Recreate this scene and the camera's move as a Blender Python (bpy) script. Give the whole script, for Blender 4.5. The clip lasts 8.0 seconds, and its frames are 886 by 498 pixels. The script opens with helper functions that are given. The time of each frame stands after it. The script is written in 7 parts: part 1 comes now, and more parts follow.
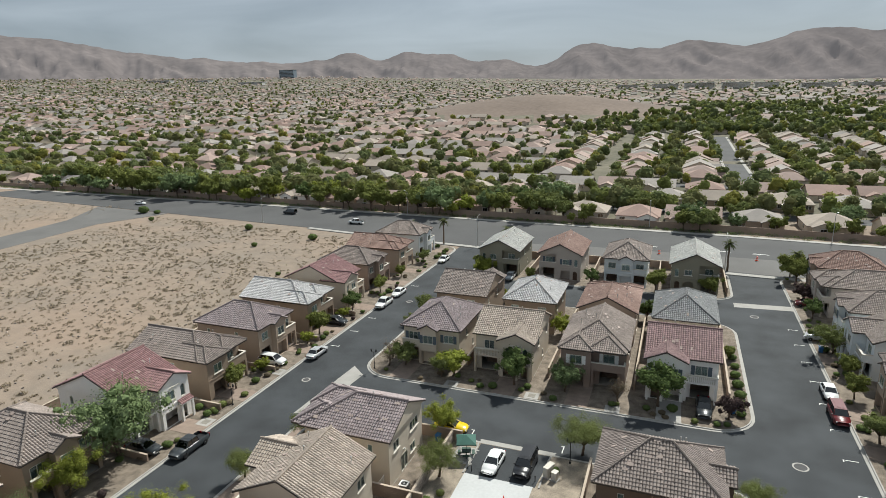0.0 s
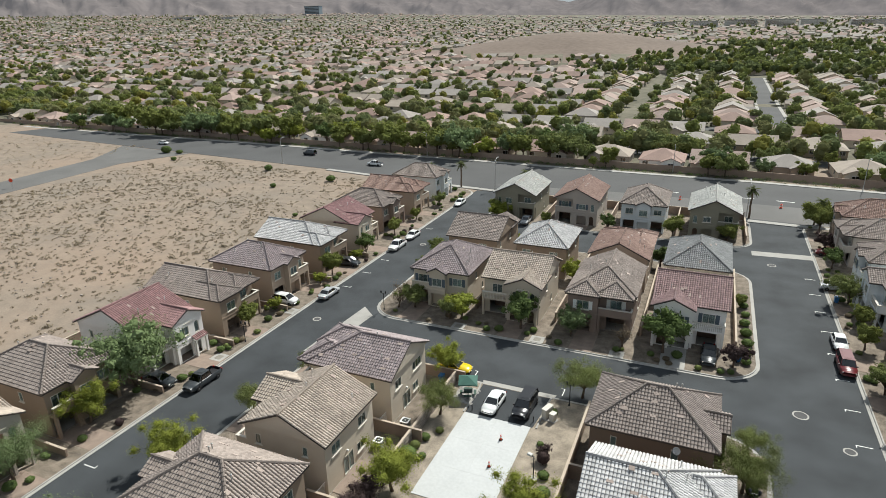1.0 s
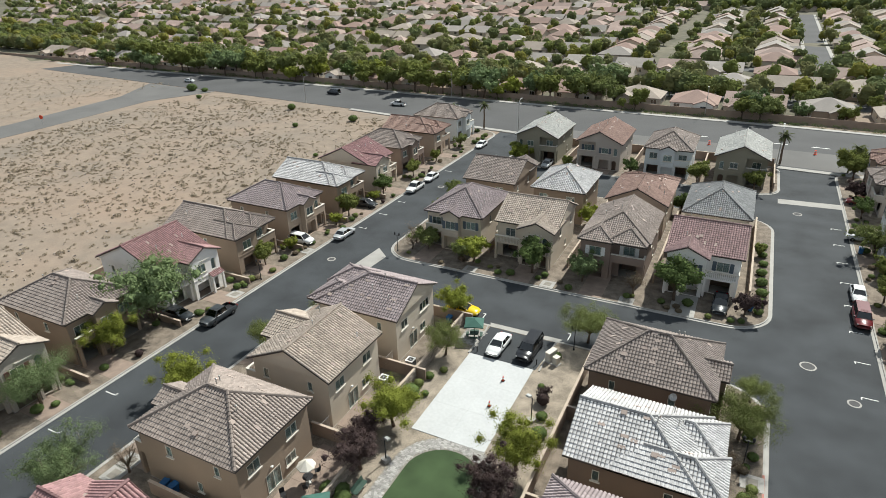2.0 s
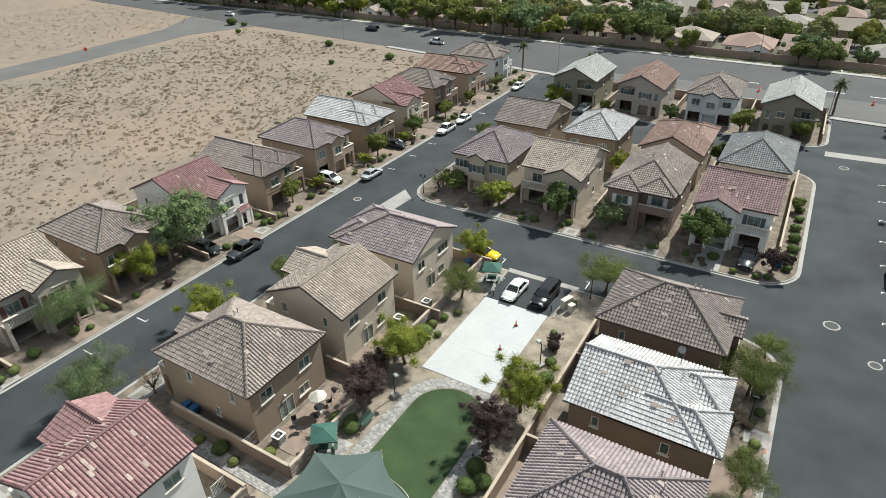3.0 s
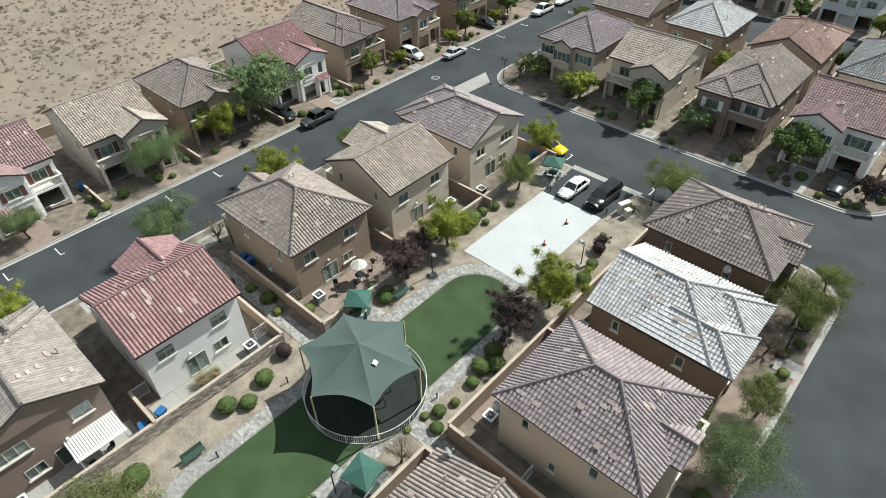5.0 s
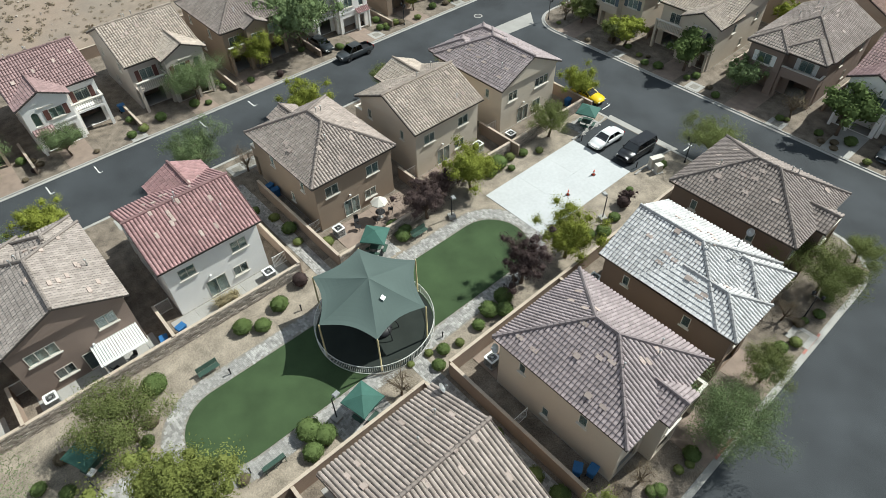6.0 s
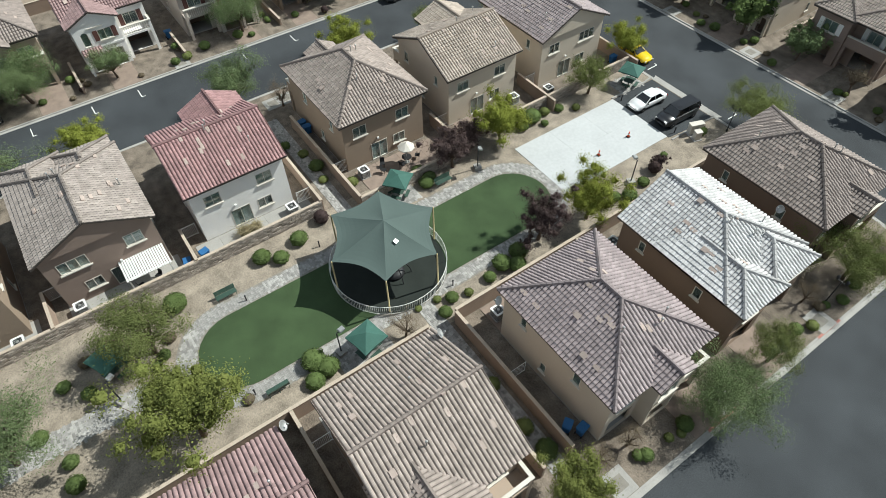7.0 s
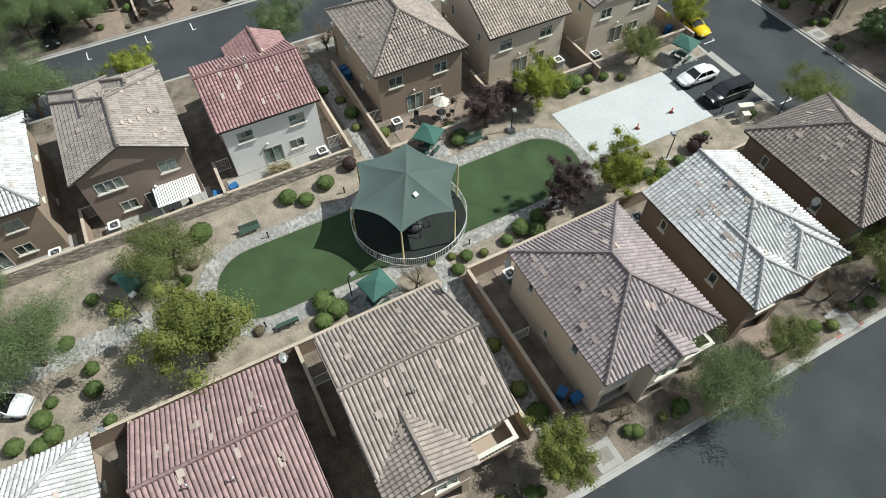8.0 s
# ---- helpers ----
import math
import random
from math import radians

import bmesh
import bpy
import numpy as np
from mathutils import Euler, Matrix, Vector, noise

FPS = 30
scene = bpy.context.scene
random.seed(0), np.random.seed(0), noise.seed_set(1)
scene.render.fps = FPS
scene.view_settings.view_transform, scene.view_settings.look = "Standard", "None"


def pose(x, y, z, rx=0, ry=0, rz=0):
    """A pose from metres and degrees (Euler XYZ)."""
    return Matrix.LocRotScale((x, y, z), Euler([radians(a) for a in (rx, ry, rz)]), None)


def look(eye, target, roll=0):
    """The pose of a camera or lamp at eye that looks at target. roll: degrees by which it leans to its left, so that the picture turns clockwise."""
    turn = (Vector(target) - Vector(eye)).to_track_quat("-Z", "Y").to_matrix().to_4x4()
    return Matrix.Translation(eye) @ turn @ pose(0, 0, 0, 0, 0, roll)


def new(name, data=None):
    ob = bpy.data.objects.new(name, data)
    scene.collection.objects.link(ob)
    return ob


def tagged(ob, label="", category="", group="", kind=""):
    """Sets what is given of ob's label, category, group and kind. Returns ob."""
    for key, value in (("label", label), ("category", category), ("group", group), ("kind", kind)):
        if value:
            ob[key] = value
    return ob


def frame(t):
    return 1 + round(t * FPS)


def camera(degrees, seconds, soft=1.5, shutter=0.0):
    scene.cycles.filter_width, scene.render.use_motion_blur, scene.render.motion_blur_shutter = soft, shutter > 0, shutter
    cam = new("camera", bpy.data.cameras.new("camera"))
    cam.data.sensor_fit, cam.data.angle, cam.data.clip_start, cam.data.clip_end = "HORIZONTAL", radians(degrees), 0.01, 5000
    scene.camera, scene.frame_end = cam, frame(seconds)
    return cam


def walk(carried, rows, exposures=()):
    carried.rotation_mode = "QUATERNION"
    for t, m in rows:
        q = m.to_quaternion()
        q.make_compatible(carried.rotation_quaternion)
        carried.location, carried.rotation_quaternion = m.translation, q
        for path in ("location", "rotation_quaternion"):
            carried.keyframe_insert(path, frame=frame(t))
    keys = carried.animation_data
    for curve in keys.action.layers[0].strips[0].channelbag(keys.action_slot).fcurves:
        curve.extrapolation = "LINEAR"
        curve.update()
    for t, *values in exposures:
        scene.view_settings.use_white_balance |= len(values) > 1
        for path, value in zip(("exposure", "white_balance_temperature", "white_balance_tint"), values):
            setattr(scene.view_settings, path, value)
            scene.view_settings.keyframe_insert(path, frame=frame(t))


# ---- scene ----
cam = camera(72.0, 8.0, soft=0.65)
PATH = [
    (0, (1.036, -0.067, 42.907), (0.335, 1.737, 42.4), -1.2),
    (0.5, (2.209, 0.514, 42.906), (1.477, 2.277, 42.31), -1.2),
    (1, (3.381, 1.097, 42.904), (2.619, 2.815, 42.22), -1.2),
    (1.5, (4.549, 1.688, 42.903), (3.758, 3.355, 42.132), -1.3),
    (3, (8.029, 3.5, 42.901), (7.128, 4.967, 41.883), -1.4),
    (3.5, (9.162, 4.131, 42.901), (8.217, 5.513, 41.807), -1.4),
    (4, (10.263, 4.794, 42.902), (9.282, 6.087, 41.734), -1.4),
    (4.5, (11.331, 5.5, 42.903), (10.32, 6.699, 41.662), -1.4),
    (6, (14.406, 7.769, 42.912), (13.36, 8.68, 41.472), -1.3),
    (6.5, (15.375, 8.591, 42.913), (14.328, 9.409, 41.418), -1.2),
    (7, (16.296, 9.468, 42.914), (15.248, 10.19, 41.371), -1.0),
    (7.5, (17.19, 10.379, 42.914), (16.143, 11.01, 41.331), -0.9),
    (8, (18.072, 11.306, 42.914), (17.027, 11.845, 41.296), -0.7),
]
walk(cam, [(t, look(eye, target, roll)) for t, eye, target, roll in PATH], [(0.0, 0.20, 6400, 4.5), (1.5, 0.30, 6400, 4.5), (4.5, 0.36, 6200, 1.5), (8.0, 0.20, 6150, 1.5)])

# exposure and light: high sun from behind the arterial, thin haze
SUN_AZ, SUN_EL = math.atan2(0.23, 0.97), radians(47.5)
world = bpy.data.worlds.new("sky")
scene.world = world
world.use_nodes = True
wn = world.node_tree.nodes
wl = world.node_tree.links
sky = wn.new("ShaderNodeTexSky")
sky.sky_type = "NISHITA"
sky.sun_disc = False
sky.sun_elevation, sky.sun_rotation = SUN_EL, SUN_AZ
sky.air_density, sky.dust_density, sky.ozone_density = 1.0, 1.5, 6.0
# thin high cloud over the blue
wtc, wmap, wno, wmr, wmix = (wn.new("ShaderNode" + k) for k in ("TexCoord", "Mapping", "TexNoise", "MapRange", "Mix"))
wmap.inputs["Scale"].default_value = (1.0, 1.0, 5.0)
wno.inputs["Scale"].default_value, wno.inputs["Detail"].default_value, wno.inputs["Distortion"].default_value = 2.2, 6, 0.6
wmr.inputs[1].default_value, wmr.inputs[2].default_value, wmr.inputs[3].default_value, wmr.inputs[4].default_value = 0.30, 0.78, 0.36, 0.74
wmix.data_type = "RGBA"
wmix.inputs["B"].default_value = (19.0, 20.8, 23.2, 1)
wl.new(wtc.outputs["Generated"], wmap.inputs["Vector"])
wl.new(wmap.outputs[0], wno.inputs["Vector"])
wl.new(wno.outputs["Fac"], wmr.inputs[0])
wl.new(wmr.outputs[0], wmix.inputs["Factor"])
wl.new(sky.outputs[0], wmix.inputs["A"])
wl.new(wmix.outputs["Result"], wn["Background"].inputs[0])
wn["Background"].inputs[1].default_value = 0.0295
sun = new("sun", bpy.data.lights.new("sun", "SUN"))
sun.data.energy, sun.data.angle, sun.data.color = 5.0, radians(0.6), (1.0, 0.965, 0.91)
sun.matrix_world = look((0, 0, 0), (-math.sin(SUN_AZ) * math.cos(SUN_EL), -math.cos(SUN_AZ) * math.cos(SUN_EL), -math.sin(SUN_EL)))


# ---------------------------------------------------------------- materials
def mat(name, col, rough=0.85, var=0.16, scale=0.6, fine=14.0, bump=0.15, metal=0.0, island=0.0, obj=0.0, col2=None, spec=0.3, sheen=None):
    """Two scales of noise on a base colour, with relief; island and obj: variation per piece or per object."""
    m = bpy.data.materials.new(name)
    m.use_nodes = True
    n, l = m.node_tree.nodes, m.node_tree.links
    bs = n["Principled BSDF"]
    bs.inputs["Roughness"].default_value = rough
    bs.inputs["Metallic"].default_value = metal
    bs.inputs["Specular IOR Level"].default_value = spec
    tc = n.new("ShaderNodeTexCoord")
    a, b = n.new("ShaderNodeTexNoise"), n.new("ShaderNodeTexNoise")
    a.inputs["Scale"].default_value, b.inputs["Scale"].default_value = scale, fine
    a.inputs["Detail"].default_value, b.inputs["Detail"].default_value = 4, 3
    l.new(tc.outputs["Object"], a.inputs["Vector"])
    l.new(tc.outputs["Object"], b.inputs["Vector"])
    add = n.new("ShaderNodeMath")
    add.operation = "MULTIPLY_ADD"
    add.inputs[1].default_value = 0.55
    l.new(a.outputs["Fac"], add.inputs[0])
    half = n.new("ShaderNodeMath")
    half.operation = "MULTIPLY"
    half.inputs[1].default_value = 0.45
    l.new(b.outputs["Fac"], half.inputs[0])
    l.new(half.outputs[0], add.inputs[2])
    ramp = n.new("ShaderNodeMapRange")
    ramp.inputs[1].default_value, ramp.inputs[2].default_value = 0.33, 0.67
    l.new(add.outputs[0], ramp.inputs[0])
    mix = n.new("ShaderNodeMix")
    mix.data_type = "RGBA"
    c2 = col2 or tuple(min(1, c * (1 + var)) for c in col)
    mix.inputs["A"].default_value = (*[c * (1 - var) for c in col], 1)
    mix.inputs["B"].default_value = (*c2, 1)
    l.new(ramp.outputs[0], mix.inputs["Factor"])
    out = mix.outputs["Result"]
    for amount, node, socket in ((island, "ShaderNodeNewGeometry", "Random Per Island"), (obj, "ShaderNodeObjectInfo", "Random")):
        if amount:
            g = n.new(node)
            mr = n.new("ShaderNodeMapRange")
            mr.inputs[3].default_value, mr.inputs[4].default_value = 1 - amount, 1 + amount
            l.new(g.outputs[socket], mr.inputs[0])
            sc = n.new("ShaderNodeVectorMath")
            sc.operation = "SCALE"
            l.new(out, sc.inputs[0])
            l.new(mr.outputs[0], sc.inputs["Scale"])
            out = sc.outputs[0]
    l.new(out, bs.inputs["Base Color"])
    if bump:
        bp = n.new("ShaderNodeBump")
        bp.inputs["Strength"].default_value = bump
        bp.inputs["Distance"].default_value = 0.03
        l.new(b.outputs["Fac"], bp.inputs["Height"])
        l.new(bp.outputs[0], bs.inputs["Normal"])
    return m


def glass_mat(name, tint, gloss=0.12):
    m = bpy.data.materials.new(name)
    m.use_nodes = True
    n, l = m.node_tree.nodes, m.node_tree.links
    n.remove(n["Principled BSDF"])
    tr, gl, mx = (n.new("ShaderNode" + k) for k in ("BsdfTransparent", "BsdfGlossy", "MixShader"))
    tr.inputs[0].default_value = (*tint, 1)
    gl.inputs["Roughness"].default_value = 0.03
    mx.inputs[0].default_value = gloss
    l.new(tr.outputs[0], mx.inputs[1])
    l.new(gl.outputs[0], mx.inputs[2])
    l.new(mx.outputs[0], n["Material Output"].inputs[0])
    return m


ASPHALT = mat("asphalt", (0.046, 0.050, 0.054), 0.9, 0.45, 0.16, 11, 0.3)
ASPHALT_OLD = mat("asphalt_worn", (0.084, 0.083, 0.083), 0.9, 0.22, 0.06, 6, 0.1)
ASPHALT_PALE = mat("asphalt_bleached", (0.135, 0.13, 0.124), 0.9, 0.2, 0.09, 5, 0.1)
CONCRETE = mat("concrete", (0.345, 0.33, 0.305), 0.85, 0.15, 0.5, 12, 0.1, obj=0.05)
SLAB = mat("court_concrete", (0.485, 0.49, 0.485), 0.8, 0.08, 0.3, 3, 0.05)
PAINT = mat("road_paint", (0.72, 0.72, 0.68), 0.7, 0.15, 2, 20, 0.05)
REDKERB = mat("red_kerb_paint", (0.36, 0.16, 0.13), 0.8, 0.25, 1, 15, 0.05)


def desert_mat():
    """Sand with stony grey stretches, pinkish bare soil and a sprinkle of gravel."""
    m = mat("desert_sand", (0.24, 0.195, 0.155), 0.95, 0.16, 0.3, 5.5, 0.5, col2=(0.305, 0.247, 0.195), spec=0.1)
    n, l = m.node_tree.nodes, m.node_tree.links
    bs = n["Principled BSDF"]
    src = bs.inputs["Base Color"].links[0].from_socket
    tc = n.new("ShaderNodeTexCoord")
    for scale, lo, hi, strength, col in ((0.022, 0.46, 0.66, 0.6, (0.315, 0.232, 0.175)), (0.05, 0.5, 0.68, 0.6, (0.205, 0.178, 0.15)), (1.7, 0.58, 0.70, 0.4, (0.175, 0.148, 0.12)), (7.0, 0.62, 0.72, 0.5, (0.46, 0.41, 0.35))):
        no, mr, mx = n.new("ShaderNodeTexNoise"), n.new("ShaderNodeMapRange"), n.new("ShaderNodeMix")
        no.inputs["Scale"].default_value, no.inputs["Detail"].default_value, no.inputs["Roughness"].default_value = scale, 5, 0.62
        mr.inputs[1].default_value, mr.inputs[2].default_value, mr.inputs[4].default_value = lo, hi, strength
        mx.data_type = "RGBA"
        mx.inputs["B"].default_value = (*col, 1)
        l.new(tc.outputs["Object"], no.inputs["Vector"])
        l.new(no.outputs["Fac"], mr.inputs[0])
        l.new(mr.outputs[0], mx.inputs["Factor"])
        l.new(src, mx.inputs["A"])
        src = mx.outputs["Result"]
    l.new(src, bs.inputs["Base Color"])
    return m


DESERT = desert_mat()
HILL = mat("bare_hill", (0.155, 0.115, 0.09), 0.95, 0.2, 0.01, 0.2, 0.3, col2=(0.21, 0.16, 0.127))
GRAVEL = mat("yard_gravel", (0.185, 0.152, 0.12), 0.95, 0.55, 0.9, 9, 0.8)
YARD = mat("far_yard", (0.12, 0.118, 0.078), 0.95, 0.4, 0.02, 0.25, 0.3, col2=(0.19, 0.168, 0.122))
PARKSOIL = mat("park_gravel", (0.275, 0.232, 0.182), 0.95, 0.42, 0.8, 9, 0.8)
TURF = mat("artificial_turf", (0.046, 0.074, 0.031), 0.95, 0.28, 0.45, 25, 0.3)
PAVER = mat("grey_paver", (0.285, 0.272, 0.255), 0.9, 0.25, 1.0, 9, 0.3, obj=0.2, island=0.3)
PAVER_WARM = mat("brick_paver", (0.25, 0.192, 0.155), 0.9, 0.2, 1.2, 25, 0.2, island=0.3)
JOINT = mat("paver_joint", (0.24, 0.22, 0.19), 0.95, 0.2, 2, 20, 0.2)
STONE = mat("wall_stone", (0.30, 0.26, 0.225), 0.95, 0.25, 1.5, 12, 0.6, obj=0.25, island=0.25)
BLOCKWALL = mat("block_wall", (0.30, 0.225, 0.175), 0.95, 0.14, 0.5, 18, 0.3)
WALLCAP = mat("wall_cap", (0.47, 0.39, 0.31), 0.9, 0.15, 1, 18, 0.2)
WHITE = mat("white_paint", (0.78, 0.77, 0.74), 0.6, 0.06, 2, 20, 0.03)
TRIM = mat("cream_trim", (0.62, 0.58, 0.51), 0.75, 0.08, 2, 20, 0.05)
DARKTRIM = mat("dark_trim", (0.075, 0.062, 0.055), 0.7, 0.2, 2, 20, 0.05)
SHUTTER = mat("blue_grey_shutter", (0.10, 0.125, 0.15), 0.7, 0.15, 2, 20, 0.05)
METAL = mat("grey_metal", (0.42, 0.42, 0.41), 0.45, 0.12, 3, 20, 0.03, metal=0.6)
BLACK = mat("black_metal", (0.025, 0.025, 0.027), 0.5, 0.2, 3, 20, 0.03)
RUBBER = mat("tyre_rubber", (0.022, 0.022, 0.023), 0.85, 0.2, 5, 30, 0.05)
SAILCLOTH = mat("green_sailcloth", (0.082, 0.110, 0.100), 0.85, 0.06, 0.6, 40, 0.05)
UMBRELLA = mat("green_umbrella_cloth", (0.052, 0.125, 0.10), 0.8, 0.15, 1.5, 30, 0.05)
GREENPAINT = mat("green_powder_coat", (0.05, 0.088, 0.068), 0.5, 0.12, 2, 20, 0.03)
CREAMPOST = mat("cream_post", (0.52, 0.43, 0.24), 0.6, 0.1, 2, 20, 0.03)
BARK = mat("bark", (0.13, 0.095, 0.07), 0.95, 0.3, 3, 25, 0.5)
PLAYFLOOR = mat("dark_play_floor", (0.024, 0.029, 0.025), 0.95, 0.2, 0.6, 30, 0.2)
ORANGE = mat("orange_plastic", (0.75, 0.09, 0.04), 0.5, 0.08, 2, 20, 0.0)
BLUEBIN = mat("blue_plastic", (0.035, 0.13, 0.30), 0.55, 0.12, 2, 20, 0.02)
GLASS = glass_mat("window_glass", (0.78, 0.84, 0.84))
CARGLASS = glass_mat("car_glass", (0.10, 0.11, 0.12))
BLIND = mat("window_blind", (0.33, 0.35, 0.33), 0.8, 0.1, 2, 30, 0.0, obj=0.55)
ROOM = mat("room_inside", (0.16, 0.14, 0.12), 0.9, 0.1, 1, 10, 0.0)
MOUNTAIN_HAZED = mat("far_mountain_hazed", (0.118, 0.101, 0.096), 1.0, 0.34, 0.004, 0.022, 0.0, spec=0.0)
# pale emission paints the haze of distance onto the range
MOUNTAIN_HAZED.node_tree.nodes["Principled BSDF"].inputs["Emission Color"].default_value = (0.60, 0.57, 0.60, 1)
MOUNTAIN_HAZED.node_tree.nodes["Principled BSDF"].inputs["Emission Strength"].default_value = 0.15

STUCCO = {
    "tan": (0.40, 0.315, 0.245), "grey": (0.45, 0.395, 0.345), "brown": (0.29, 0.222, 0.165), "white": (0.84, 0.81, 0.77),
    "cocoa": (0.265, 0.20, 0.165), "olive": (0.27, 0.25, 0.19), "umber": (0.18, 0.128, 0.095), "cream": (0.55, 0.475, 0.385), "sky": (0.64, 0.665, 0.67),
}
STUCCO = {k: mat("stucco_" + k, v, 0.92, 0.07, 0.35, 30, 0.35) for k, v in STUCCO.items()}
TILE = {
    "brown": (0.285, 0.238, 0.212), "tan": (0.435, 0.365, 0.305), "red": (0.335, 0.20, 0.195), "white": (0.55, 0.535, 0.525),
    "mauve": (0.325, 0.27, 0.268), "grey": (0.33, 0.275, 0.242), "pink": (0.335, 0.225, 0.185), "plum": (0.315, 0.213, 0.205), "sand": (0.33, 0.282, 0.25), "pale": (0.52, 0.51, 0.475), "ash": (0.30, 0.30, 0.295),
}
# darker cap tiles: roof colour at 0.66, shade along the hips painted in
RIDGE_SHADED = {k: mat("shaded_ridge_tile_" + k, tuple(c * 0.66 for c in v), 0.85, 0.16, 0.5, 12, 0.2, island=0.12) for k, v in TILE.items()}
TILE = {k: mat("roof_tile_" + k, v, 0.8, 0.16, 0.5, 12, 0.2, island=0.17) for k, v in TILE.items()}
FARTILE = [mat("far_roof_" + k, c, 0.85, 0.14, 0.3, 3, 0.2, obj=0.12, island=0.2) for k, c in
           (("rose", (0.30, 0.222, 0.19)), ("sand", (0.32, 0.268, 0.222)), ("clay", (0.30, 0.205, 0.17)), ("ash", (0.28, 0.25, 0.225)))]


def leaf_mat(name, col, var=0.16, thin=0.32):
    m = mat(name, col, 0.8, 0.2, 0.6, 5, 0.0, island=var, obj=0.12, spec=0.03)
    n, l = m.node_tree.nodes, m.node_tree.links
    bs = n["Principled BSDF"]
    src = bs.inputs["Base Color"].links[0].from_socket
    tl, mx = n.new("ShaderNodeBsdfTranslucent"), n.new("ShaderNodeMixShader")
    mx.inputs[0].default_value = thin
    l.new(src, tl.inputs[0])
    l.new(bs.outputs[0], mx.inputs[1])
    l.new(tl.outputs[0], mx.inputs[2])
    l.new(mx.outputs[0], n["Material Output"].inputs[0])
    return m


LEAF = {
    "green": leaf_mat("leaf_green", (0.185, 0.205, 0.06)), "olive": leaf_mat("leaf_olive", (0.175, 0.20, 0.072)),
    "yellow": leaf_mat("leaf_yellow", (0.25, 0.275, 0.055)), "plum": leaf_mat("leaf_plum", (0.098, 0.07, 0.066)),
    "sage": leaf_mat("leaf_sage", (0.175, 0.225, 0.105)), "dark": leaf_mat("leaf_dark", (0.13, 0.175, 0.062)),
    "scrub": leaf_mat("leaf_scrub", (0.33, 0.278, 0.205), 0.2, 0.5), "dry": leaf_mat("leaf_dry", (0.18, 0.145, 0.10)), "palm": leaf_mat("leaf_palm", (0.11, 0.125, 0.055)),
    "straw": leaf_mat("leaf_straw", (0.40, 0.34, 0.21)), "far_green": leaf_mat("leaf_far_green", (0.235, 0.265, 0.085), 0.12, 0.5), "far_dark": leaf_mat("leaf_far_dark", (0.165, 0.192, 0.085), 0.12, 0.5),
    "far_olive": leaf_mat("leaf_far_olive", (0.23, 0.235, 0.105), 0.12, 0.5), "far_yellow": leaf_mat("leaf_far_yellow", (0.32, 0.31, 0.085), 0.12, 0.5),
}


# ---------------------------------------------------------------- mesh helpers
class Geo:
    """Collects vertices and faces of one mesh."""

    def __init__(self):
        self.v, self.f = [], []

    def poly(self, pts):
        k = len(self.v)
        self.v.extend(tuple(p) for p in pts)
        self.f.append(tuple(range(k, k + len(pts))))

    def box(self, x0, x1, y0, y1, z0, z1, m=None):
        c = [Vector((x, y, z)) for z in (z0, z1) for y in (y0, y1) for x in (x0, x1)]
        if m is not None:
            c = [m @ p for p in c]
        k = len(self.v)
        self.v.extend(tuple(p) for p in c)
        self.f.extend(tuple(k + i for i in q) for q in ((0, 2, 3, 1), (4, 5, 7, 6), (0, 1, 5, 4), (2, 6, 7, 3), (0, 4, 6, 2), (1, 3, 7, 5)))

    def prism(self, outline, z0, z1):
        """Upright prism on an anticlockwise outline."""
        k, n = len(self.v), len(outline)
        self.v.extend((x, y, z0) for x, y in outline)
        self.v.extend((x, y, z1) for x, y in outline)
        self.f.append(tuple(range(k + n, k + 2 * n)))
        self.f.append(tuple(range(k + n - 1, k - 1, -1)))
        self.f.extend((k + i, k + (i + 1) % n, k + n + (i + 1) % n, k + n + i) for i in range(n))

    def tube(self, pts, radii, sides=6, cap=True):
        """Round bar through points with a radius at each."""
        pts = [Vector(p) for p in pts]
        k = len(self.v)
        for i, p in enumerate(pts):
            d = (pts[min(i + 1, len(pts) - 1)] - pts[max(i - 1, 0)]).normalized()
            a = d.cross(Vector((0.31, 0.17, 0.93)) if abs(d.z) < 0.9 else Vector((1, 0.2, 0))).normalized()
            b = d.cross(a)
            for s in range(sides):
                w = 2 * math.pi * s / sides
                self.v.append(tuple(p + (a * math.cos(w) + b * math.sin(w)) * radii[i]))
        for i in range(len(pts) - 1):
            for s in range(sides):
                t = (s + 1) % sides
                self.f.append((k + i * sides + s, k + i * sides + t, k + (i + 1) * sides + t, k + (i + 1) * sides + s))
        if cap:
            self.f.append(tuple(k + s for s in range(sides))[::-1])
            e = k + (len(pts) - 1) * sides
            self.f.append(tuple(e + s for s in range(sides)))

    def lathe(self, prof, sides=16, centre=(0, 0)):
        """Turned shape from (radius, z) pairs."""
        k = len(self.v)
        for r, z in prof:
            for s in range(sides):
                w = 2 * math.pi * s / sides
                self.v.append((centre[0] + r * math.cos(w), centre[1] + r * math.sin(w), z))
        for i in range(len(prof) - 1):
            for s in range(sides):
                t = (s + 1) % sides
                self.f.append((k + i * sides + s, k + i * sides + t, k + (i + 1) * sides + t, k + (i + 1) * sides + s))
        e = k + (len(prof) - 1) * sides
        self.f.append(tuple(k + s for s in range(sides))[::-1])
        self.f.append(tuple(e + s for s in range(sides)))

    def mesh(self, name, material, smooth=False):
        me = bpy.data.meshes.new(name)
        me.from_pydata(self.v, [], self.f)
        if material is not None:
            for m in material if isinstance(material, (list, tuple)) else [material]:
                me.materials.append(m)
        if smooth:
            me.polygons.foreach_set("use_smooth", [True] * len(me.polygons))
        me.update()
        return me


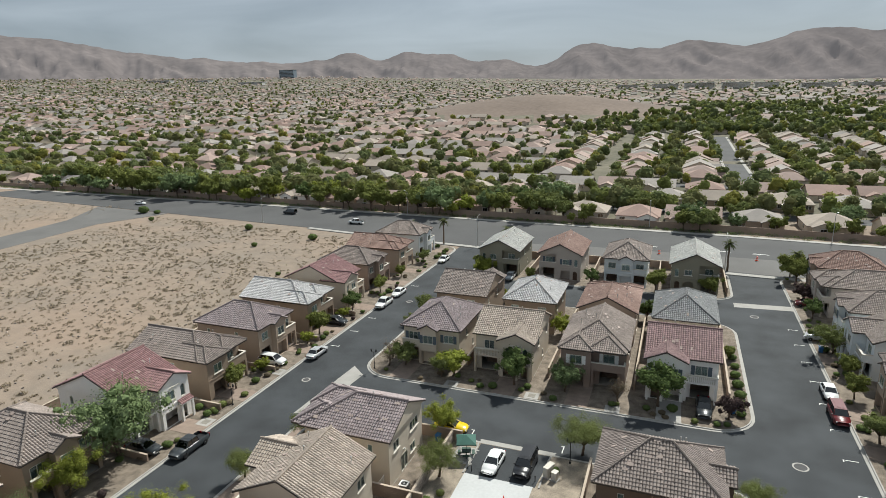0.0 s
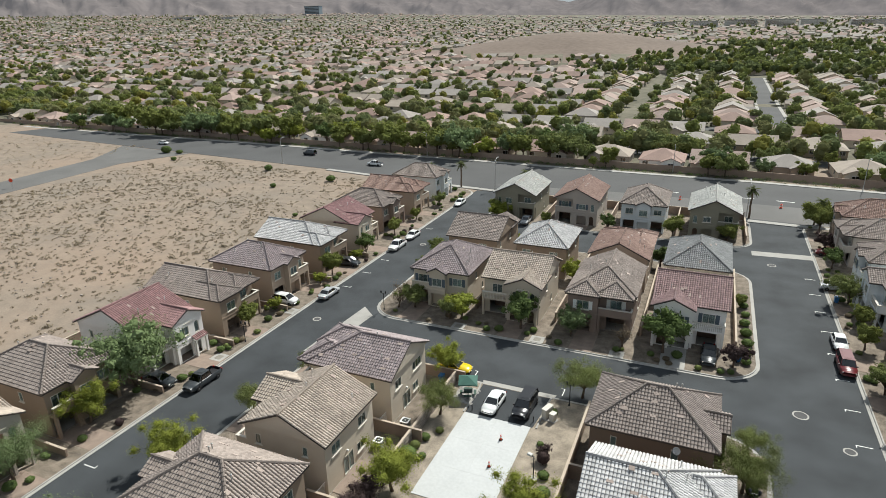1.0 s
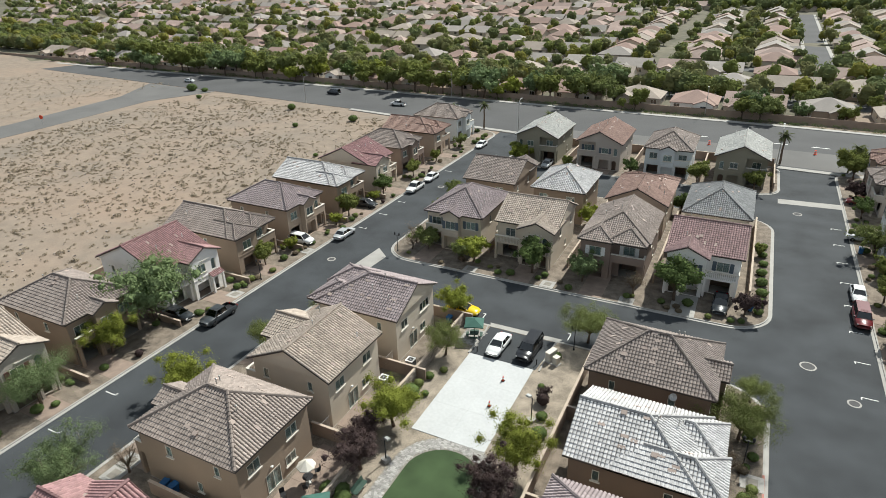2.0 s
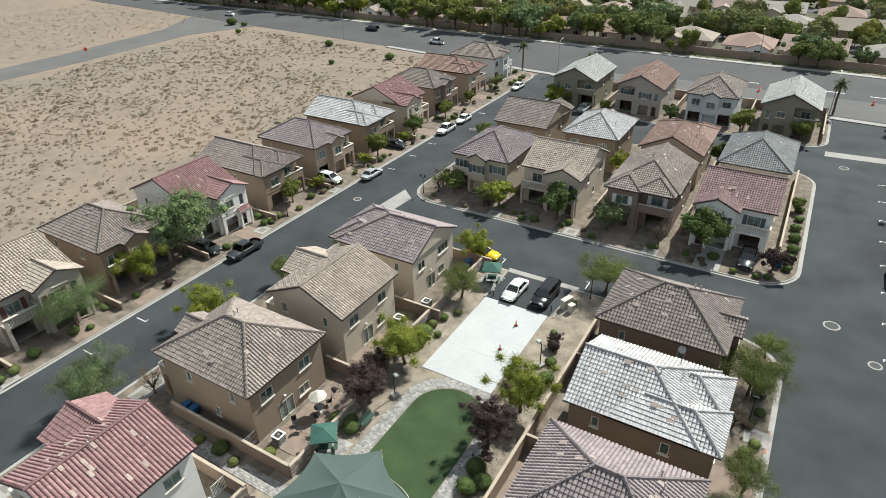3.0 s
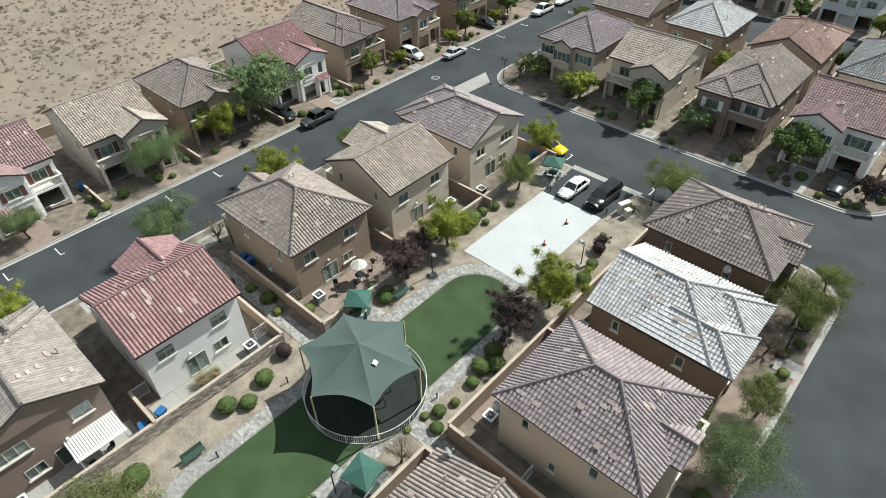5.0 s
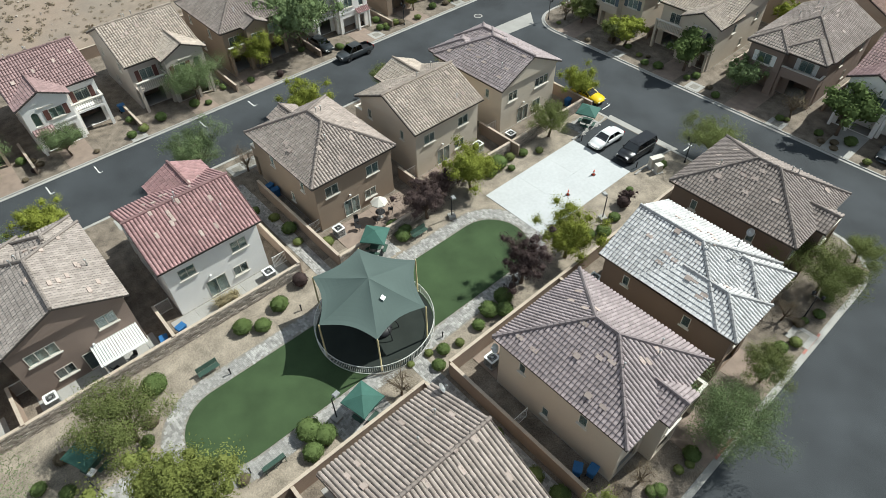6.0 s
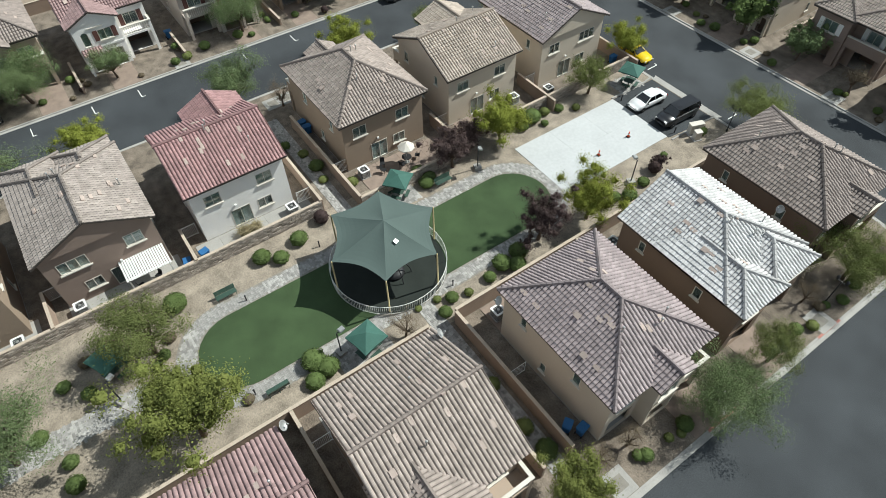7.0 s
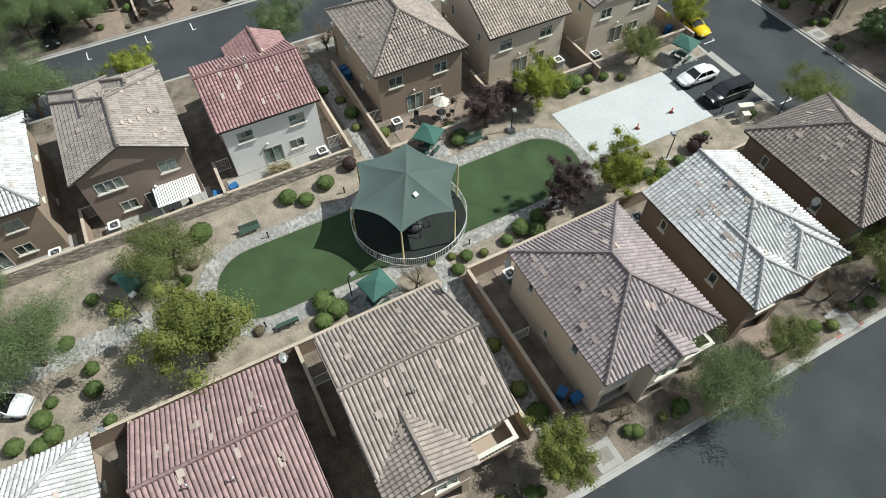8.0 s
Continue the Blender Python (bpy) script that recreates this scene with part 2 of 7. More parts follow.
def part(name, geo, material, parent=None, label="", m=None, smooth=False):
    """One mesh object, under its thing."""
    me = geo if isinstance(geo, bpy.types.Mesh) else geo.mesh(name, material, smooth)
    ob = new(name, me)
    ob.parent = parent
    if m is not None:
        ob.matrix_basis = m
    if label:
        ob["label"] = label
    return ob


def thing(name, m, label, category, group="", kind=""):
    """The Empty at the base of a thing."""
    ob = new(name)
    ob.matrix_basis = m
    return tagged(ob, label, category, group, kind)


def structure(name, geo, material, label, category, smooth=False):
    return tagged(part(name, geo, material, smooth=smooth), label, category, kind="structure")


def rounded(x0, x1, y0, y1, r, steps=7):
    """Anticlockwise outline of a rectangle with its corners rounded; r: one radius or four (SW, SE, NE, NW)."""
    r = r if isinstance(r, (tuple, list)) else (r,) * 4
    out = []
    for (cx, cy, a), q in zip(((x0, y0, 180), (x1, y0, 270), (x1, y1, 0), (x0, y1, 90)), r):
        q = max(q, 0.01)
        sx, sy = (1 if cx == x0 else -1), (1 if cy == y0 else -1)
        for i in range(steps + 1):
            w = radians(a + 90 * i / steps)
            out.append((cx + sx * q + q * math.cos(w), cy + sy * q + q * math.sin(w)))
    return out


def offset(outline, d):
    """The outline moved outwards by d (d < 0: inwards)."""
    n, out = len(outline), []
    for i in range(n):
        (ax, ay), (bx, by), (cx, cy) = outline[i - 1], outline[i], outline[(i + 1) % n]
        u = Vector((by - ay, ax - bx)).normalized() if (ax, ay) != (bx, by) else Vector((0, 0))
        w = Vector((cy - by, bx - cx)).normalized() if (cx, cy) != (bx, by) else Vector((0, 0))
        m = u + w
        m = m / max(m.length_squared / 2, 0.5) if m.length else u
        out.append((bx + m.x * d, by + m.y * d))
    return out


def ring(geo, inner, outer, zi, zo, zb):
    """Flat band between two outlines, with upright sides down to zb."""
    k, n = len(geo.v), len(inner)
    geo.v.extend((x, y, zi) for x, y in inner)
    geo.v.extend((x, y, zo) for x, y in outer)
    geo.v.extend((x, y, zb) for x, y in outer)
    for i in range(n):
        j = (i + 1) % n
        geo.f.append((k + i, k + n + i, k + n + j, k + j))
        geo.f.append((k + n + i, k + 2 * n + i, k + 2 * n + j, k + n + j))


# ---------------------------------------------------------------- ground, roads, pads
def rise(x, y):
    """Height of the open land: flat near the estate, climbing gently to the mountains, with one bare hill."""
    r = math.hypot(x + 20, y - 60)
    far = min(r, 3600.0)
    fan = min(1.0, max(0.02, 0.30 - 1.43 * (x + 20) / max(r, 1.0)))
    z = 0.0165 * max(0.0, far - 320) + 70 * fan * (max(0.0, far - 900) / 2700) ** 1.5
    hill = math.exp(-(((x + 165) / 150) ** 2 + ((y - 800) / 130) ** 2))
    hill2 = math.exp(-(((x - 620) / 160) ** 2 + ((y - 900) / 120) ** 2))
    return z + 27 * hill + 26 * hill2


g = Geo()
RINGS = [0, 60, 120, 180, 240, 300, 340, 380, 420, 470, 520, 570, 620, 670, 720, 780, 840, 900, 970, 1050, 1150, 1300, 1500, 1800, 2200, 2700, 3300, 4000, 4850]
SECT = 240
for r in RINGS:
    for s in range(SECT):
        w = 2 * math.pi * s / SECT
        x, y = -20 + r * math.cos(w), 60 + r * math.sin(w)
        g.v.append((x, y, rise(x, y) - 0.06))
for i in range(len(RINGS) - 1):
    for s in range(SECT):
        t = (s + 1) % SECT
        g.f.append((i * SECT + s, (i + 1) * SECT + s, (i + 1) * SECT + t, i * SECT + t))
ground = structure("ground", g, [DESERT, YARD, HILL], "dry pale brown desert ground with sparse scrub", "ground", smooth=True)

for q in ground.data.polygons:
    x, y, _ = q.center
    hill = math.exp(-(((x + 165) / 150) ** 2 + ((y - 800) / 130) ** 2)) > 0.22 or math.exp(-(((x - 620) / 160) ** 2 + ((y - 900) / 120) ** 2)) > 0.25
    q.material_index = (2 if hill else 1) if y > 204 else 0

# street sheets
g = Geo()
g.prism([(-54.6, -90), (24.2, -90), (24.2, 153), (-54.6, 156)], -0.3, 0.0)
structure("road", g, ASPHALT, "dark grey asphalt residential street", "road")
south = [(-420, 190), (-300, 185), (-200, 175), (-110, 166), (-60, 159), (0, 152), (45, 149), (420, 143)]
north = [(420, 172), (53, 186), (17, 189), (-70, 192), (-170, 196), (-300, 199), (-420, 204)]
g = Geo()
g.prism(south + north, -0.3, 0.012)
structure("road_arterial", g, ASPHALT_OLD, "wide worn grey asphalt arterial road", "road")
g = Geo()
g.prism([(-196, 40), (-182, 40), (-183, 110), (-186, 150), (-176, 172), (-216, 176), (-203, 152), (-198, 110)], -0.3, 0.008)
structure("road_side", g, ASPHALT_PALE, "narrow grey asphalt desert side road", "road")

PAD = 0.13
BLOCKS = {
    "park": (rounded(-43.7, 12.6, -90, 64.5, (1, 1, 5, 5)), "gravel lots of the block round the park"),
    "north": (rounded(-43.7, 12.6, 77.0, 116.5, 5), "gravel lots of the inner block"),
    "gate": (rounded(-43.7, 13.4, 130.5, 151.0, 4), "gravel lots beside the arterial"),
    "west": (rounded(-79, -54.6, -90, 156, (1, 1, 5, 1)), "gravel lots along the desert edge"),
    "east": (rounded(24.2, 70, -90, 151, (1, 1, 1, 5)), "gravel lots along the eastern street"),
}
for key, (line, label) in BLOCKS.items():
    g = Geo()
    g.prism(offset(line, -0.16), -0.3, PAD)
    structure("pavement_" + key, g, GRAVEL, label, "ground")
    g = Geo()
    ring(g, offset(line, -0.17), line, PAD + 0.012, PAD + 0.004, 0.02)
    ring(g, line, offset(line, 0.34), 0.035, 0.016, -0.1)
    structure("kerb_" + key, g, CONCRETE, "pale concrete kerb and gutter", "kerb")

# pavement strips beside the arterial
g = Geo()
for i in range(len(north) - 1):
    (ax, ay), (bx, by) = north[i], north[i + 1]
    g.prism([(ax, ay), (ax, ay + 2.0), (bx, by + 2.0), (bx, by)][::-1], -0.1, 0.15)
structure("pavement_arterial", g, CONCRETE, "pale concrete pavement along the arterial", "pavement")
g = Geo()
for i in range(3, len(south) - 2):
    (ax, ay), (bx, by) = south[i], south[i + 1]
    if ax >= -110:
        g.prism([(ax, ay - 1.8), (bx, by - 1.8), (bx, by), (ax, ay)], -0.1, 0.15)
structure("pavement_gate", g, CONCRETE, "pale concrete pavement in front of the estate", "pavement")
g = Geo()
g.prism([(-38, 157.2), (45, 149.6), (60, 149.2), (60, 163.5), (30, 165.5), (-20, 166.5), (-52, 164)], -0.2, 0.016)
structure("road_entry", g, ASPHALT_PALE, "bleached grey asphalt in front of the estate", "road")
for x, y in ((-4.8, 171.3), (13.5, 171.0), (22.5, 170.5), (40.0, 169.4)):
    g = Geo()
    g.prism([(x - 2.0, y), (x + 2.0, y - 0.16), (x + 2.0, y + 0.22), (x - 2.0, y + 0.38)], -0.05, 0.024)
    structure("lane_marking", g, PAINT, "worn white lane dash on the arterial", "road marking")


def traffic_drum(x, y):
    top = thing("traffic_drum", pose(x, y, 0.016), "orange and white traffic drum on the arterial", "traffic drum", "traffic drums on the arterial")
    g = Geo()
    g.lathe([(0.36, 0), (0.36, 0.08), (0.28, 0.1), (0.24, 1.0), (0.1, 1.05)], 12)
    part("drum", g, ORANGE, top, smooth=True)
    for z in (0.35, 0.7):
        g = Geo()
        g.lathe([(0.285 - z * 0.03, z), (0.278 - z * 0.03, z + 0.16)], 12)
        part("band", g, WHITE, top)


for x, y in ((-2.0, 164.0), (21.0, 164.1)):
    traffic_drum(x, y)
# perimeter wall beyond the arterial
g = Geo()
for i in range(len(north) - 1):
    (ax, ay), (bx, by) = north[i], north[i + 1]
    g.prism([(bx, by + 6.5), (ax, ay + 6.5), (ax, ay + 6.8), (bx, by + 6.8)], -0.1, 1.9)
structure("wall_perimeter", g, BLOCKWALL, "long tan block wall along the arterial", "wall")

# far mountains: one ridged band, its haze put in by the material's glow
def mountains(name, r, peaks, base, seed, label):
    g = Geo()
    n, k = 640, 22
    for i in range(n + 1):
        az = radians(-80 + 120 * i / n)
        deg = math.degrees(az)
        h = base + sum(a * math.exp(-((deg - c) / w) ** 2) for c, a, w in peaks)
        h += 16 * noise.noise(Vector((az * 30, seed, 0))) + 7 * noise.noise(Vector((az * 95, seed, 3)))
        for j in range(k + 1):
            s = j / k
            fold = 1 - abs(noise.noise(Vector((az * 22 + s * 1.4, s * 1.8, seed + 5)))) * 2
            fold2 = 1 - abs(noise.noise(Vector((az * 55 - s * 1.8, s * 3.1, seed + 9)))) * 2
            fold3 = 1 - abs(noise.noise(Vector((az * 150 + s * 3.0, s * 6.0, seed + 2)))) * 2
            d = r - 900 * (1 - s) - 60 * fold * s * (1 - s) * 4
            z = 48 + h * (0.25 * s + 0.75 * s ** 2.0) + (1 - s) * s * (105 * fold + 75 * fold2 + 38 * fold3) * (h / 260)
            g.v.append((-20 + d * math.sin(az), 60 + d * math.cos(az), z if j else 20))
    for i in range(n):
        for j in range(k):
            a = i * (k + 1) + j
            g.f.append((a, a + k + 1, a + k + 2, a + 1))
    structure(name, g, MOUNTAIN_HAZED, label, "mountains", smooth=True)


mountains("backdrop_mountains", 4500, ((-66, 200, 8), (-58, 152, 6), (-52, 122, 5), (-45, 117, 6), (-37, 75, 5), (-32, 58, 3), (-29, 124, 2.2), (-24.5, 140, 2.2), (-20.5, 130, 2.5), (-15.5, 88, 2.5), (-8, 170, 3.2), (-3.5, 94, 3), (1, 153, 3), (4.5, 44, 2.5), (9, 163, 4), (14, 106, 5), (24, 170, 8)), 102, 1.7, "brown desert mountain range with a painted haze glow")


# ---------------------------------------------------------------- houses
def hip(x0, x1, y0, y1, z, p):
    """Hipped roof: planes with the eave edge first, and the lines that carry caps."""
    if x1 - x0 >= y1 - y0:
        h = (y1 - y0) / 2
        a, b = Vector((x0 + h, (y0 + y1) / 2, z + h * p)), Vector((x1 - h, (y0 + y1) / 2, z + h * p))
        c = [Vector((x0, y0, z)), Vector((x1, y0, z)), Vector((x1, y1, z)), Vector((x0, y1, z))]
        return [[c[0], c[1], b, a], [c[1], c[2], b], [c[2], c[3], a, b], [c[3], c[0], a]], [(a, b), (c[0], a), (c[3], a), (c[1], b), (c[2], b)]
    h = (x1 - x0) / 2
    a, b = Vector(((x0 + x1) / 2, y0 + h, z + h * p)), Vector(((x0 + x1) / 2, y1 - h, z + h * p))
    c = [Vector((x0, y0, z)), Vector((x1, y0, z)), Vector((x1, y1, z)), Vector((x0, y1, z))]
    return [[c[0], c[1], a], [c[1], c[2], b, a], [c[2], c[3], b], [c[3], c[0], a, b]], [(a, b), (c[0], a), (c[1], a), (c[2], b), (c[3], b)]


def gable_y(x0, x1, y0, y1, z, p):
    xm = (x0 + x1) / 2
    h = z + (x1 - x0) / 2 * p
    a, b = Vector((xm, y0, h)), Vector((xm, y1, h))
    return [[Vector((x1, y0, z)), Vector((x1, y1, z)), b, a], [Vector((x0, y1, z)), Vector((x0, y0, z)), a, b]], [(a, b)]


def gable_x(x0, x1, y0, y1, z, p):
    ym = (y0 + y1) / 2
    h = z + (y1 - y0) / 2 * p
    a, b = Vector((x0, ym, h)), Vector((x1, ym, h))
    return [[Vector((x0, y0, z)), Vector((x1, y0, z)), b, a], [Vector((x1, y1, z)), Vector((x0, y1, z)), a, b]], [(a, b)]


def half_hip_x(x0, x1, y0, y1, z, p):
    """Ridge along x: a gable at x0, a hip at x1."""
    h = (y1 - y0) / 2
    a, b = Vector((x0, (y0 + y1) / 2, z + h * p)), Vector((x1 - h, (y0 + y1) / 2, z + h * p))
    c = [Vector((x0, y0, z)), Vector((x1, y0, z)), Vector((x1, y1, z)), Vector((x0, y1, z))]
    return [[c[0], c[1], b, a], [c[1], c[2], b], [c[2], c[3], a, b]], [(a, b), (c[1], b), (c[2], b)]


def tile_plane(g, poly, seg, w=0.31, course=0.40, rng=random, arch=0.095):
    """Lays overlapping curved tiles on one roof plane."""
    o = poly[0]
    u = (poly[1] - o).normalized()
    nrm = u.cross(poly[-1] - o).normalized()
    v = nrm.cross(u)
    flat = [((p - o).dot(u), (p - o).dot(v)) for p in poly]
    top = max(q[1] for q in flat)
    lift = [arch * math.sin(math.pi * i / seg) ** 0.6 for i in range(seg + 1)]
    rows = int(top / course) + 1
    for r in range(rows):
        va, vb = r * course, min((r + 1) * course, top)
        if vb - va < 0.05:
            continue
        vm = min((va + vb) / 2, top - 0.02)
        cross = []
        for (ax, ay), (bx, by) in zip(flat, flat[1:] + flat[:1]):
            if (ay - vm) * (by - vm) < 0:
                cross.append(ax + (bx - ax) * (vm - ay) / (by - ay))
        if len(cross) < 2:
            continue
        u0, u1 = min(cross), max(cross)
        for c in range(int(math.floor(u0 / w)), int(math.ceil(u1 / w))):
            a, b = max(c * w, u0), min((c + 1) * w, u1)
            if b - a < 0.08:
                continue
            a, b = a + 0.012, b - 0.018
            k = len(g.v)
            jit = rng.uniform(-0.006, 0.010)
            base = o + v * va
            far = o + v * (vb + 0.02)
            for i in range(seg + 1):
                f = (a + (b - a) * i / seg)
                g.v.append(tuple(base + u * f + nrm * (0.075 + lift[i] + jit)))
            for i in range(seg + 1):
                f = (a + (b - a) * i / seg)
                g.v.append(tuple(far + u * f + nrm * (0.012 + lift[i] + jit)))
            for i in range(seg + 1):
                f = (a + (b - a) * i / seg)
                g.v.append(tuple(base + u * f + nrm * (-0.01 + lift[i] * 0.4)))
            for i in range(seg):
                g.f.append((k + i, k + i + 1, k + seg + 2 + i, k + seg + 1 + i))
                g.f.append((k + 2 * seg + 2 + i, k + 2 * seg + 3 + i, k + i + 1, k + i))


def cap_line(g, a, b):
    """Row of overlapping half-round caps along a ridge or hip."""
    d = b - a
    n = max(2, int(d.length / 0.42))
    for i in range(n):
        p, q = a + d * (i / n), a + d * ((i + 1.12) / n)
        up = Vector((0, 0, 0.09))
        g.tube([p + up + Vector((0, 0, 0.035)), q + up], [0.155, 0.135], 6)


def slab(g, poly, t=0.15):
    """Sheathing under the tiles."""
    k, n = len(g.v), len(poly)
    g.v.extend(tuple(p) for p in poly)
    g.v.extend((p.x, p.y, p.z - t) for p in poly)
    g.f.append(tuple(range(k, k + n)))
    g.f.append(tuple(range(k + 2 * n - 1, k + n - 1, -1)))
    g.f.extend((k + n + i, k + n + (i + 1) % n, k + (i + 1) % n, k + i) for i in range(n))


def wall_side(g, o, u, length, height, holes, depth=0.16, arched=()):
    """One wall with thickness: holes (a, b, z0, z1) go through it, those in arched with round heads. o: lower corner outside, u: way along it, outside to the right of u."""
    nrm = u.cross(Vector((0, 0, 1)))
    us = sorted({0, length, *[h[0] for h in holes], *[h[1] for h in holes]})
    zs = sorted({0, height, *[h[2] for h in holes], *[h[3] for h in holes]})
    P = lambda a, z, d: o + u * a + Vector((0, 0, z)) - nrm * d
    for i in range(len(us) - 1):
        for j in range(len(zs) - 1):
            a, b, c, d = us[i], us[i + 1], zs[j], zs[j + 1]
            if any(h[0] < (a + b) / 2 < h[1] and h[2] < (c + d) / 2 < h[3] for h in holes):
                continue
            g.poly([P(a, c, 0), P(b, c, 0), P(b, d, 0), P(a, d, 0)])
            g.poly([P(a, d, depth), P(b, d, depth), P(b, c, depth), P(a, c, depth)])
    for a, b, c, d in holes:
        for (p, q), (r, s) in (((a, c), (b, c)), ((b, c), (b, d)), ((b, d), (a, d)), ((a, d), (a, c))):
            g.poly([P(p, q, 0), P(p, q, depth), P(r, s, depth), P(r, s, 0)])
    for a, b, c, d in arched:
        rad, mid, n = (b - a) / 2, (a + b) / 2, 10
        arc = [(mid - rad * math.cos(math.pi * i / n), d - rad + rad * math.sin(math.pi * i / n) * 0.97) for i in range(n + 1)]
        for (p, q), (r, s) in zip(arc, arc[1:]):
            for e in (0.002, depth):
                g.poly([P(p, q, e), P(r, s, e), P(r, d, e), P(p, d, e)])
            g.poly([P(p, q, 0.002), P(p, q, depth), P(r, s, depth), P(r, s, 0.002)])


MESHES = {}
DOORWOOD = mat("brown_door", (0.16, 0.11, 0.08), 0.7, 0.15, 2, 20, 0.1)


def window_meshes(w, h, panes):
    key = (round(w, 2), round(h, 2), panes)
    if key not in MESHES:
        fr, gl, si, bl = Geo(), Geo(), Geo(), Geo()
        b = 0.05
        fr.box(-w / 2, w / 2, -0.06, 0.03, 0, b)
        fr.box(-w / 2, w / 2, -0.06, 0.03, h - b, h)
        for i in range(panes + 1):
            x = -w / 2 + b / 2 + (w - b) * i / panes
            fr.box(x - b / 2, x + b / 2, -0.058, 0.028, b, h - b)
        gl.box(-w / 2 + b / 2, w / 2 - b / 2, -0.045, -0.037, b / 2, h - b / 2)
        si.box(-w / 2 - 0.12, w / 2 + 0.12, -0.02, 0.13, -0.12, -0.01)
        bl.box(-w / 2 + 0.02, w / 2 - 0.02, -0.075, -0.065, 0.02, h - 0.02)
        MESHES[key] = (fr.mesh("window", TRIM), gl.mesh("pane", GLASS), si.mesh("sill", TRIM), bl.mesh("blind", BLIND))
    return MESHES[key]


def add_window(parent, m, w, h, panes=2, sill=True, blind=True, shutters=None):
    """A window with its glass; m: middle of its lower edge on the outer face, local y outwards."""
    fr, gl, si, bl = window_meshes(w, h, panes)
    win = part("window", fr, None, parent, m=m)
    pane = part("pane", gl, None, win)
    pane.visible_shadow = False
    if blind:
        part("blind", bl, None, win)
    if sill:
        part("sill", si, None, win)
    if shutters:
        key = ("shutter", round(h, 2), shutters.name)
        if key not in MESHES:
            g = Geo()
            g.box(-0.26, 0.26, 0.0, 0.05, 0, h)
            MESHES[key] = g.mesh("shutter", shutters)
        for s in (-1, 1):
            part("shutter", MESHES[key], None, win, m=pose(s * (w / 2 + 0.30), 0, 0))
    return win


VENTTILE = mat("vent_tile", (0.43, 0.345, 0.30), 0.8, 0.15, 1, 15, 0.2, obj=0.15)


def vent_pipe():
    if "vent" not in MESHES:
        g = Geo()
        g.lathe([(0.05, -0.3), (0.05, 0.55), (0.085, 0.56), (0.085, 0.66), (0.02, 0.70)], 8)
        MESHES["vent"] = g.mesh("vent_pipe", METAL)
        g = Geo()
        g.box(-0.2, 0.2, -0.16, 0.16, 0, 0.16)
        g.box(-0.24, 0.24, -0.20, 0.20, 0.16, 0.2)
        MESHES["lowvent"] = g.mesh("roof_vent", VENTTILE)
        g = Geo()
        g.box(-0.30, 0.30, -0.14, 0.14, 0.0, 0.12)
        MESHES["pale"] = g.mesh("vent_tile", VENTTILE)


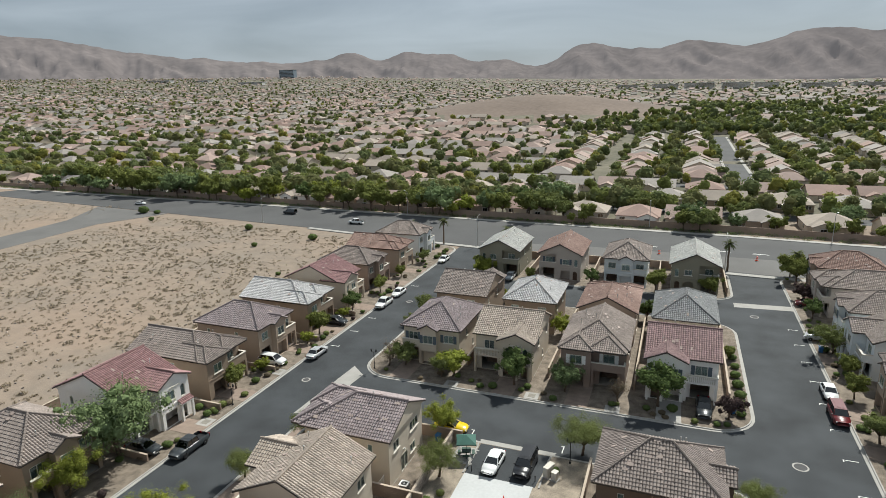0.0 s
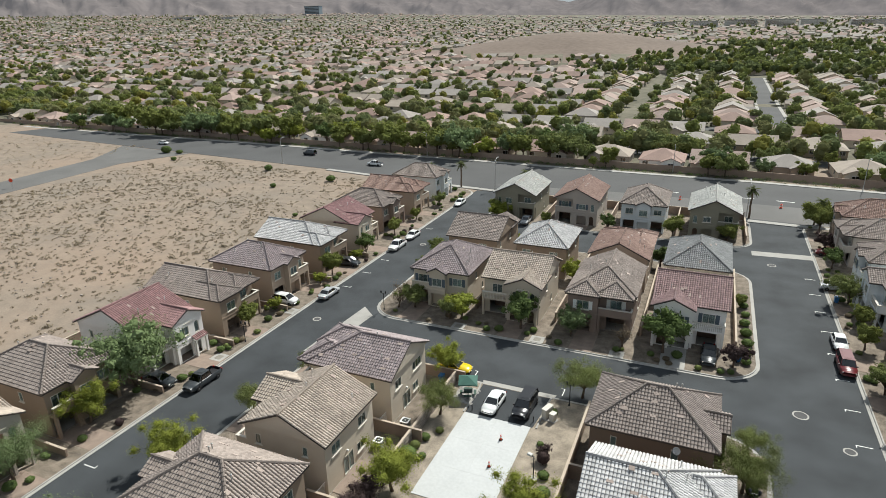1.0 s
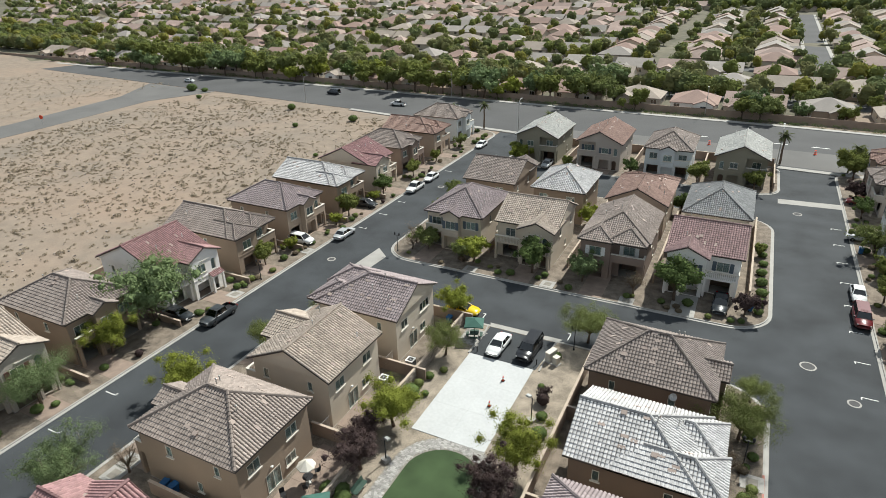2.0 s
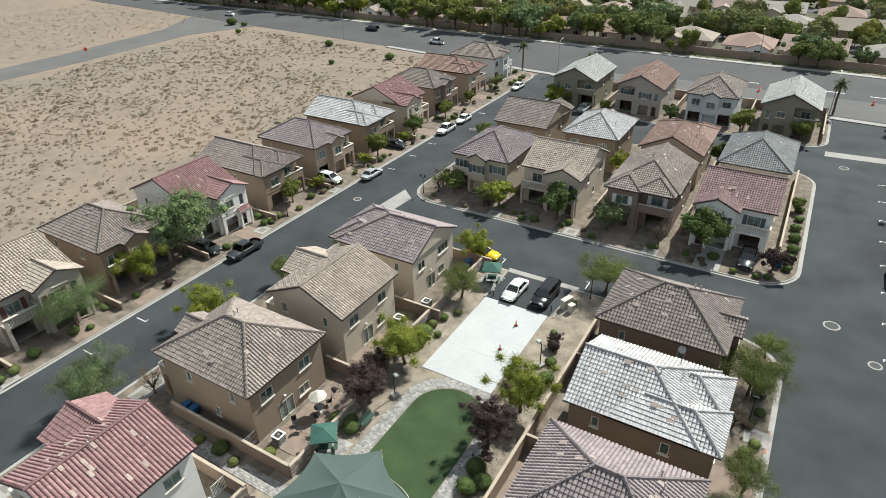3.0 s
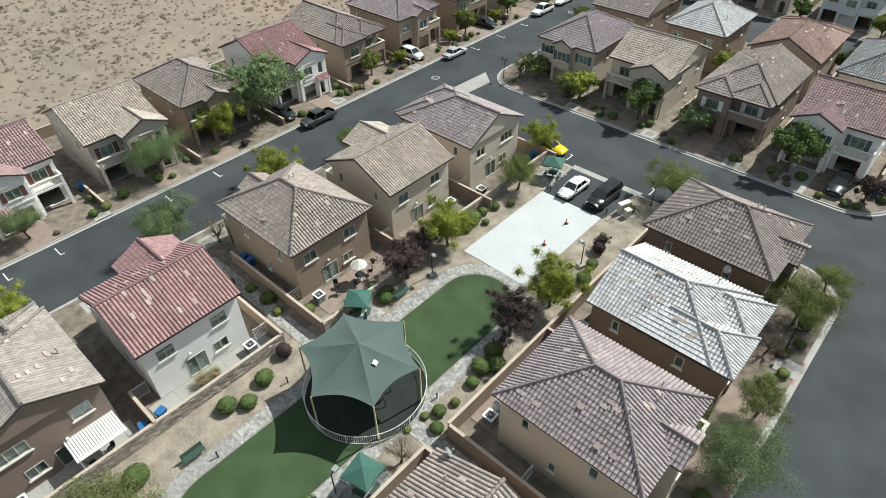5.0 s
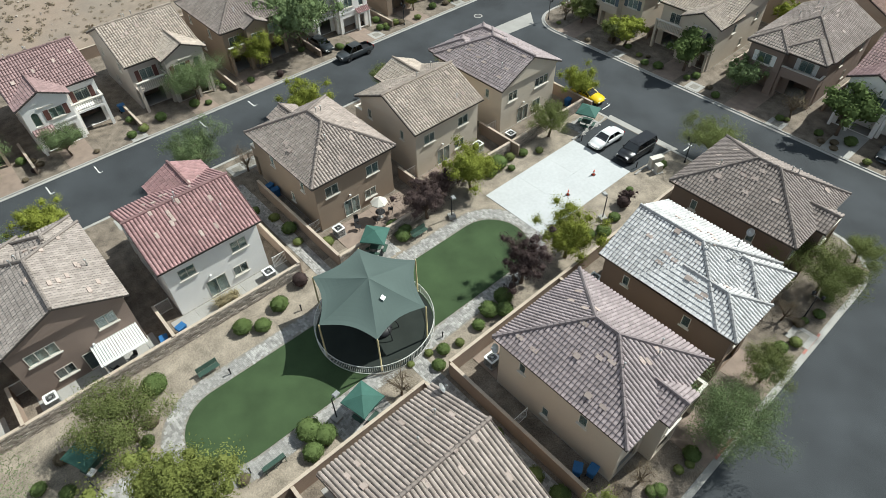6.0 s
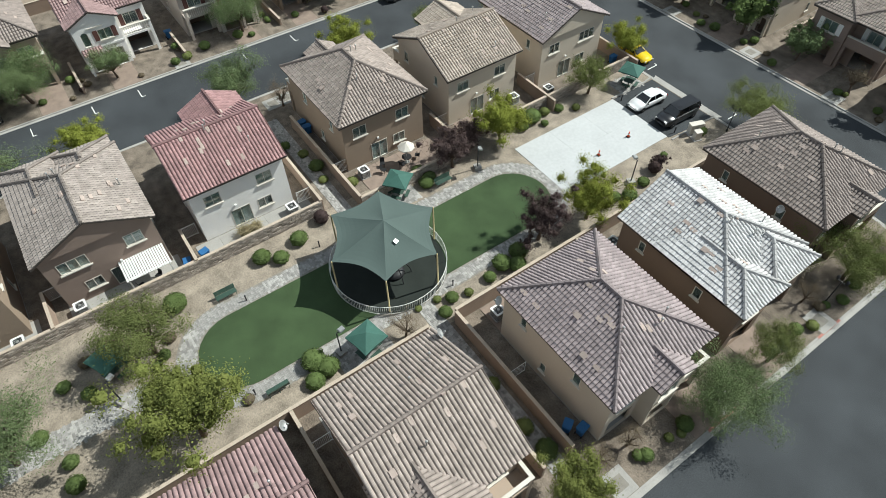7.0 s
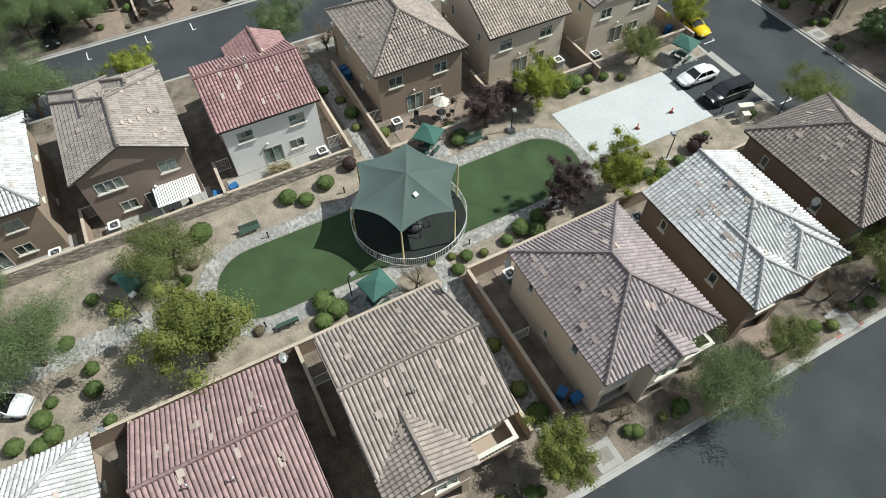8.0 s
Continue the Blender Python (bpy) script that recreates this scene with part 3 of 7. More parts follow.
def house(cx, cy, face, model, wall, tile, depth=11.6, width=10.0, flip=1, seg=3, label="", shutters=None, seed=0, eave=6.08, detail=True):
    """Two-storey stucco house. face: degrees that its street front (+x) turns. flip: side of the front wing."""
    rng = random.Random(seed * 7 + 3)
    top = thing("house", pose(cx, cy, PAD, 0, 0, face), label, "house", "two-storey houses of the estate")
    D, W, z = depth / 2, width / 2, eave - PAD
    planes, caps = [], []
    gables = []
    if model == "A":      # ridge across, gables at the sides, gabled front wing
        pl, cp = gable_y(-D, D, -W, W, z, 0.455)
        planes += pl
        caps += cp
        wy0, wy1 = (-W, -W + 5.9) if flip > 0 else (W - 5.9, W)
        pl, cp = gable_x(D - 4.2, D + 1.7, wy0, wy1, z, 0.455)
        planes += pl
        caps += cp
        gables = [("y", -W + 0.3, -D + 0.45, D - 0.45), ("y", W - 0.3, -D + 0.45, D - 0.45), ("x", D + 1.4, wy0 + 0.45, wy1 - 0.45)]
        wing = (D - 0.45, D + 1.4, wy0 + 0.45, wy1 - 0.45)
    elif model == "B":    # hipped, small hipped front bay
        pl, cp = hip(-D, D, -W, W, z, 0.54)
        planes += pl
        caps += cp
        wy0, wy1 = (-1.6, 1.9) if flip > 0 else (-1.9, 1.6)
        pl, cp = gable_x(D - 2.6, D + 0.9, wy0, wy1, z, 0.5)
        planes += pl
        caps += cp
        gables = [("x", D + 0.6, wy0 + 0.4, wy1 - 0.4)]
        wing = (D - 0.45, D + 0.6, wy0 + 0.4, wy1 - 0.4)
    elif model == "D":    # ridge front to back, gables at both ends, the upper floor under the front gable
        pl, cp = gable_x(-D, D + 1.3, -W, W, z, 0.475)
        planes += pl
        caps += cp
        wy0, wy1 = (-W, -W + 6.4) if flip > 0 else (W - 6.4, W)
        gables = [("x", -D + 0.3, -W + 0.45, W - 0.45), ("x", D + 0.82, -W + 0.45, W - 0.45)]
        wing = (D - 0.45, D + 0.9, wy0 + 0.45, wy1 - 0.45)
    else:                 # ridge front to back, gable behind, stepped hips in front
        pl, cp = half_hip_x(-D, D, -W, W, z, 0.475)
        planes += pl
        caps += cp
        wy0, wy1 = (-W, -W + 5.2) if flip > 0 else (W - 5.2, W)
        pl, cp = hip(D - 7.5, D + 1.6, wy0, wy1, z, 0.475)
        planes += pl
        caps += [c for c in cp if min(c[0].x, c[1].x) > D - 4.6 or abs(c[0].y - c[1].y) < 0.1]
        sy0, sy1 = (wy1 - 1.2, W - 0.3) if flip > 0 else (-W + 0.3, wy0 + 1.2)
        pl, cp = hip(D - 5.0, D + 1.25, sy0, sy1, z, 0.475)
        planes += pl
        caps += [c for c in cp if min(c[0].x, c[1].x) > D - 2.9]
        gables = [("x", -D + 0.3, -W + 0.45, W - 0.45)]
        wing = (D - 0.45, D + 1.15, wy0 + 0.45, wy1 - 0.45)
    # roof
    roof = None
    for p in planes:
        g = Geo()
        slab(g, p)
        if roof is None:
            roof = part("roof", g, DARKTRIM, top)
        else:
            part("roof_deck", g, DARKTRIM, roof)
    g = Geo()
    for p in planes:
        tile_plane(g, p, seg, rng=rng, arch=0.03 if tile == "sand" else 0.09)
    tagged(part("roof_tiles", g, TILE[tile], roof), kind="stuff")
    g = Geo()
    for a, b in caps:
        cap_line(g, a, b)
    tagged(part("ridge_capping", g, RIDGE_SHADED[tile], roof), kind="stuff")
    # vents on the rear slopes
    vent_pipe()
    def on_roof(x, y):
        best = None
        for p in planes:
            n = (p[1] - p[0]).cross(p[-1] - p[0])
            zz = p[0].z - (n.x * (x - p[0].x) + n.y * (y - p[0].y)) / n.z
            inside = all((q.x - r.x) * (y - r.y) - (q.y - r.y) * (x - r.x) >= -1e-6 for r, q in zip(p, p[1:] + p[:1]))
            if inside and (best is None or zz > best[0]):
                best = (zz, n.normalized())
        return best
    for i in range(3):
        x, y = rng.uniform(-D + 1, D - 2), rng.uniform(-W + 1.2, W - 1.2)
        hit = on_roof(x, y)
        if hit:
            part("vent_pipe", MESHES["vent"], None, roof, m=pose(x, y, hit[0] + 0.08))
    pale = 15 if seg > 3 else 8
    for i in range(pale + 2):
        x, y = rng.uniform(-D + 1, D - 1.5), rng.uniform(-W + 1, W - 1)
        hit = on_roof(x, y)
        if hit:
            q = Vector((0, 0, 1)).rotation_difference(hit[1]).to_matrix().to_4x4()
            part("vent_tile" if i < pale else "roof_vent", MESHES["pale" if i < pale else "lowvent"], None, roof, m=Matrix.Translation((x, y, hit[0] + 0.03)) @ q)
    # walls
    X0, X1, Y0, Y1, H = -D + 0.45, D - 0.45, -W + 0.45, W - 0.45, z - 0.02
    g = Geo()
    wins = []
    # back wall (local -x), way along it from y=Y1 to Y0
    L = Y1 - Y0
    back = [(1.1, 2.6, 3.75, 4.95, 2), (6.0 if model != "C" else 5.6, 7.5 if model != "C" else 7.9, 3.75, 4.95, 2 if model != "C" else 3), (2.9, 4.75, 0.12, 2.15, 2), (5.5, 6.9, 1.0, 2.1, 2)]
    if flip < 0:
        back = [(L - b, L - a, c, d, n) for a, b, c, d, n in back]
    wall_side(g, Vector((X0, Y1, 0)), Vector((0, -1, 0)), L, H, [b[:4] for b in back])
    for a, b, c, d, n in back:
        wins.append((Vector((X0, Y1 - (a + b) / 2, c)), 90, b - a, d - c, n, c > 0.5))
    # sides
    LS = X1 - X0
    left = [(2.0, 2.6, 3.9, 5.0, 1), (7.6, 8.3, 3.8, 5.0, 1), (4.6, 5.2, 1.0, 2.1, 1)]
    wall_side(g, Vector((X0, Y0, 0)), Vector((1, 0, 0)), LS, H, [b[:4] for b in left])
    for a, b, c, d, n in left:
        wins.append((Vector((X0 + (a + b) / 2, Y0, c)), 180, b - a, d - c, n, True))
    right = [(LS - b, LS - a, c, d, n) for a, b, c, d, n in left]
    wall_side(g, Vector((X1, Y1, 0)), Vector((-1, 0, 0)), LS, H, [b[:4] for b in right])
    for a, b, c, d, n in right:
        wins.append((Vector((X1 - (a + b) / 2, Y1, c)), 0, b - a, d - c, n, True))
    # front wall: the wing stands before part of it, porch and balcony beside the wing
    wx0, wx1, wy0, wy1 = wing
    ya, yb = (wy1, Y1) if flip > 0 else (Y0, wy0)
    front = []
    mid = (ya + yb) / 2 - Y0
    half = min(1.25, (yb - ya) / 2 - 0.25)
    front.append((mid - half, mid + half, 0.05, 2.25, 0))
    front.append((mid - min(0.8, half), mid + min(0.8, half), 3.55, 4.95, 2))
    if model == "B":
        oc = ((Y0 + wy0) / 2 if flip > 0 else (wy1 + Y1) / 2) - Y0
        front += [(oc - 0.8, oc + 0.8, 3.65, 4.95, 2), (oc - 1.15, oc + 1.15, 0.05, 2.25, 0)]
    wall_side(g, Vector((X1, Y0, 0)), Vector((0, 1, 0)), L, H, [b[:4] for b in front])
    for a, b, c, d, n in front:
        if n:
            wins.append((Vector((X1, Y0 + (a + b) / 2, c)), -90, b - a, d - c, n, True))
    main_wall, g = g, Geo()
    # wing
    WL = wy1 - wy0
    wh = [(WL / 2 - 0.85, WL / 2 + 0.85, 3.6, 4.95, 2), (WL / 2 - 1.2, WL / 2 + 1.2, 0.05, 2.3, 0)] if WL < 4.6 else [(0.7, 1.5, 3.3, 5.0, 1), (2.6, 4.1, 3.65, 4.9, 2), (0.75, 1.75, 0.05, 2.2, 0), (2.4, 4.5, 0.05, 2.2, 0)]
    if flip < 0:
        wh = [(WL - b, WL - a, c, d, n) for a, b, c, d, n in wh]
    wall_side(g, Vector((wx1, wy0, 0)), Vector((0, 1, 0)), WL, H, [b[:4] for b in wh], 0.16, [b[:4] for b in wh if b[1] - b[0] < 1.1])
    for a, b, c, d, n in wh:
        if n:
            wins.append((Vector((wx1 - (0.11 if b - a < 1.1 else 0), wy0 + (a + b) / 2, c)), -90, b - a, d - c, n, True))
    # shallow tiled lean-to over the entrance side of the wing, and small lamps on the gable
    if model == "A":
        g2 = Geo()
        ea, eb = (wy0 + 0.1, wy0 + 2.3) if flip > 0 else (wy1 - 2.3, wy1 - 0.1)
        g2.box(wx1, wx1 + 0.7, ea, eb, 2.38, 2.5)
        for py in (ea, eb - 0.3):
            g2.box(wx1 + 0.38, wx1 + 0.68, py, py + 0.3, 0, 2.4)
        part("porch", g2, STUCCO[wall], top)
        tagged(part("porch_tiles", (lambda q: (tile_plane(q, [Vector((wx1 + 0.78, ea - 0.05, 2.58)), Vector((wx1 + 0.78, eb + 0.05, 2.58)), Vector((wx1, eb + 0.05, 3.04)), Vector((wx1, ea - 0.05, 3.04))], seg, rng=rng), q)[1])(Geo()), TILE[tile], top), kind="stuff")
        g2 = Geo()
        g2.box(wx1, wx1 + 0.1, (wy0 + wy1) / 2 - 0.9, (wy0 + wy1) / 2 + 0.9, 5.28, 5.4)
        part("cornice", g2, TRIM, top)
    wall_side(g, Vector((wx0, wy0, 0)), Vector((1, 0, 0)), wx1 - wx0, H, [])
    wall_side(g, Vector((wx1, wy1, 0)), Vector((-1, 0, 0)), wx1 - wx0, H, [])
    part("wing_wall", g, STUCCO[wall], top)
    # gable ends
    for axis, at, a, b in gables:
        p = 0.455 if model == "A" else (0.5 if model == "B" else 0.475)
        zt = H + (b - a) / 2 * p + 0.1
        k = 0.16
        g = Geo()
        pts = [(a, H - 0.02), (b, H - 0.02), (b, H + 0.1), ((a + b) / 2, zt), (a, H + 0.1)]
        for s in (-k / 2, k / 2):
            q = [Vector((at + s, t, zz)) if axis == "x" else Vector((t, at + s, zz)) for t, zz in pts]
            g.poly(q if s > 0 else q[::-1])
        part("gable", g, STUCCO[wall], top)
    # plinth, upper floor and ground floor inside
    g = Geo()
    g.box(X0 - 0.03, X1 + 0.03, Y0 - 0.03, Y1 + 0.03, -0.4, 0.04)
    part("plinth", g, CONCRETE, top)
    g = Geo()
    g.box(X0 + 0.17, X1 - 0.17, Y0 + 0.17, Y1 - 0.17, 2.75, 2.95)
    part("upper_floor", g, ROOM, top)
    g = Geo()
    # band course between the storeys on the front
    g.box(wx1, wx1 + 0.06, wy0 - 0.04, wy1 + 0.04, 2.85, 3.05)
    part("band_course", g, STUCCO[wall], top)
    part("wall", main_wall, STUCCO[wall], top)
    for o, turn, w, h, n, sill in wins:
        rz = {90: 90, 180: 180, 0: 0, -90: -90}[turn]
        m = Matrix.Translation(o) @ pose(0, 0, 0, 0, 0, rz)
        add_window(top, m, w, h, n, sill, True, shutters if (turn == -90 and w > 1.2) else None)
    # garage doors and entrance, set back in their openings
    for holes, ox, oy in ((front, X1, Y0), (wh, wx1, wy0)):
        for a, b, c, d, n in holes:
            if n == 0:
                key = ("door", round(b - a, 2), round(d - c, 2))
                if key not in MESHES:
                    dg = Geo()
                    w, h = b - a, d - c
                    dg.box(-0.05, 0, -w / 2, w / 2, 0, h)
                    for r in range(4):
                        for s in range(max(1, int(w / 0.55))):
                            q = w / max(1, int(w / 0.55))
                            dg.box(0, 0.02, -w / 2 + s * q + 0.06, -w / 2 + (s + 1) * q - 0.06, r * h / 4 + 0.05, (r + 1) * h / 4 - 0.05)
                    MESHES[key] = dg.mesh("door", DOORWOOD)
                part("garage_door" if b - a > 1.5 else "front_door", MESHES[key], None, top, m=pose(ox - (2.6 if b - a > 1.5 else 0.8), oy + (a + b) / 2, c))
    # balcony beside the wing
    bx = D + (0.9 if model != "B" else 0.5)
    by0, by1 = ya + 0.05, yb - 0.02
    g = Geo()
    g.box(X1 + 0.01, bx, by0, by1, 2.75, 3.0)
    if model == "A":
        for p in (by0, by1 - 0.3):
            g.box(bx - 0.2, bx, p, p + 0.3, 3.0, 3.95)
    else:
        g.box(bx - 0.16, bx, by0, by1, 3.0, 3.95)
    g.box(X1 + 0.01, bx - 0.16, by1 - 0.16, by1, 3.0, 3.95)
    g.box(bx - 0.34, bx + 0.01, by1 - 0.34, by1 + 0.01, -0.05, 2.75)
    g.box(bx - 0.34, bx + 0.01, by0, by0 + 0.34, -0.05, 2.75)
    balc = part("balcony", g, STUCCO[wall], top)
    g = Geo()
    g.box(bx - 0.22, bx + 0.06, by0, by1 + 0.05, 3.95, 4.06)
    g.box(X1 + 0.01, bx - 0.22, by1 - 0.22, by1 + 0.05, 3.95, 4.06)
    part("coping", g, TRIM, balc)
    if model == "A":
        if "baluster" not in MESHES:
            q = Geo()
            q.lathe([(0.035, 0), (0.05, 0.2), (0.025, 0.45), (0.05, 0.7), (0.035, 0.96)], 6)
            MESHES["baluster"] = q.mesh("baluster", TRIM)
        n = max(2, int((by1 - by0 - 0.6) / 0.24))
        for k in range(n):
            part("baluster", MESHES["baluster"], None, balc, m=pose(bx - 0.09, by0 + 0.3 + (k + 0.5) * (by1 - by0 - 0.6) / n, 2.99))
    # round heads over the narrow wing windows
    for o, turn, w, h, n, sill in wins:
        if turn == -90 and n == 1:
            if ("arch", round(w, 2)) not in MESHES:
                q, gl = Geo(), Geo()
                r = w / 2
                arc = [(r * math.cos(math.pi * k / 10), r * math.sin(math.pi * k / 10)) for k in range(11)]
                for (ay, az), (cy_, cz) in zip(arc, arc[1:]):
                    f = (r + 0.12) / r
                    q.poly([(0.06, ay, az), (0.06, ay * f, az * f), (0.06, cy_ * f, cz * f), (0.06, cy_, cz)])
                    q.poly([(0.06, ay * f, az * f), (0.0, ay * f, az * f), (0.0, cy_ * f, cz * f), (0.06, cy_ * f, cz * f)])
                    q.poly([(0.0, ay, az), (0.06, ay, az), (0.06, cy_, cz), (0.0, cy_, cz)])
                gl.poly([(0.02, ay, az) for ay, az in arc])
                MESHES[("arch", round(w, 2))] = (q.mesh("arch_trim", TRIM), gl.mesh("arch_pane", CARGLASS))
            qa, qg = MESHES[("arch", round(w, 2))]
            arch = part("arch_trim", qa, None, top, m=pose(o.x, o.y, o.z + h))
            part("arch_pane", qg, None, arch)
    # wall lamp and downpipe at the back
    g = Geo()
    g.box(-0.14, 0, -0.06, 0.06, 0, 0.16)
    g.box(-0.24, -0.08, -0.09, 0.09, 0.10, 0.24)
    part("wall_lamp", g, WHITE, top, m=pose(X0, 0.9 * flip, 2.6))
    return top


# park side, gardens towards the park
REDSHUTTER = mat("red_brown_shutter", (0.13, 0.06, 0.05), 0.7, 0.1, 2, 20, 0.05)
HOUSES = [
    # cx, cy, face, model, wall, tile, depth, width, flip, seg, label
    (-31.6, 57.1, 180, "C", "cream", "mauve", 11.6, 10.1, 1, 4, "cream stucco two-storey house with mauve tile roof"),
    (-31.4, 44.6, 180, "A", "cream", "tan", 10.4, 9.9, 1, 4, "pale cream stucco two-storey house with tan tile roof"),
    (-32.5, 32.2, 180, "B", "brown", "grey", 12.5, 10.1, 1, 4, "brown stucco two-storey house with grey-brown hipped roof"),
    (-30.9, 16.8, 180, "A", "white", "red", 10.1, 9.7, 1, 4, "white stucco two-storey house with red tile roof"),
    (-31.2, 4.6, 180, "C", "cocoa", "sand", 11.4, 9.8, -1, 4, "cocoa stucco two-storey house with pale sand tile roof"),
    (-30.8, -7.6, 180, "B", "brown", "white", 12.2, 10.0, 1, 4, "brown stucco two-storey house with whitish tile roof"),
    (1.5, 57.5, 0, "B", "umber", "brown", 12.2, 10.1, 1, 4, "dark brown stucco house with brown hipped tile roof"),
    (2.2, 45.1, 0, "C", "umber", "white", 10.8, 9.8, 1, 4, "dark brown stucco house with whitewashed tile roof"),
    (2.8, 32.7, 0, "B", "cream", "mauve", 12.0, 10.0, 1, 4, "cream stucco two-storey house with mauve hipped roof"),
    (2.2, 17.1, 0, "A", "tan", "grey", 10.8, 9.7, 1, 4, "tan stucco two-storey house with grey barrel tile roof"),
    (2.2, 4.9, 0, "A", "tan", "plum", 10.4, 9.7, 1, 4, "tan stucco two-storey house with plum red tile roof"),
    (2.4, -7.2, 0, "B", "tan", "white", 12.0, 10.0, 1, 4, "tan stucco two-storey house with white tile roof"),
    (-66.8, 3.0, 0, "B", "tan", "brown", 12.6, 10.0, 1, 3, "tan stucco house with brown hipped roof by the desert"),
    (-66.8, 15.4, 0, "A", "white", "plum", 11.4, 9.6, 1, 3, "white stucco house with plum red roof by the desert"),
    (-66.6, 28.0, 0, "A", "grey", "tan", 12.4, 9.8, -1, 3, "grey stucco house with tan tile roof by the desert"),
    (-66.6, 40.4, 0, "B", "brown", "brown", 13.0, 9.8, -1, 3, "brown stucco house with brown hipped roof by the desert"),
    (-67.2, 54.0, 0, "A", "white", "red", 12.6, 9.6, -1, 3, "white stucco house with red tile roof by the desert"),
    (-67.4, 66.3, 0, "C", "brown", "brown", 13.6, 9.6, 1, 3, "brown stucco house with brown tile roof by the desert"),
    (-66.4, 79.0, 0, "B", "tan", "mauve", 13.2, 9.8, 1, 3, "tan stucco house with mauve hipped roof by the desert"),
    (-67.4, 92.2, 0, "C", "brown", "white", 13.6, 10.0, 1, 3, "brown stucco house with whitish tile roof by the desert"),
    (-67.0, 105.2, 0, "A", "cream", "red", 12.6, 9.6, 1, 3, "cream stucco house with red tile roof by the desert"),
    (-67.0, 118.0, 0, "B", "cocoa", "brown", 13.0, 9.6, 1, 3, "cocoa stucco house with brown roof by the desert"),
    (-67.6, 131.8, 0, "C", "tan", "pink", 13.2, 9.8, 1, 3, "tan stucco house with pinkish tile roof by the desert"),
    (-67.2, 147.0, 0, "B", "sky", "grey", 13.0, 9.4, 1, 3, "pale blue stucco house with grey roof near the arterial"),
    (-34.0, 90.0, -90, "B", "cream", "mauve", 12.8, 10.3, -1, 3, "cream stucco house with mauve hipped roof and balcony"),
    (-21.9, 89.8, -90, "A", "cream", "tan", 11.6, 10.2, -1, 3, "cream stucco house with tan tile roof and arched front"),
    (-8.5, 90.8, -90, "C", "cocoa", "grey", 13.0, 10.0, 1, 3, "cocoa stucco house with grey hipped roof and white shutters"),
    (3.6, 90.2, -90, "A", "white", "plum", 11.6, 10.2, 1, 3, "white stucco house with plum red tile roof"),
    (-35.0, 107.0, 90, "A", "brown", "brown", 12.4, 10.4, 1, 3, "brown stucco house with brown tile roof"),
    (-22.0, 107.0, 90, "B", "brown", "white", 12.2, 9.9, 1, 3, "brown stucco house with whitish hipped roof"),
    (-8.5, 107.0, 90, "C", "tan", "pink", 13.6, 10.2, 1, 3, "tan stucco house with pinkish gabled roof"),
    (3.9, 106.3, 90, "B", "cream", "ash", 14.0, 10.2, 1, 3, "cream stucco house with cool grey hipped roof"),
    (-36.9, 141.5, -90, "D", "olive", "pale", 13.6, 10.4, 1, 3, "olive stucco house with pale tile roof near the arterial"),
    (-22.6, 141.6, -90, "D", "grey", "pink", 13.6, 10.4, -1, 3, "grey stucco house with pinkish roof and dark shutters"),
    (-8.2, 140.6, -90, "B", "sky", "grey", 13.4, 10.0, 1, 3, "pale blue stucco house with grey hipped roof"),
    (6.0, 141.0, -90, "D", "olive", "pale", 13.6, 10.3, 1, 3, "olive stucco house with pale gabled roof"),
    (35.6, 143.5, 180, "B", "tan", "pink", 13.0, 10.0, 1, 3, "tan stucco house with pinkish roof by the gate"),
    (35.2, 130.0, 180, "C", "grey", "grey", 13.0, 10.0, 1, 3, "grey stucco house with grey tile roof"),
    (35.4, 116.5, 180, "B", "sky", "grey", 13.0, 10.0, 1, 3, "pale stucco house with grey hipped roof"),
    (35.4, 103.0, 180, "A", "sky", "grey", 12.6, 10.0, 1, 3, "pale blue stucco house with grey roof"),
    (35.4, 89.5, 180, "B", "tan", "brown", 13.0, 10.0, 1, 3, "tan stucco house with brown hipped roof"),
    (35.4, 76.0, 180, "C", "cream", "tan", 13.0, 10.0, 1, 3, "cream stucco house with tan tile roof"),
]
for i, (cx, cy, face, model, wall, tile, dep, wid, flip, seg, label) in enumerate(HOUSES):
    house(cx, cy, face, model, wall, tile, dep, wid, flip, seg, label, WHITE if i == 26 else (REDSHUTTER if i in (13, 14) else (SHUTTER if i % 5 in (1, 3) and i > 23 or i in (24, 27) else None)), seed=i)


# ---------------------------------------------------------------- the park
def stadium(cx, y0, y1, r, steps=14):
    """Outline with half-round ends."""
    out = []
    for i in range(steps + 1):
        w = math.pi + math.pi * i / steps
        out.append((cx + r * math.cos(w), y0 + r + r * math.sin(w)))
    for i in range(steps + 1):
        w = math.pi * i / steps
        out.append((cx + r * math.cos(w), y1 - r + r * math.sin(w)))
    return out


def in_stadium(x, y, cx, y0, y1, r):
    cy = min(max(y, y0 + r), y1 - r)
    return math.hypot(x - cx, y - cy) < r


PX, PY = -14.2, 24.6
TX, FX, FY = -13.8, -13.95, 24.45
g = Geo()
g.prism([(-23.3, -40), (-5.9, -40), (-5.9, 64.2), (-23.3, 64.2)], PAD - 0.1, PAD + 0.02)
structure("ground_park", g, PARKSOIL, "tan gravel garden of the park", "ground")
Z = PAD + 0.02
g = Geo()
g.prism(stadium(TX, 5.2, 44.0, 5.2), Z - 0.05, Z + 0.012)
paving = structure("path_park", g, JOINT, "grey mixed paver path round the turf", "path")
g = Geo()
g.prism(stadium(TX, 7.0, 42.3, 3.62), Z, Z + 0.045)
structure("turf", g, TURF, "green artificial turf lawn with rounded ends", "lawn")
g = Geo()
g.prism([(FX + 5.05 * math.cos(w * math.pi / 24), FY + 5.05 * math.sin(w * math.pi / 24)) for w in range(48)], Z, Z + 0.06)
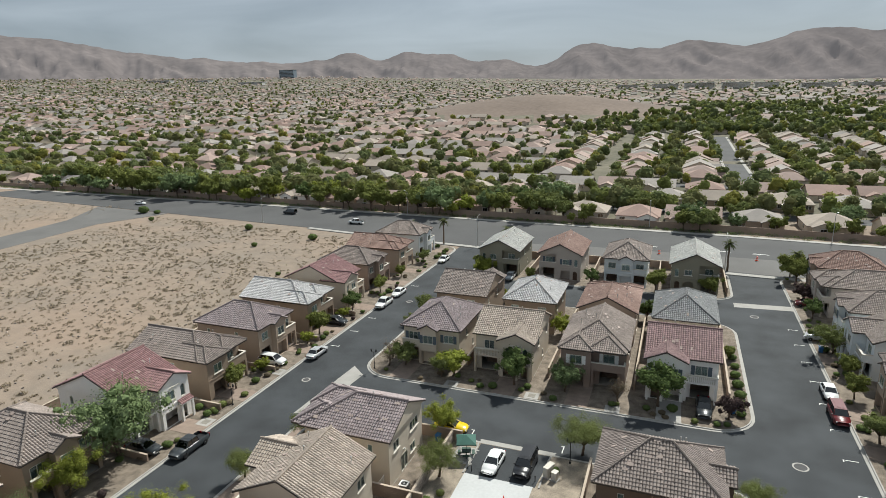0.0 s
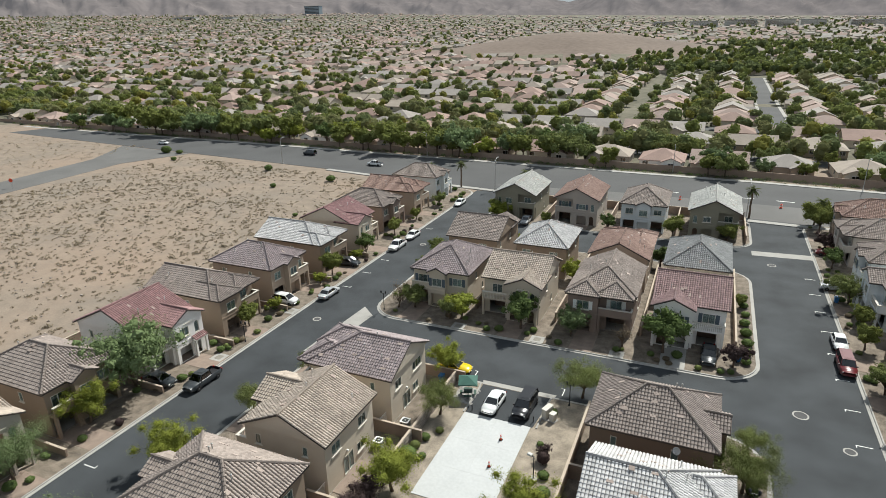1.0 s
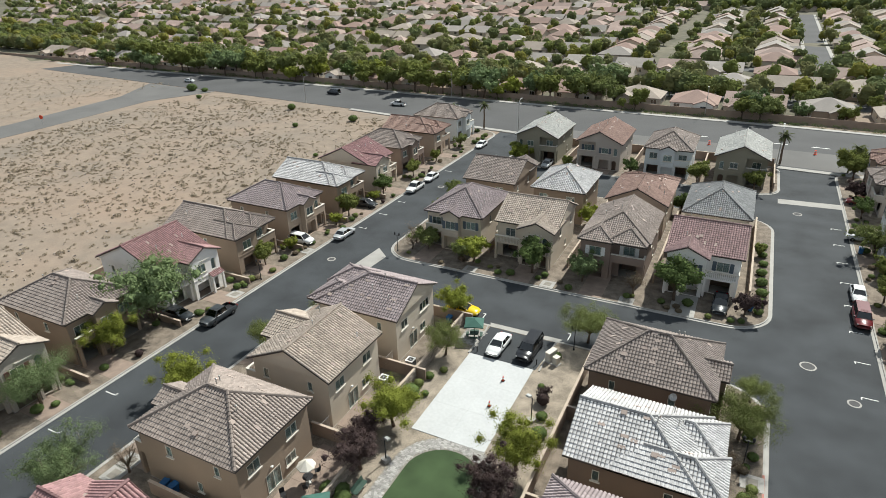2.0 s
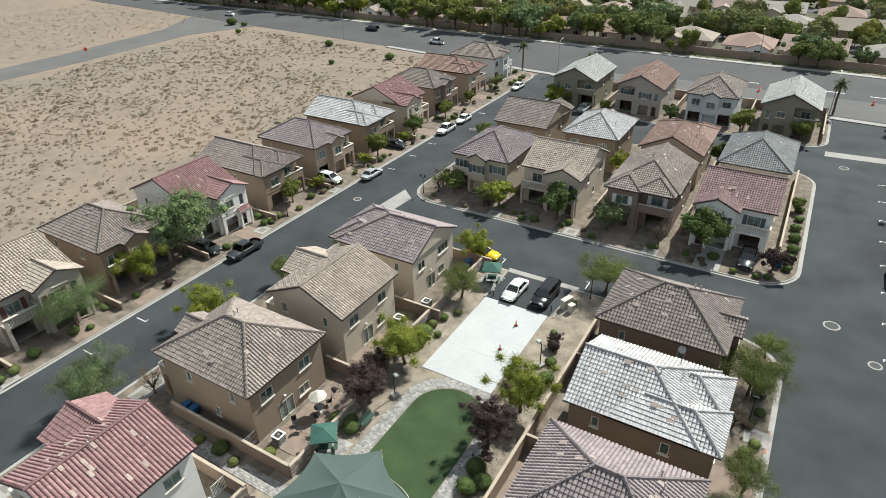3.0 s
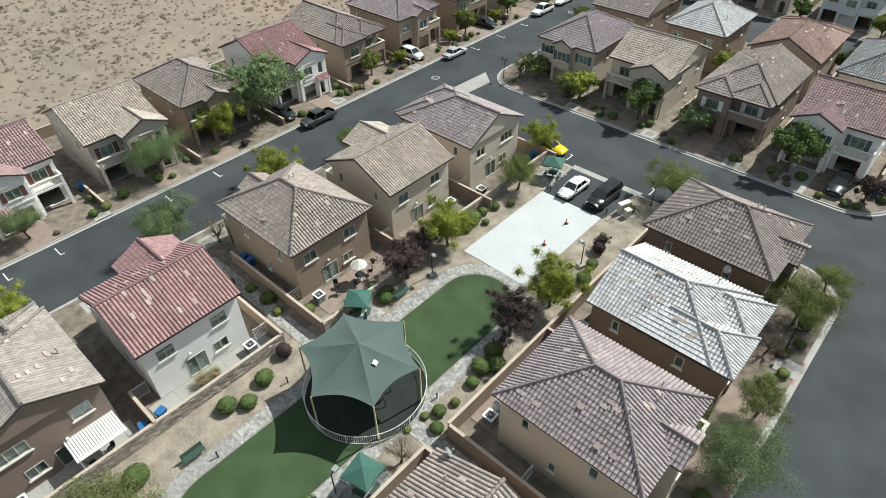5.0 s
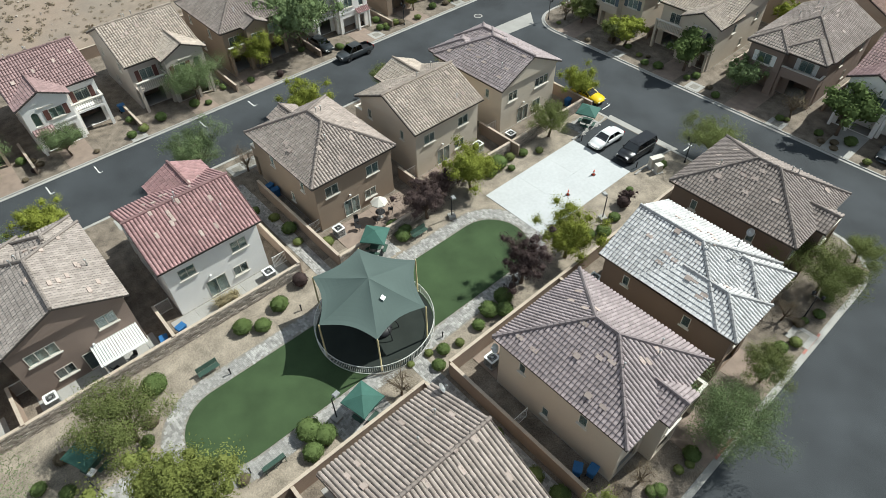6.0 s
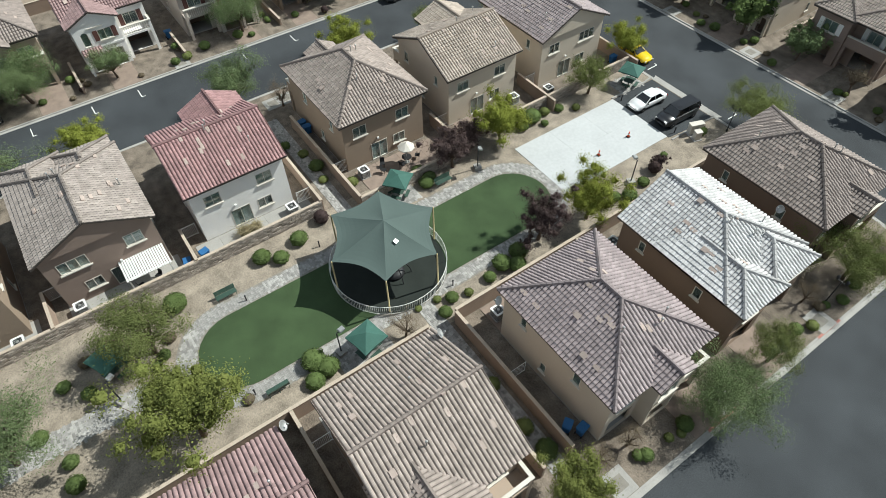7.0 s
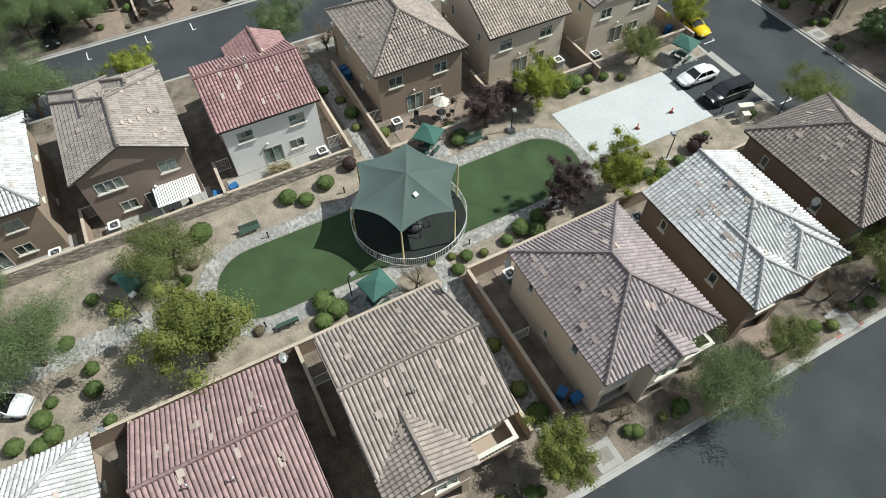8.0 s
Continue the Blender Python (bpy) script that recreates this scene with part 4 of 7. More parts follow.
structure("play_floor", g, PLAYFLOOR, "dark rubber floor of the round play area", "play floor")

# court and parking bay
g = Geo()
g.prism([(-19.4, 57.8), (-11.2, 57.8), (-10.6, 64.2), (-19.4, 64.2)], 0.0, Z + 0.006)
structure("parking_bay", g, ASPHALT, "dark asphalt parking bay beside the court", "parking bay")
court = thing("court_slab", pose(-15.4, 50.6, Z), "pale concrete court slab with control joints", "court", kind="structure")
for i in range(2):
    for j in range(3):
        g = Geo()
        o = rounded(-4.0 + i * 4.0 + 0.004, -4.0 + (i + 1) * 4.0 - 0.004, -7.2 + j * 4.8 + 0.004, -7.2 + (j + 1) * 4.8 - 0.004, 0.03, 2)
        g.prism(o, -0.05, 0.05)
        part("slab", g, SLAB, court)

g = Geo()
g.prism([(-19.4, 64.2), (-10.6, 64.2), (-10.2, 65.3), (-19.8, 65.3)], -0.05, 0.05)
structure("apron", g, CONCRETE, "pale concrete apron between the bay and the street", "apron")
for x in (-19.55, -10.75):
    g = Geo()
    g.prism([(x - 0.1, 57.8), (x + 0.1, 57.8), (x + 0.1, 63.2), (x + (0.3 if x > -15 else -0.1), 64.4), (x + (0.05 if x > -15 else -0.3), 64.4), (x - 0.1, 63.2)], 0.0, Z + 0.1)
    structure("kerb_bay", g, CONCRETE, "pale concrete kerb beside the parking bay", "kerb")

# shade sail on six posts
def shade_sail():
    top = thing("shade_sail", pose(PX, PY, Z), "green fabric shade sail on six cream posts", "shade sail")
    corners = [(radians(a), r) for a, r in ((272, 5.2), (329, 5.15), (26, 5.0), (90, 4.9), (155, 4.95), (212, 5.2))]
    corners.sort()
    g = Geo()
    rings, per = 10, 8
    n = len(corners)
    for i in range(rings + 1):
        s = i / rings
        for c in range(n):
            (a0, r0), (a1, r1) = corners[c], corners[(c + 1) % n]
            p0, p1 = Vector((r0 * math.cos(a0), r0 * math.sin(a0), 4.25)), Vector((r1 * math.cos(a1), r1 * math.sin(a1), 4.25))
            for k in range(per):
                t = k / per
                edge = p0.lerp(p1, t)
                bow = 4 * t * (1 - t)
                edge = edge * (1 - 0.115 * bow)
                edge.z = 4.25 + 0.12 * bow
                q = Vector((0, 0, 5.75)).lerp(edge, s)
                q.z = edge.z + (5.75 - edge.z) * (1 - s) ** 1.25 - 0.16 * bow * s * (1 - s) * 2
                g.v.append(tuple(q))
    m = n * per
    for i in range(rings):
        for k in range(m):
            g.f.append((i * m + k, i * m + (k + 1) % m, (i + 1) * m + (k + 1) % m, (i + 1) * m + k))
    part("canopy", g, SAILCLOTH, top, smooth=False)
    pm = Geo()
    pm.lathe([(0.16, 0), (0.16, 0.03), (0.075, 0.05), (0.07, 4.2), (0.03, 4.32)], 10)
    pm = pm.mesh("post", CREAMPOST, True)
    for a, r in corners:
        part("post", pm, None, top, m=pose(r * math.cos(a), r * math.sin(a), 0))
    g = Geo()
    g.box(-0.19, 0.19, -0.19, 0.19, 0, 0.01)
    part("patch", g, METAL, top, "pale square patch", m=pose(1.95, -0.1, 5.05, 4, 22, 20))


shade_sail()


def ring_fence():
    top = thing("ring_fence", pose(FX, FY, Z), "round white metal picket fence of the play area", "fence")
    R, H = 5.15, 1.05
    for z, rad in ((0.12, 0.02), (H, 0.028)):
        g = Geo()
        n = 64
        pts = [(R * math.cos(2 * math.pi * i / n), R * math.sin(2 * math.pi * i / n), z) for i in range(n + 1)]
        g.tube(pts, [rad] * (n + 1), 6, cap=False)
        part("rail", g, WHITE, top)
    g, p = Geo(), Geo()
    g.box(-0.011, 0.011, -0.011, 0.011, 0.1, H)
    g = g.mesh("picket", WHITE)
    p.box(-0.03, 0.03, -0.03, 0.03, 0, H + 0.06)
    p = p.mesh("post", WHITE)
    for i in range(192):
        w = 2 * math.pi * i / 192
        part("post" if i % 16 == 0 else "picket", p if i % 16 == 0 else g, None, top, m=pose(R * math.cos(w), R * math.sin(w), 0, 0, 0, math.degrees(w)))


ring_fence()


def play_dome():
    top = thing("climbing_dome", pose(PX + 1.2, PY - 0.2, Z + 0.06), "dark metal climbing arch under the shade sail", "play equipment")
    for a in (0, 60, 120):
        g = Geo()
        pts = [(1.5 * math.cos(math.pi * i / 12), 0, 1.7 * math.sin(math.pi * i / 12)) for i in range(13)]
        g.tube(pts, [0.045] * 13, 6)
        part("arch", g, BLACK, top, m=pose(0, 0, 0, 0, 0, a))
    g = Geo()
    g.lathe([(0.9, 0), (0.95, 0.25), (0.7, 0.45), (0.2, 0.52)], 14)
    part("seat_pod", g, BLACK, top, smooth=True)


play_dome()


def park_lamp(x, y, turn):
    top = thing("park_lamp", pose(x, y, Z, 0, 0, turn), "black park lamp post with a box head", "lamp post", "park lamps")
    g = Geo()
    g.prism(rounded(-0.36, 0.36, -0.36, 0.36, 0.05, 2), 0, 0.35)
    part("footing", g, CONCRETE, top)
    g = Geo()
    g.lathe([(0.07, 0.3), (0.055, 0.5), (0.05, 3.0)], 8)
    g.box(0.0, 0.45, -0.03, 0.03, 2.9, 2.96)
    part("pole", g, BLACK, top)
    g = Geo()
    g.box(0.2, 0.72, -0.2, 0.2, 2.93, 3.08)
    g.box(0.24, 0.68, -0.16, 0.16, 3.08, 3.13)
    head = part("lamp_head", g, METAL, top)
    g = Geo()
    g.box(0.26, 0.66, -0.14, 0.14, 2.915, 2.932)
    part("lens", g, WHITE, head)


for x, y, a in ((-14.8, 1.1, 120), (-8.7, 16.7, 100), (-19.4, 38.5, -20), (-8.8, 49.5, 160)):
    park_lamp(x, y, a)


def picnic_table(x, y, turn):
    top = thing("picnic_table", pose(x, y, Z, 0, 0, turn), "green metal picnic table with a square umbrella", "picnic table", "picnic tables in the park")
    g = Geo()
    g.prism(rounded(-0.55, 0.55, -0.55, 0.55, 0.12, 3), 0.70, 0.75)
    g.lathe([(0.09, 0), (0.06, 0.1), (0.06, 0.7)], 8)
    part("table_top", g, GREENPAINT, top)
    sm = Geo()
    sm.prism(rounded(-0.5, 0.5, -0.17, 0.17, 0.06, 3), 0.43, 0.47)
    sm.box(-0.04, 0.04, -0.04, 0.04, 0, 0.43)
    sm = sm.mesh("seat", GREENPAINT)
    for a in (0, 90, 180, 270):
        w = radians(a)
        part("seat", sm, None, top, m=pose(-0.85 * math.sin(w), 0.85 * math.cos(w), 0, 0, 0, a))
    g = Geo()
    g.tube([(0, 0, 0.7), (0, 0, 2.75)], [0.03, 0.025], 8)
    part("pole", g, GREENPAINT, top)
    g = Geo()
    a = 1.18
    c = [(-a, -a, 2.12), (a, -a, 2.12), (a, a, 2.12), (-a, a, 2.12)]
    k = Vector((0, 0, 2.72))
    for i in range(4):
        p, q = Vector(c[i]), Vector(c[(i + 1) % 4])
        mid = p.lerp(q, 0.5) * 0.97
        mid.z = 2.16
        g.poly([p, mid, k])
        g.poly([mid, q, k])
        g.poly([p - Vector((0, 0, 0.12)), mid - Vector((0, 0, 0.12)), mid, p])
        g.poly([mid - Vector((0, 0, 0.12)), q - Vector((0, 0, 0.12)), q, mid])
    part("umbrella", g, UMBRELLA, top)


for x, y, a in ((-7.6, 18.6, 12), (-20.9, 30.0, 38), (-20.3, 61.2, 20), (-17.6, 1.6, 25)):
    picnic_table(x, y, a)


def bench(x, y, turn):
    top = thing("bench", pose(x, y, Z, 0, 0, turn), "green slatted metal park bench on gravel", "bench", "park benches")
    sl = Geo()
    sl.box(-0.9, 0.9, -0.035, 0.035, -0.012, 0.012)
    sl = sl.mesh("slat", GREENPAINT)
    for i in range(6):
        part("slat", sl, None, top, m=pose(0, -0.2 + i * 0.085, 0.44))
    for i in range(5):
        part("slat", sl, None, top, m=pose(0, 0.27 + i * 0.025, 0.52 + i * 0.085, 75))
    for x in (-0.8, 0, 0.8):
        g = Geo()
        g.tube([(x, -0.22, 0), (x, -0.2, 0.43), (x, 0.24, 0.42), (x, 0.38, 0.9)], [0.022] * 4, 6)
        g.tube([(x, 0.24, 0.42), (x, 0.3, 0)], [0.022] * 2, 6)
        part("leg", g, GREENPAINT, top)


bench(-19.2, 11.4, 90)
bench(-8.7, 11.2, -90)
bench(-19.6, 34.4, 90)


def bollard(x, y):
    top = thing("path_light", pose(x, y, Z), "short dark metal path light beside the paving", "path light", "path lights")
    g = Geo()
    g.lathe([(0.07, 0), (0.055, 0.05), (0.055, 0.62), (0.085, 0.64), (0.085, 0.72), (0.03, 0.78)], 10)
    part("bollard", g, BLACK, top)


for x, y in ((-17.9, 12.6), (-9.0, 13.9), (-8.9, 27.8), (-9.4, 9.6), (-19.6, 20.5), (-18.7, 58.4), (-9.1, 35.5), (-11.4, 58.9)):
    bollard(x, y)


def cone(x, y):
    top = thing("traffic_cone", pose(x, y, Z + 0.05), "orange traffic cone on the pale court", "traffic cone", "cones on the court")
    g = Geo()
    g.prism(rounded(-0.2, 0.2, -0.2, 0.2, 0.04, 2), 0, 0.04)
    part("base", g, BLACK, top)
    g = Geo()
    g.lathe([(0.15, 0.04), (0.035, 0.7)], 12)
    part("cone", g, ORANGE, top, smooth=True)
    g = Geo()
    g.lathe([(0.112, 0.3), (0.086, 0.46)], 12)
    part("band", g, WHITE, top)


cone(-13.8, 54.4)
cone(-13.55, 49.8)


def cabinet(x, y, w, d, h, turn=0):
    top = thing("utility_cabinet", pose(x, y, PAD, 0, 0, turn), "pale metal utility cabinet on a concrete pad", "utility cabinet", "utility cabinets")
    g = Geo()
    g.prism(rounded(-w / 2 - 0.15, w / 2 + 0.15, -d / 2 - 0.15, d / 2 + 0.15, 0.04, 2), -0.1, 0.1)
    part("pad", g, CONCRETE, top)
    g = Geo()
    g.prism(rounded(-w / 2, w / 2, -d / 2, d / 2, 0.03, 2), 0.1, h)
    g.prism(rounded(-w / 2 - 0.03, w / 2 + 0.03, -d / 2 - 0.03, d / 2 + 0.03, 0.03, 2), h, h + 0.05)
    part("body", g, TRIM, top)
    g = Geo()
    g.box(-w / 2 + 0.06, -0.01, -d / 2 - 0.015, -d / 2, 0.16, h - 0.06)
    g.box(0.01, w / 2 - 0.06, -d / 2 - 0.015, -d / 2, 0.16, h - 0.06)
    part("door", g, TRIM, top)


cabinet(-10.2, 60.6, 1.5, 0.6, 1.25, 70)
cabinet(-9.4, 60.0, 0.7, 0.6, 1.0, 70)


# ---------------------------------------------------------------- garden walls
def garden_wall(ax, ay, bx, by, h, stone=False, label="tan block garden wall with a pale cap", t=0.2):
    """Straight wall with its cap; the stone-faced one carries uneven stones on both sides."""
    L = math.hypot(bx - ax, by - ay)
    top = thing("garden_wall", pose(ax, ay, PAD, 0, 0, math.degrees(math.atan2(by - ay, bx - ax))), label, "garden wall", "garden walls")
    g = Geo()
    g.box(0, L, -t / 2, t / 2, -0.3, h)
    part("core", g, BLOCKWALL, top)
    g = Geo()
    n = max(1, int(L / 0.42))
    for i in range(n):
        g.box(L * i / n + 0.004, L * (i + 1) / n - 0.004, -t / 2 - 0.035, t / 2 + 0.035, h, h + 0.055)
    tagged(part("cap", g, WALLCAP, top), kind="stuff")
    rng = random.Random(int(ax * 13 + ay * 7))
    g = Geo()
    if stone:
        z = -0.05
        while z < h - 0.12:
            ch = rng.uniform(0.13, 0.24)
            x = rng.uniform(-0.2, 0)
            while x < L:
                w = rng.uniform(0.22, 0.55)
                a, b = max(x, 0) + 0.012, min(x + w, L) - 0.012
                if b > a:
                    for s in (-1, 1):
                        d = rng.uniform(0.03, 0.09)
                        y0, y1 = sorted((s * t / 2, s * (t / 2 + d)))
                        g.box(a, b, y0, y1, z + 0.01, min(z + ch, h) - 0.01)
                x += w
            z += ch
        tagged(part("stones", g, STONE, top), kind="stuff")
    else:
        z = 0.0
        k = 0
        while z < h - 0.05:
            x = -0.2 * (k % 2)
            while x < L:
                a, b = max(x, 0) + 0.006, min(x + 0.4, L) - 0.006
                if b > a:
                    g.box(a, b, -t / 2 - 0.008, t / 2 + 0.008, z + 0.006, min(z + 0.2, h) - 0.006)
                x += 0.4
            z += 0.2
            k += 1
        tagged(part("blocks", g, BLOCKWALL, top), kind="stuff")


STONELABEL = "rough brown stone-faced garden wall along the park"
garden_wall(-23.3, -40, -23.3, 22.9, 1.45, True, STONELABEL)
garden_wall(-21.6, 26.2, -21.6, 38.4, 1.35, True, STONELABEL)
garden_wall(-23.0, 38.8, -23.0, 63.8, 1.4, True, STONELABEL)
garden_wall(-5.8, -40, -5.8, 23.2, 1.8)
garden_wall(-5.8, 25.8, -5.8, 62.8, 1.8)
for y in (-25.5, -13.4, -1.2, 10.7):
    garden_wall(-23.2, y, -27.5, y, 1.6)
garden_wall(-23.2, 22.9, -36.5, 22.9, 1.6)
garden_wall(-21.6, 26.2, -36.5, 26.2, 1.5)
for y in (38.6, 50.9, 63.8):
    garden_wall(-21.7, y, -28.0, y, 1.5)
garden_wall(-5.7, 23.2, 8.0, 23.2, 1.7)
garden_wall(-5.7, 25.8, 8.0, 25.8, 1.7)
for y in (-13.4, -1.1, 11.1, 39.0, 51.4):
    garden_wall(-5.7, y, 2.0, y, 1.7)
# backs of the desert row and of the northern blocks
garden_wall(-78.6, -60, -78.6, 154, 1.6, label="long tan block wall between the lots and the desert")
for y in (9.3, 21.6, 34.3, 47.4, 60.3, 72.8, 85.7, 98.8):
    garden_wall(-62.4, y, -56.2, y, 0.9, label="low brown block wall between two front gardens")
for x in (-28.0, -15.1, -2.6, 9.9):
    garden_wall(x, 84.5, x, 113, 1.6)
for x in (-29.8, -15.4, -1.2, 12.4):
    garden_wall(x, 133, x, 150, 1.7)
garden_wall(-42.6, 150.2, 12.6, 150.2, 1.8, label="tan block wall along the arterial")


def metal_gate(x, y, turn, w=1.5):
    top = thing("metal_gate", pose(x, y, PAD, 0, 0, turn), "white metal picket gate beside a house", "gate", "side gates")
    g = Geo()
    for z in (0.15, 1.45):
        g.box(0, w, -0.02, 0.02, z, z + 0.05)
    for q in (0.0, w - 0.05):
        g.box(q, q + 0.05, -0.025, 0.025, 0.02, 1.55)
    part("gate_frame", g, WHITE, top)
    b = Geo()
    b.box(-0.012, 0.012, -0.012, 0.012, 0.18, 1.45)
    b = b.mesh("picket", WHITE)
    for i in range(1, int(w / 0.13)):
        part("picket", b, None, top, m=pose(i * 0.13, 0, 0))


for x, y, a in ((-27.6, 10.6, 90), (-27.6, -1.3, 90), (-27.0, 38.7, 90), (-27.0, 26.3, 90), (-27.0, 51.0, 90), (-25.6, 21.4, 90), (1.0, 26.0, 90), (-2.8, 11.2, 90)):
    metal_gate(x, y, a)


# ---------------------------------------------------------------- back gardens
def patio(x0, x1, y0, y1, material, label):
    top = thing("patio", pose((x0 + x1) / 2, (y0 + y1) / 2, PAD), label, "patio", kind="structure")
    n = max(1, round((y1 - y0) / 2.4))
    for i in range(n):
        a, b = y0 + (y1 - y0) * i / n, y0 + (y1 - y0) * (i + 1) / n
        g = Geo()
        g.prism(rounded(x0 - (x0 + x1) / 2, x1 - (x0 + x1) / 2, a - (y0 + y1) / 2 + 0.01, b - (y0 + y1) / 2 - 0.01, 0.02, 2), -0.2, 0.05)
        part("slab", g, material, top)


patio(-26.2, -23.9, 11.2, 22.4, CONCRETE, "pale concrete patio strip behind the house")
patio(-26.2, -22.6, 28.0, 37.8, PAVER_WARM, "reddish paver patio behind the house")
patio(-26.6, -23.6, 40.6, 45.8, PAVER_WARM, "reddish paver patio behind the house")
patio(-26.4, -24.2, 0.0, 9.6, CONCRETE, "pale concrete patio strip behind the house")
patio(-26.4, -24.2, -12.4, -2.4, CONCRETE, "pale concrete patio strip behind the house")
patio(-4.9, -3.0, 12.6, 21.6, CONCRETE, "pale concrete patio strip behind the house")
patio(-5.6, -2.8, 28.2, 37.4, PAVER_WARM, "reddish paver patio behind the house")


def ac_unit(x, y, turn=0):
    top = thing("air_conditioner", pose(x, y, PAD + 0.05, 0, 0, turn) @ Matrix.Diagonal((1.22, 1.22, 1.12, 1)), "grey outdoor air conditioner on a small pad", "air conditioner", "outdoor air conditioners")
    g = Geo()
    g.prism(rounded(-0.44, 0.44, -0.44, 0.44, 0.08, 3), 0.0, 0.06)
    part("pad", g, CONCRETE, top)
    g = Geo()
    g.prism(rounded(-0.38, 0.38, -0.38, 0.38, 0.07, 3), 0.06, 0.78)
    body = part("body", g, BLACK, top)
    lv = Geo()
    lv.prism(rounded(-0.395, 0.395, -0.395, 0.395, 0.07, 3), 0, 0.025)
    lv = lv.mesh("louvre", METAL)
    for i in range(9):
        part("louvre", lv, None, body, m=pose(0, 0, 0.12 + i * 0.073))
    g = Geo()
    o = rounded(-0.41, 0.41, -0.41, 0.41, 0.08, 3)
    n = len(o)
    i_ = [(0.35 * math.cos(math.atan2(q[1], q[0])), 0.35 * math.sin(math.atan2(q[1], q[0]))) for q in o]
    ring(g, i_, o, 0.80, 0.82, 0.76)
    part("top_cover", g, WHITE, top)
    g = Geo()
    for r in (0.1, 0.2, 0.28):
        pts = [(r * math.cos(2 * math.pi * k / 20), r * math.sin(2 * math.pi * k / 20), 0.81) for k in range(21)]
        g.tube(pts, [0.012] * 21, 4, cap=False)
    g.lathe([(0.09, 0.76), (0.09, 0.815), (0.02, 0.83)], 10)
    part("fan_grille", g, METAL, top)


for x, y in ((-25.2, 28.6), (-24.9, 20.5), (-25.7, 48.4), (-24.6, 52.6), (-24.9, 1.0), (-24.2, -4.0), (-4.2, 29.0), (-4.0, 42.0)):
    ac_unit(x, y)


def bin_(x, y, turn=0, col=BLUEBIN, label="blue plastic wheeled bin beside a house"):
    top = thing("wheeled_bin", pose(x, y, PAD, 0, 0, turn), label, "bin", "wheeled bins")
    g = Geo()
    k = rounded(-0.25, 0.25, -0.3, 0.3, 0.05, 2)
    t = rounded(-0.32, 0.32, -0.38, 0.38, 0.05, 2)
    n = len(k)
    g.v.extend((x_, y_, 0.08) for x_, y_ in k)
    g.v.extend((x_, y_, 0.95) for x_, y_ in t)
    g.f.extend((i, (i + 1) % n, n + (i + 1) % n, n + i) for i in range(n))
    g.f.append(tuple(range(n))[::-1])
    g.f.append(tuple(range(n, 2 * n)))
    part("body", g, col, top)
    g = Geo()
    g.prism(rounded(-0.34, 0.34, -0.40, 0.42, 0.06, 2), 0.955, 1.03)
    g.box(-0.26, 0.26, -0.46, -0.40, 0.9, 0.96)
    part("lid", g, col, top)
    for s in (-1, 1):
        g = Geo()
        g.tube([(s * 0.24, -0.34, 0.12), (s * 0.31, -0.34, 0.12)], [0.12, 0.12], 10)
        part("wheel", g, RUBBER, top)


for x, y, a in ((-35.6, 27.0, 10), (-34.6, 27.1, -5), (6.4, 26.9, 30), (7.2, 27.6, 10), (-24.4, 11.6, 15), (-24.6, 62.9, 0), (10.2, 82.0, 20), (24.9, 107.5, 0), (-24.2, 10.0, 80), (-62.0, 21.4, 0)):
    bin_(x, y, a)


def patio_umbrella(x, y):
    top = thing("patio_umbrella", pose(x, y, PAD + 0.05), "white octagonal patio umbrella over a small table", "umbrella")
    g = Geo()
    n = 8
    for i in range(n):
        a, b = 2 * math.pi * i / n, 2 * math.pi * (i + 1) / n
        p, q = Vector((0.88 * math.cos(a), 0.88 * math.sin(a), 2.05)), Vector((0.88 * math.cos(b), 0.88 * math.sin(b), 2.05))
        g.poly([p, q, (0, 0, 2.6)])
        g.poly([p - Vector((0, 0, 0.1)), q - Vector((0, 0, 0.1)), q, p])
    part("canopy", g, TRIM, top)
    g = Geo()
    g.tube([(0, 0, 0), (0, 0, 2.65)], [0.025, 0.02], 8)
    g.lathe([(0.28, 0), (0.28, 0.06), (0.05, 0.1)], 12)
    part("pole", g, METAL, top)
    g = Geo()
    g.lathe([(0.5, 0.70), (0.5, 0.735)], 20)
    for s in (0, 120, 240):
        w = radians(s)
        g.tube([(0.15 * math.cos(w), 0.15 * math.sin(w), 0.7), (0.4 * math.cos(w), 0.4 * math.sin(w), 0)], [0.02, 0.02], 6)
    part("table", g, BLACK, top)


patio_umbrella(-24.4, 33.2)


def garden_chair(x, y, turn):
    top = thing("garden_chair", pose(x, y, PAD + 0.05, 0, 0, turn), "dark metal garden chair on a patio", "chair", "garden chairs")
    g = Geo()
    g.prism(rounded(-0.24, 0.24, -0.24, 0.24, 0.05, 2), 0.42, 0.46)
    part("seat", g, BLACK, top)
    g = Geo()
    g.box(-0.23, 0.23, -0.02, 0.02, 0, 0.48)
    part("backrest", g, BLACK, top, m=pose(0, 0.24, 0.46, -12))
    for a in (-0.2, 0.2):
        for b in (-0.2, 0.2):
            g = Geo()
            g.tube([(a, b, 0), (a, b, 0.43)], [0.018, 0.018], 6)
            part("leg", g, BLACK, top)


for x, y, a in ((-24.0, 32.4, 200), (-24.3, 34.4, 320), (-25.3, 30.8, 60), (-24.4, 30.4, 120), (-24.6, 7.4, 30), (-24.4, 5.9, 200)):
    garden_chair(x, y, a)


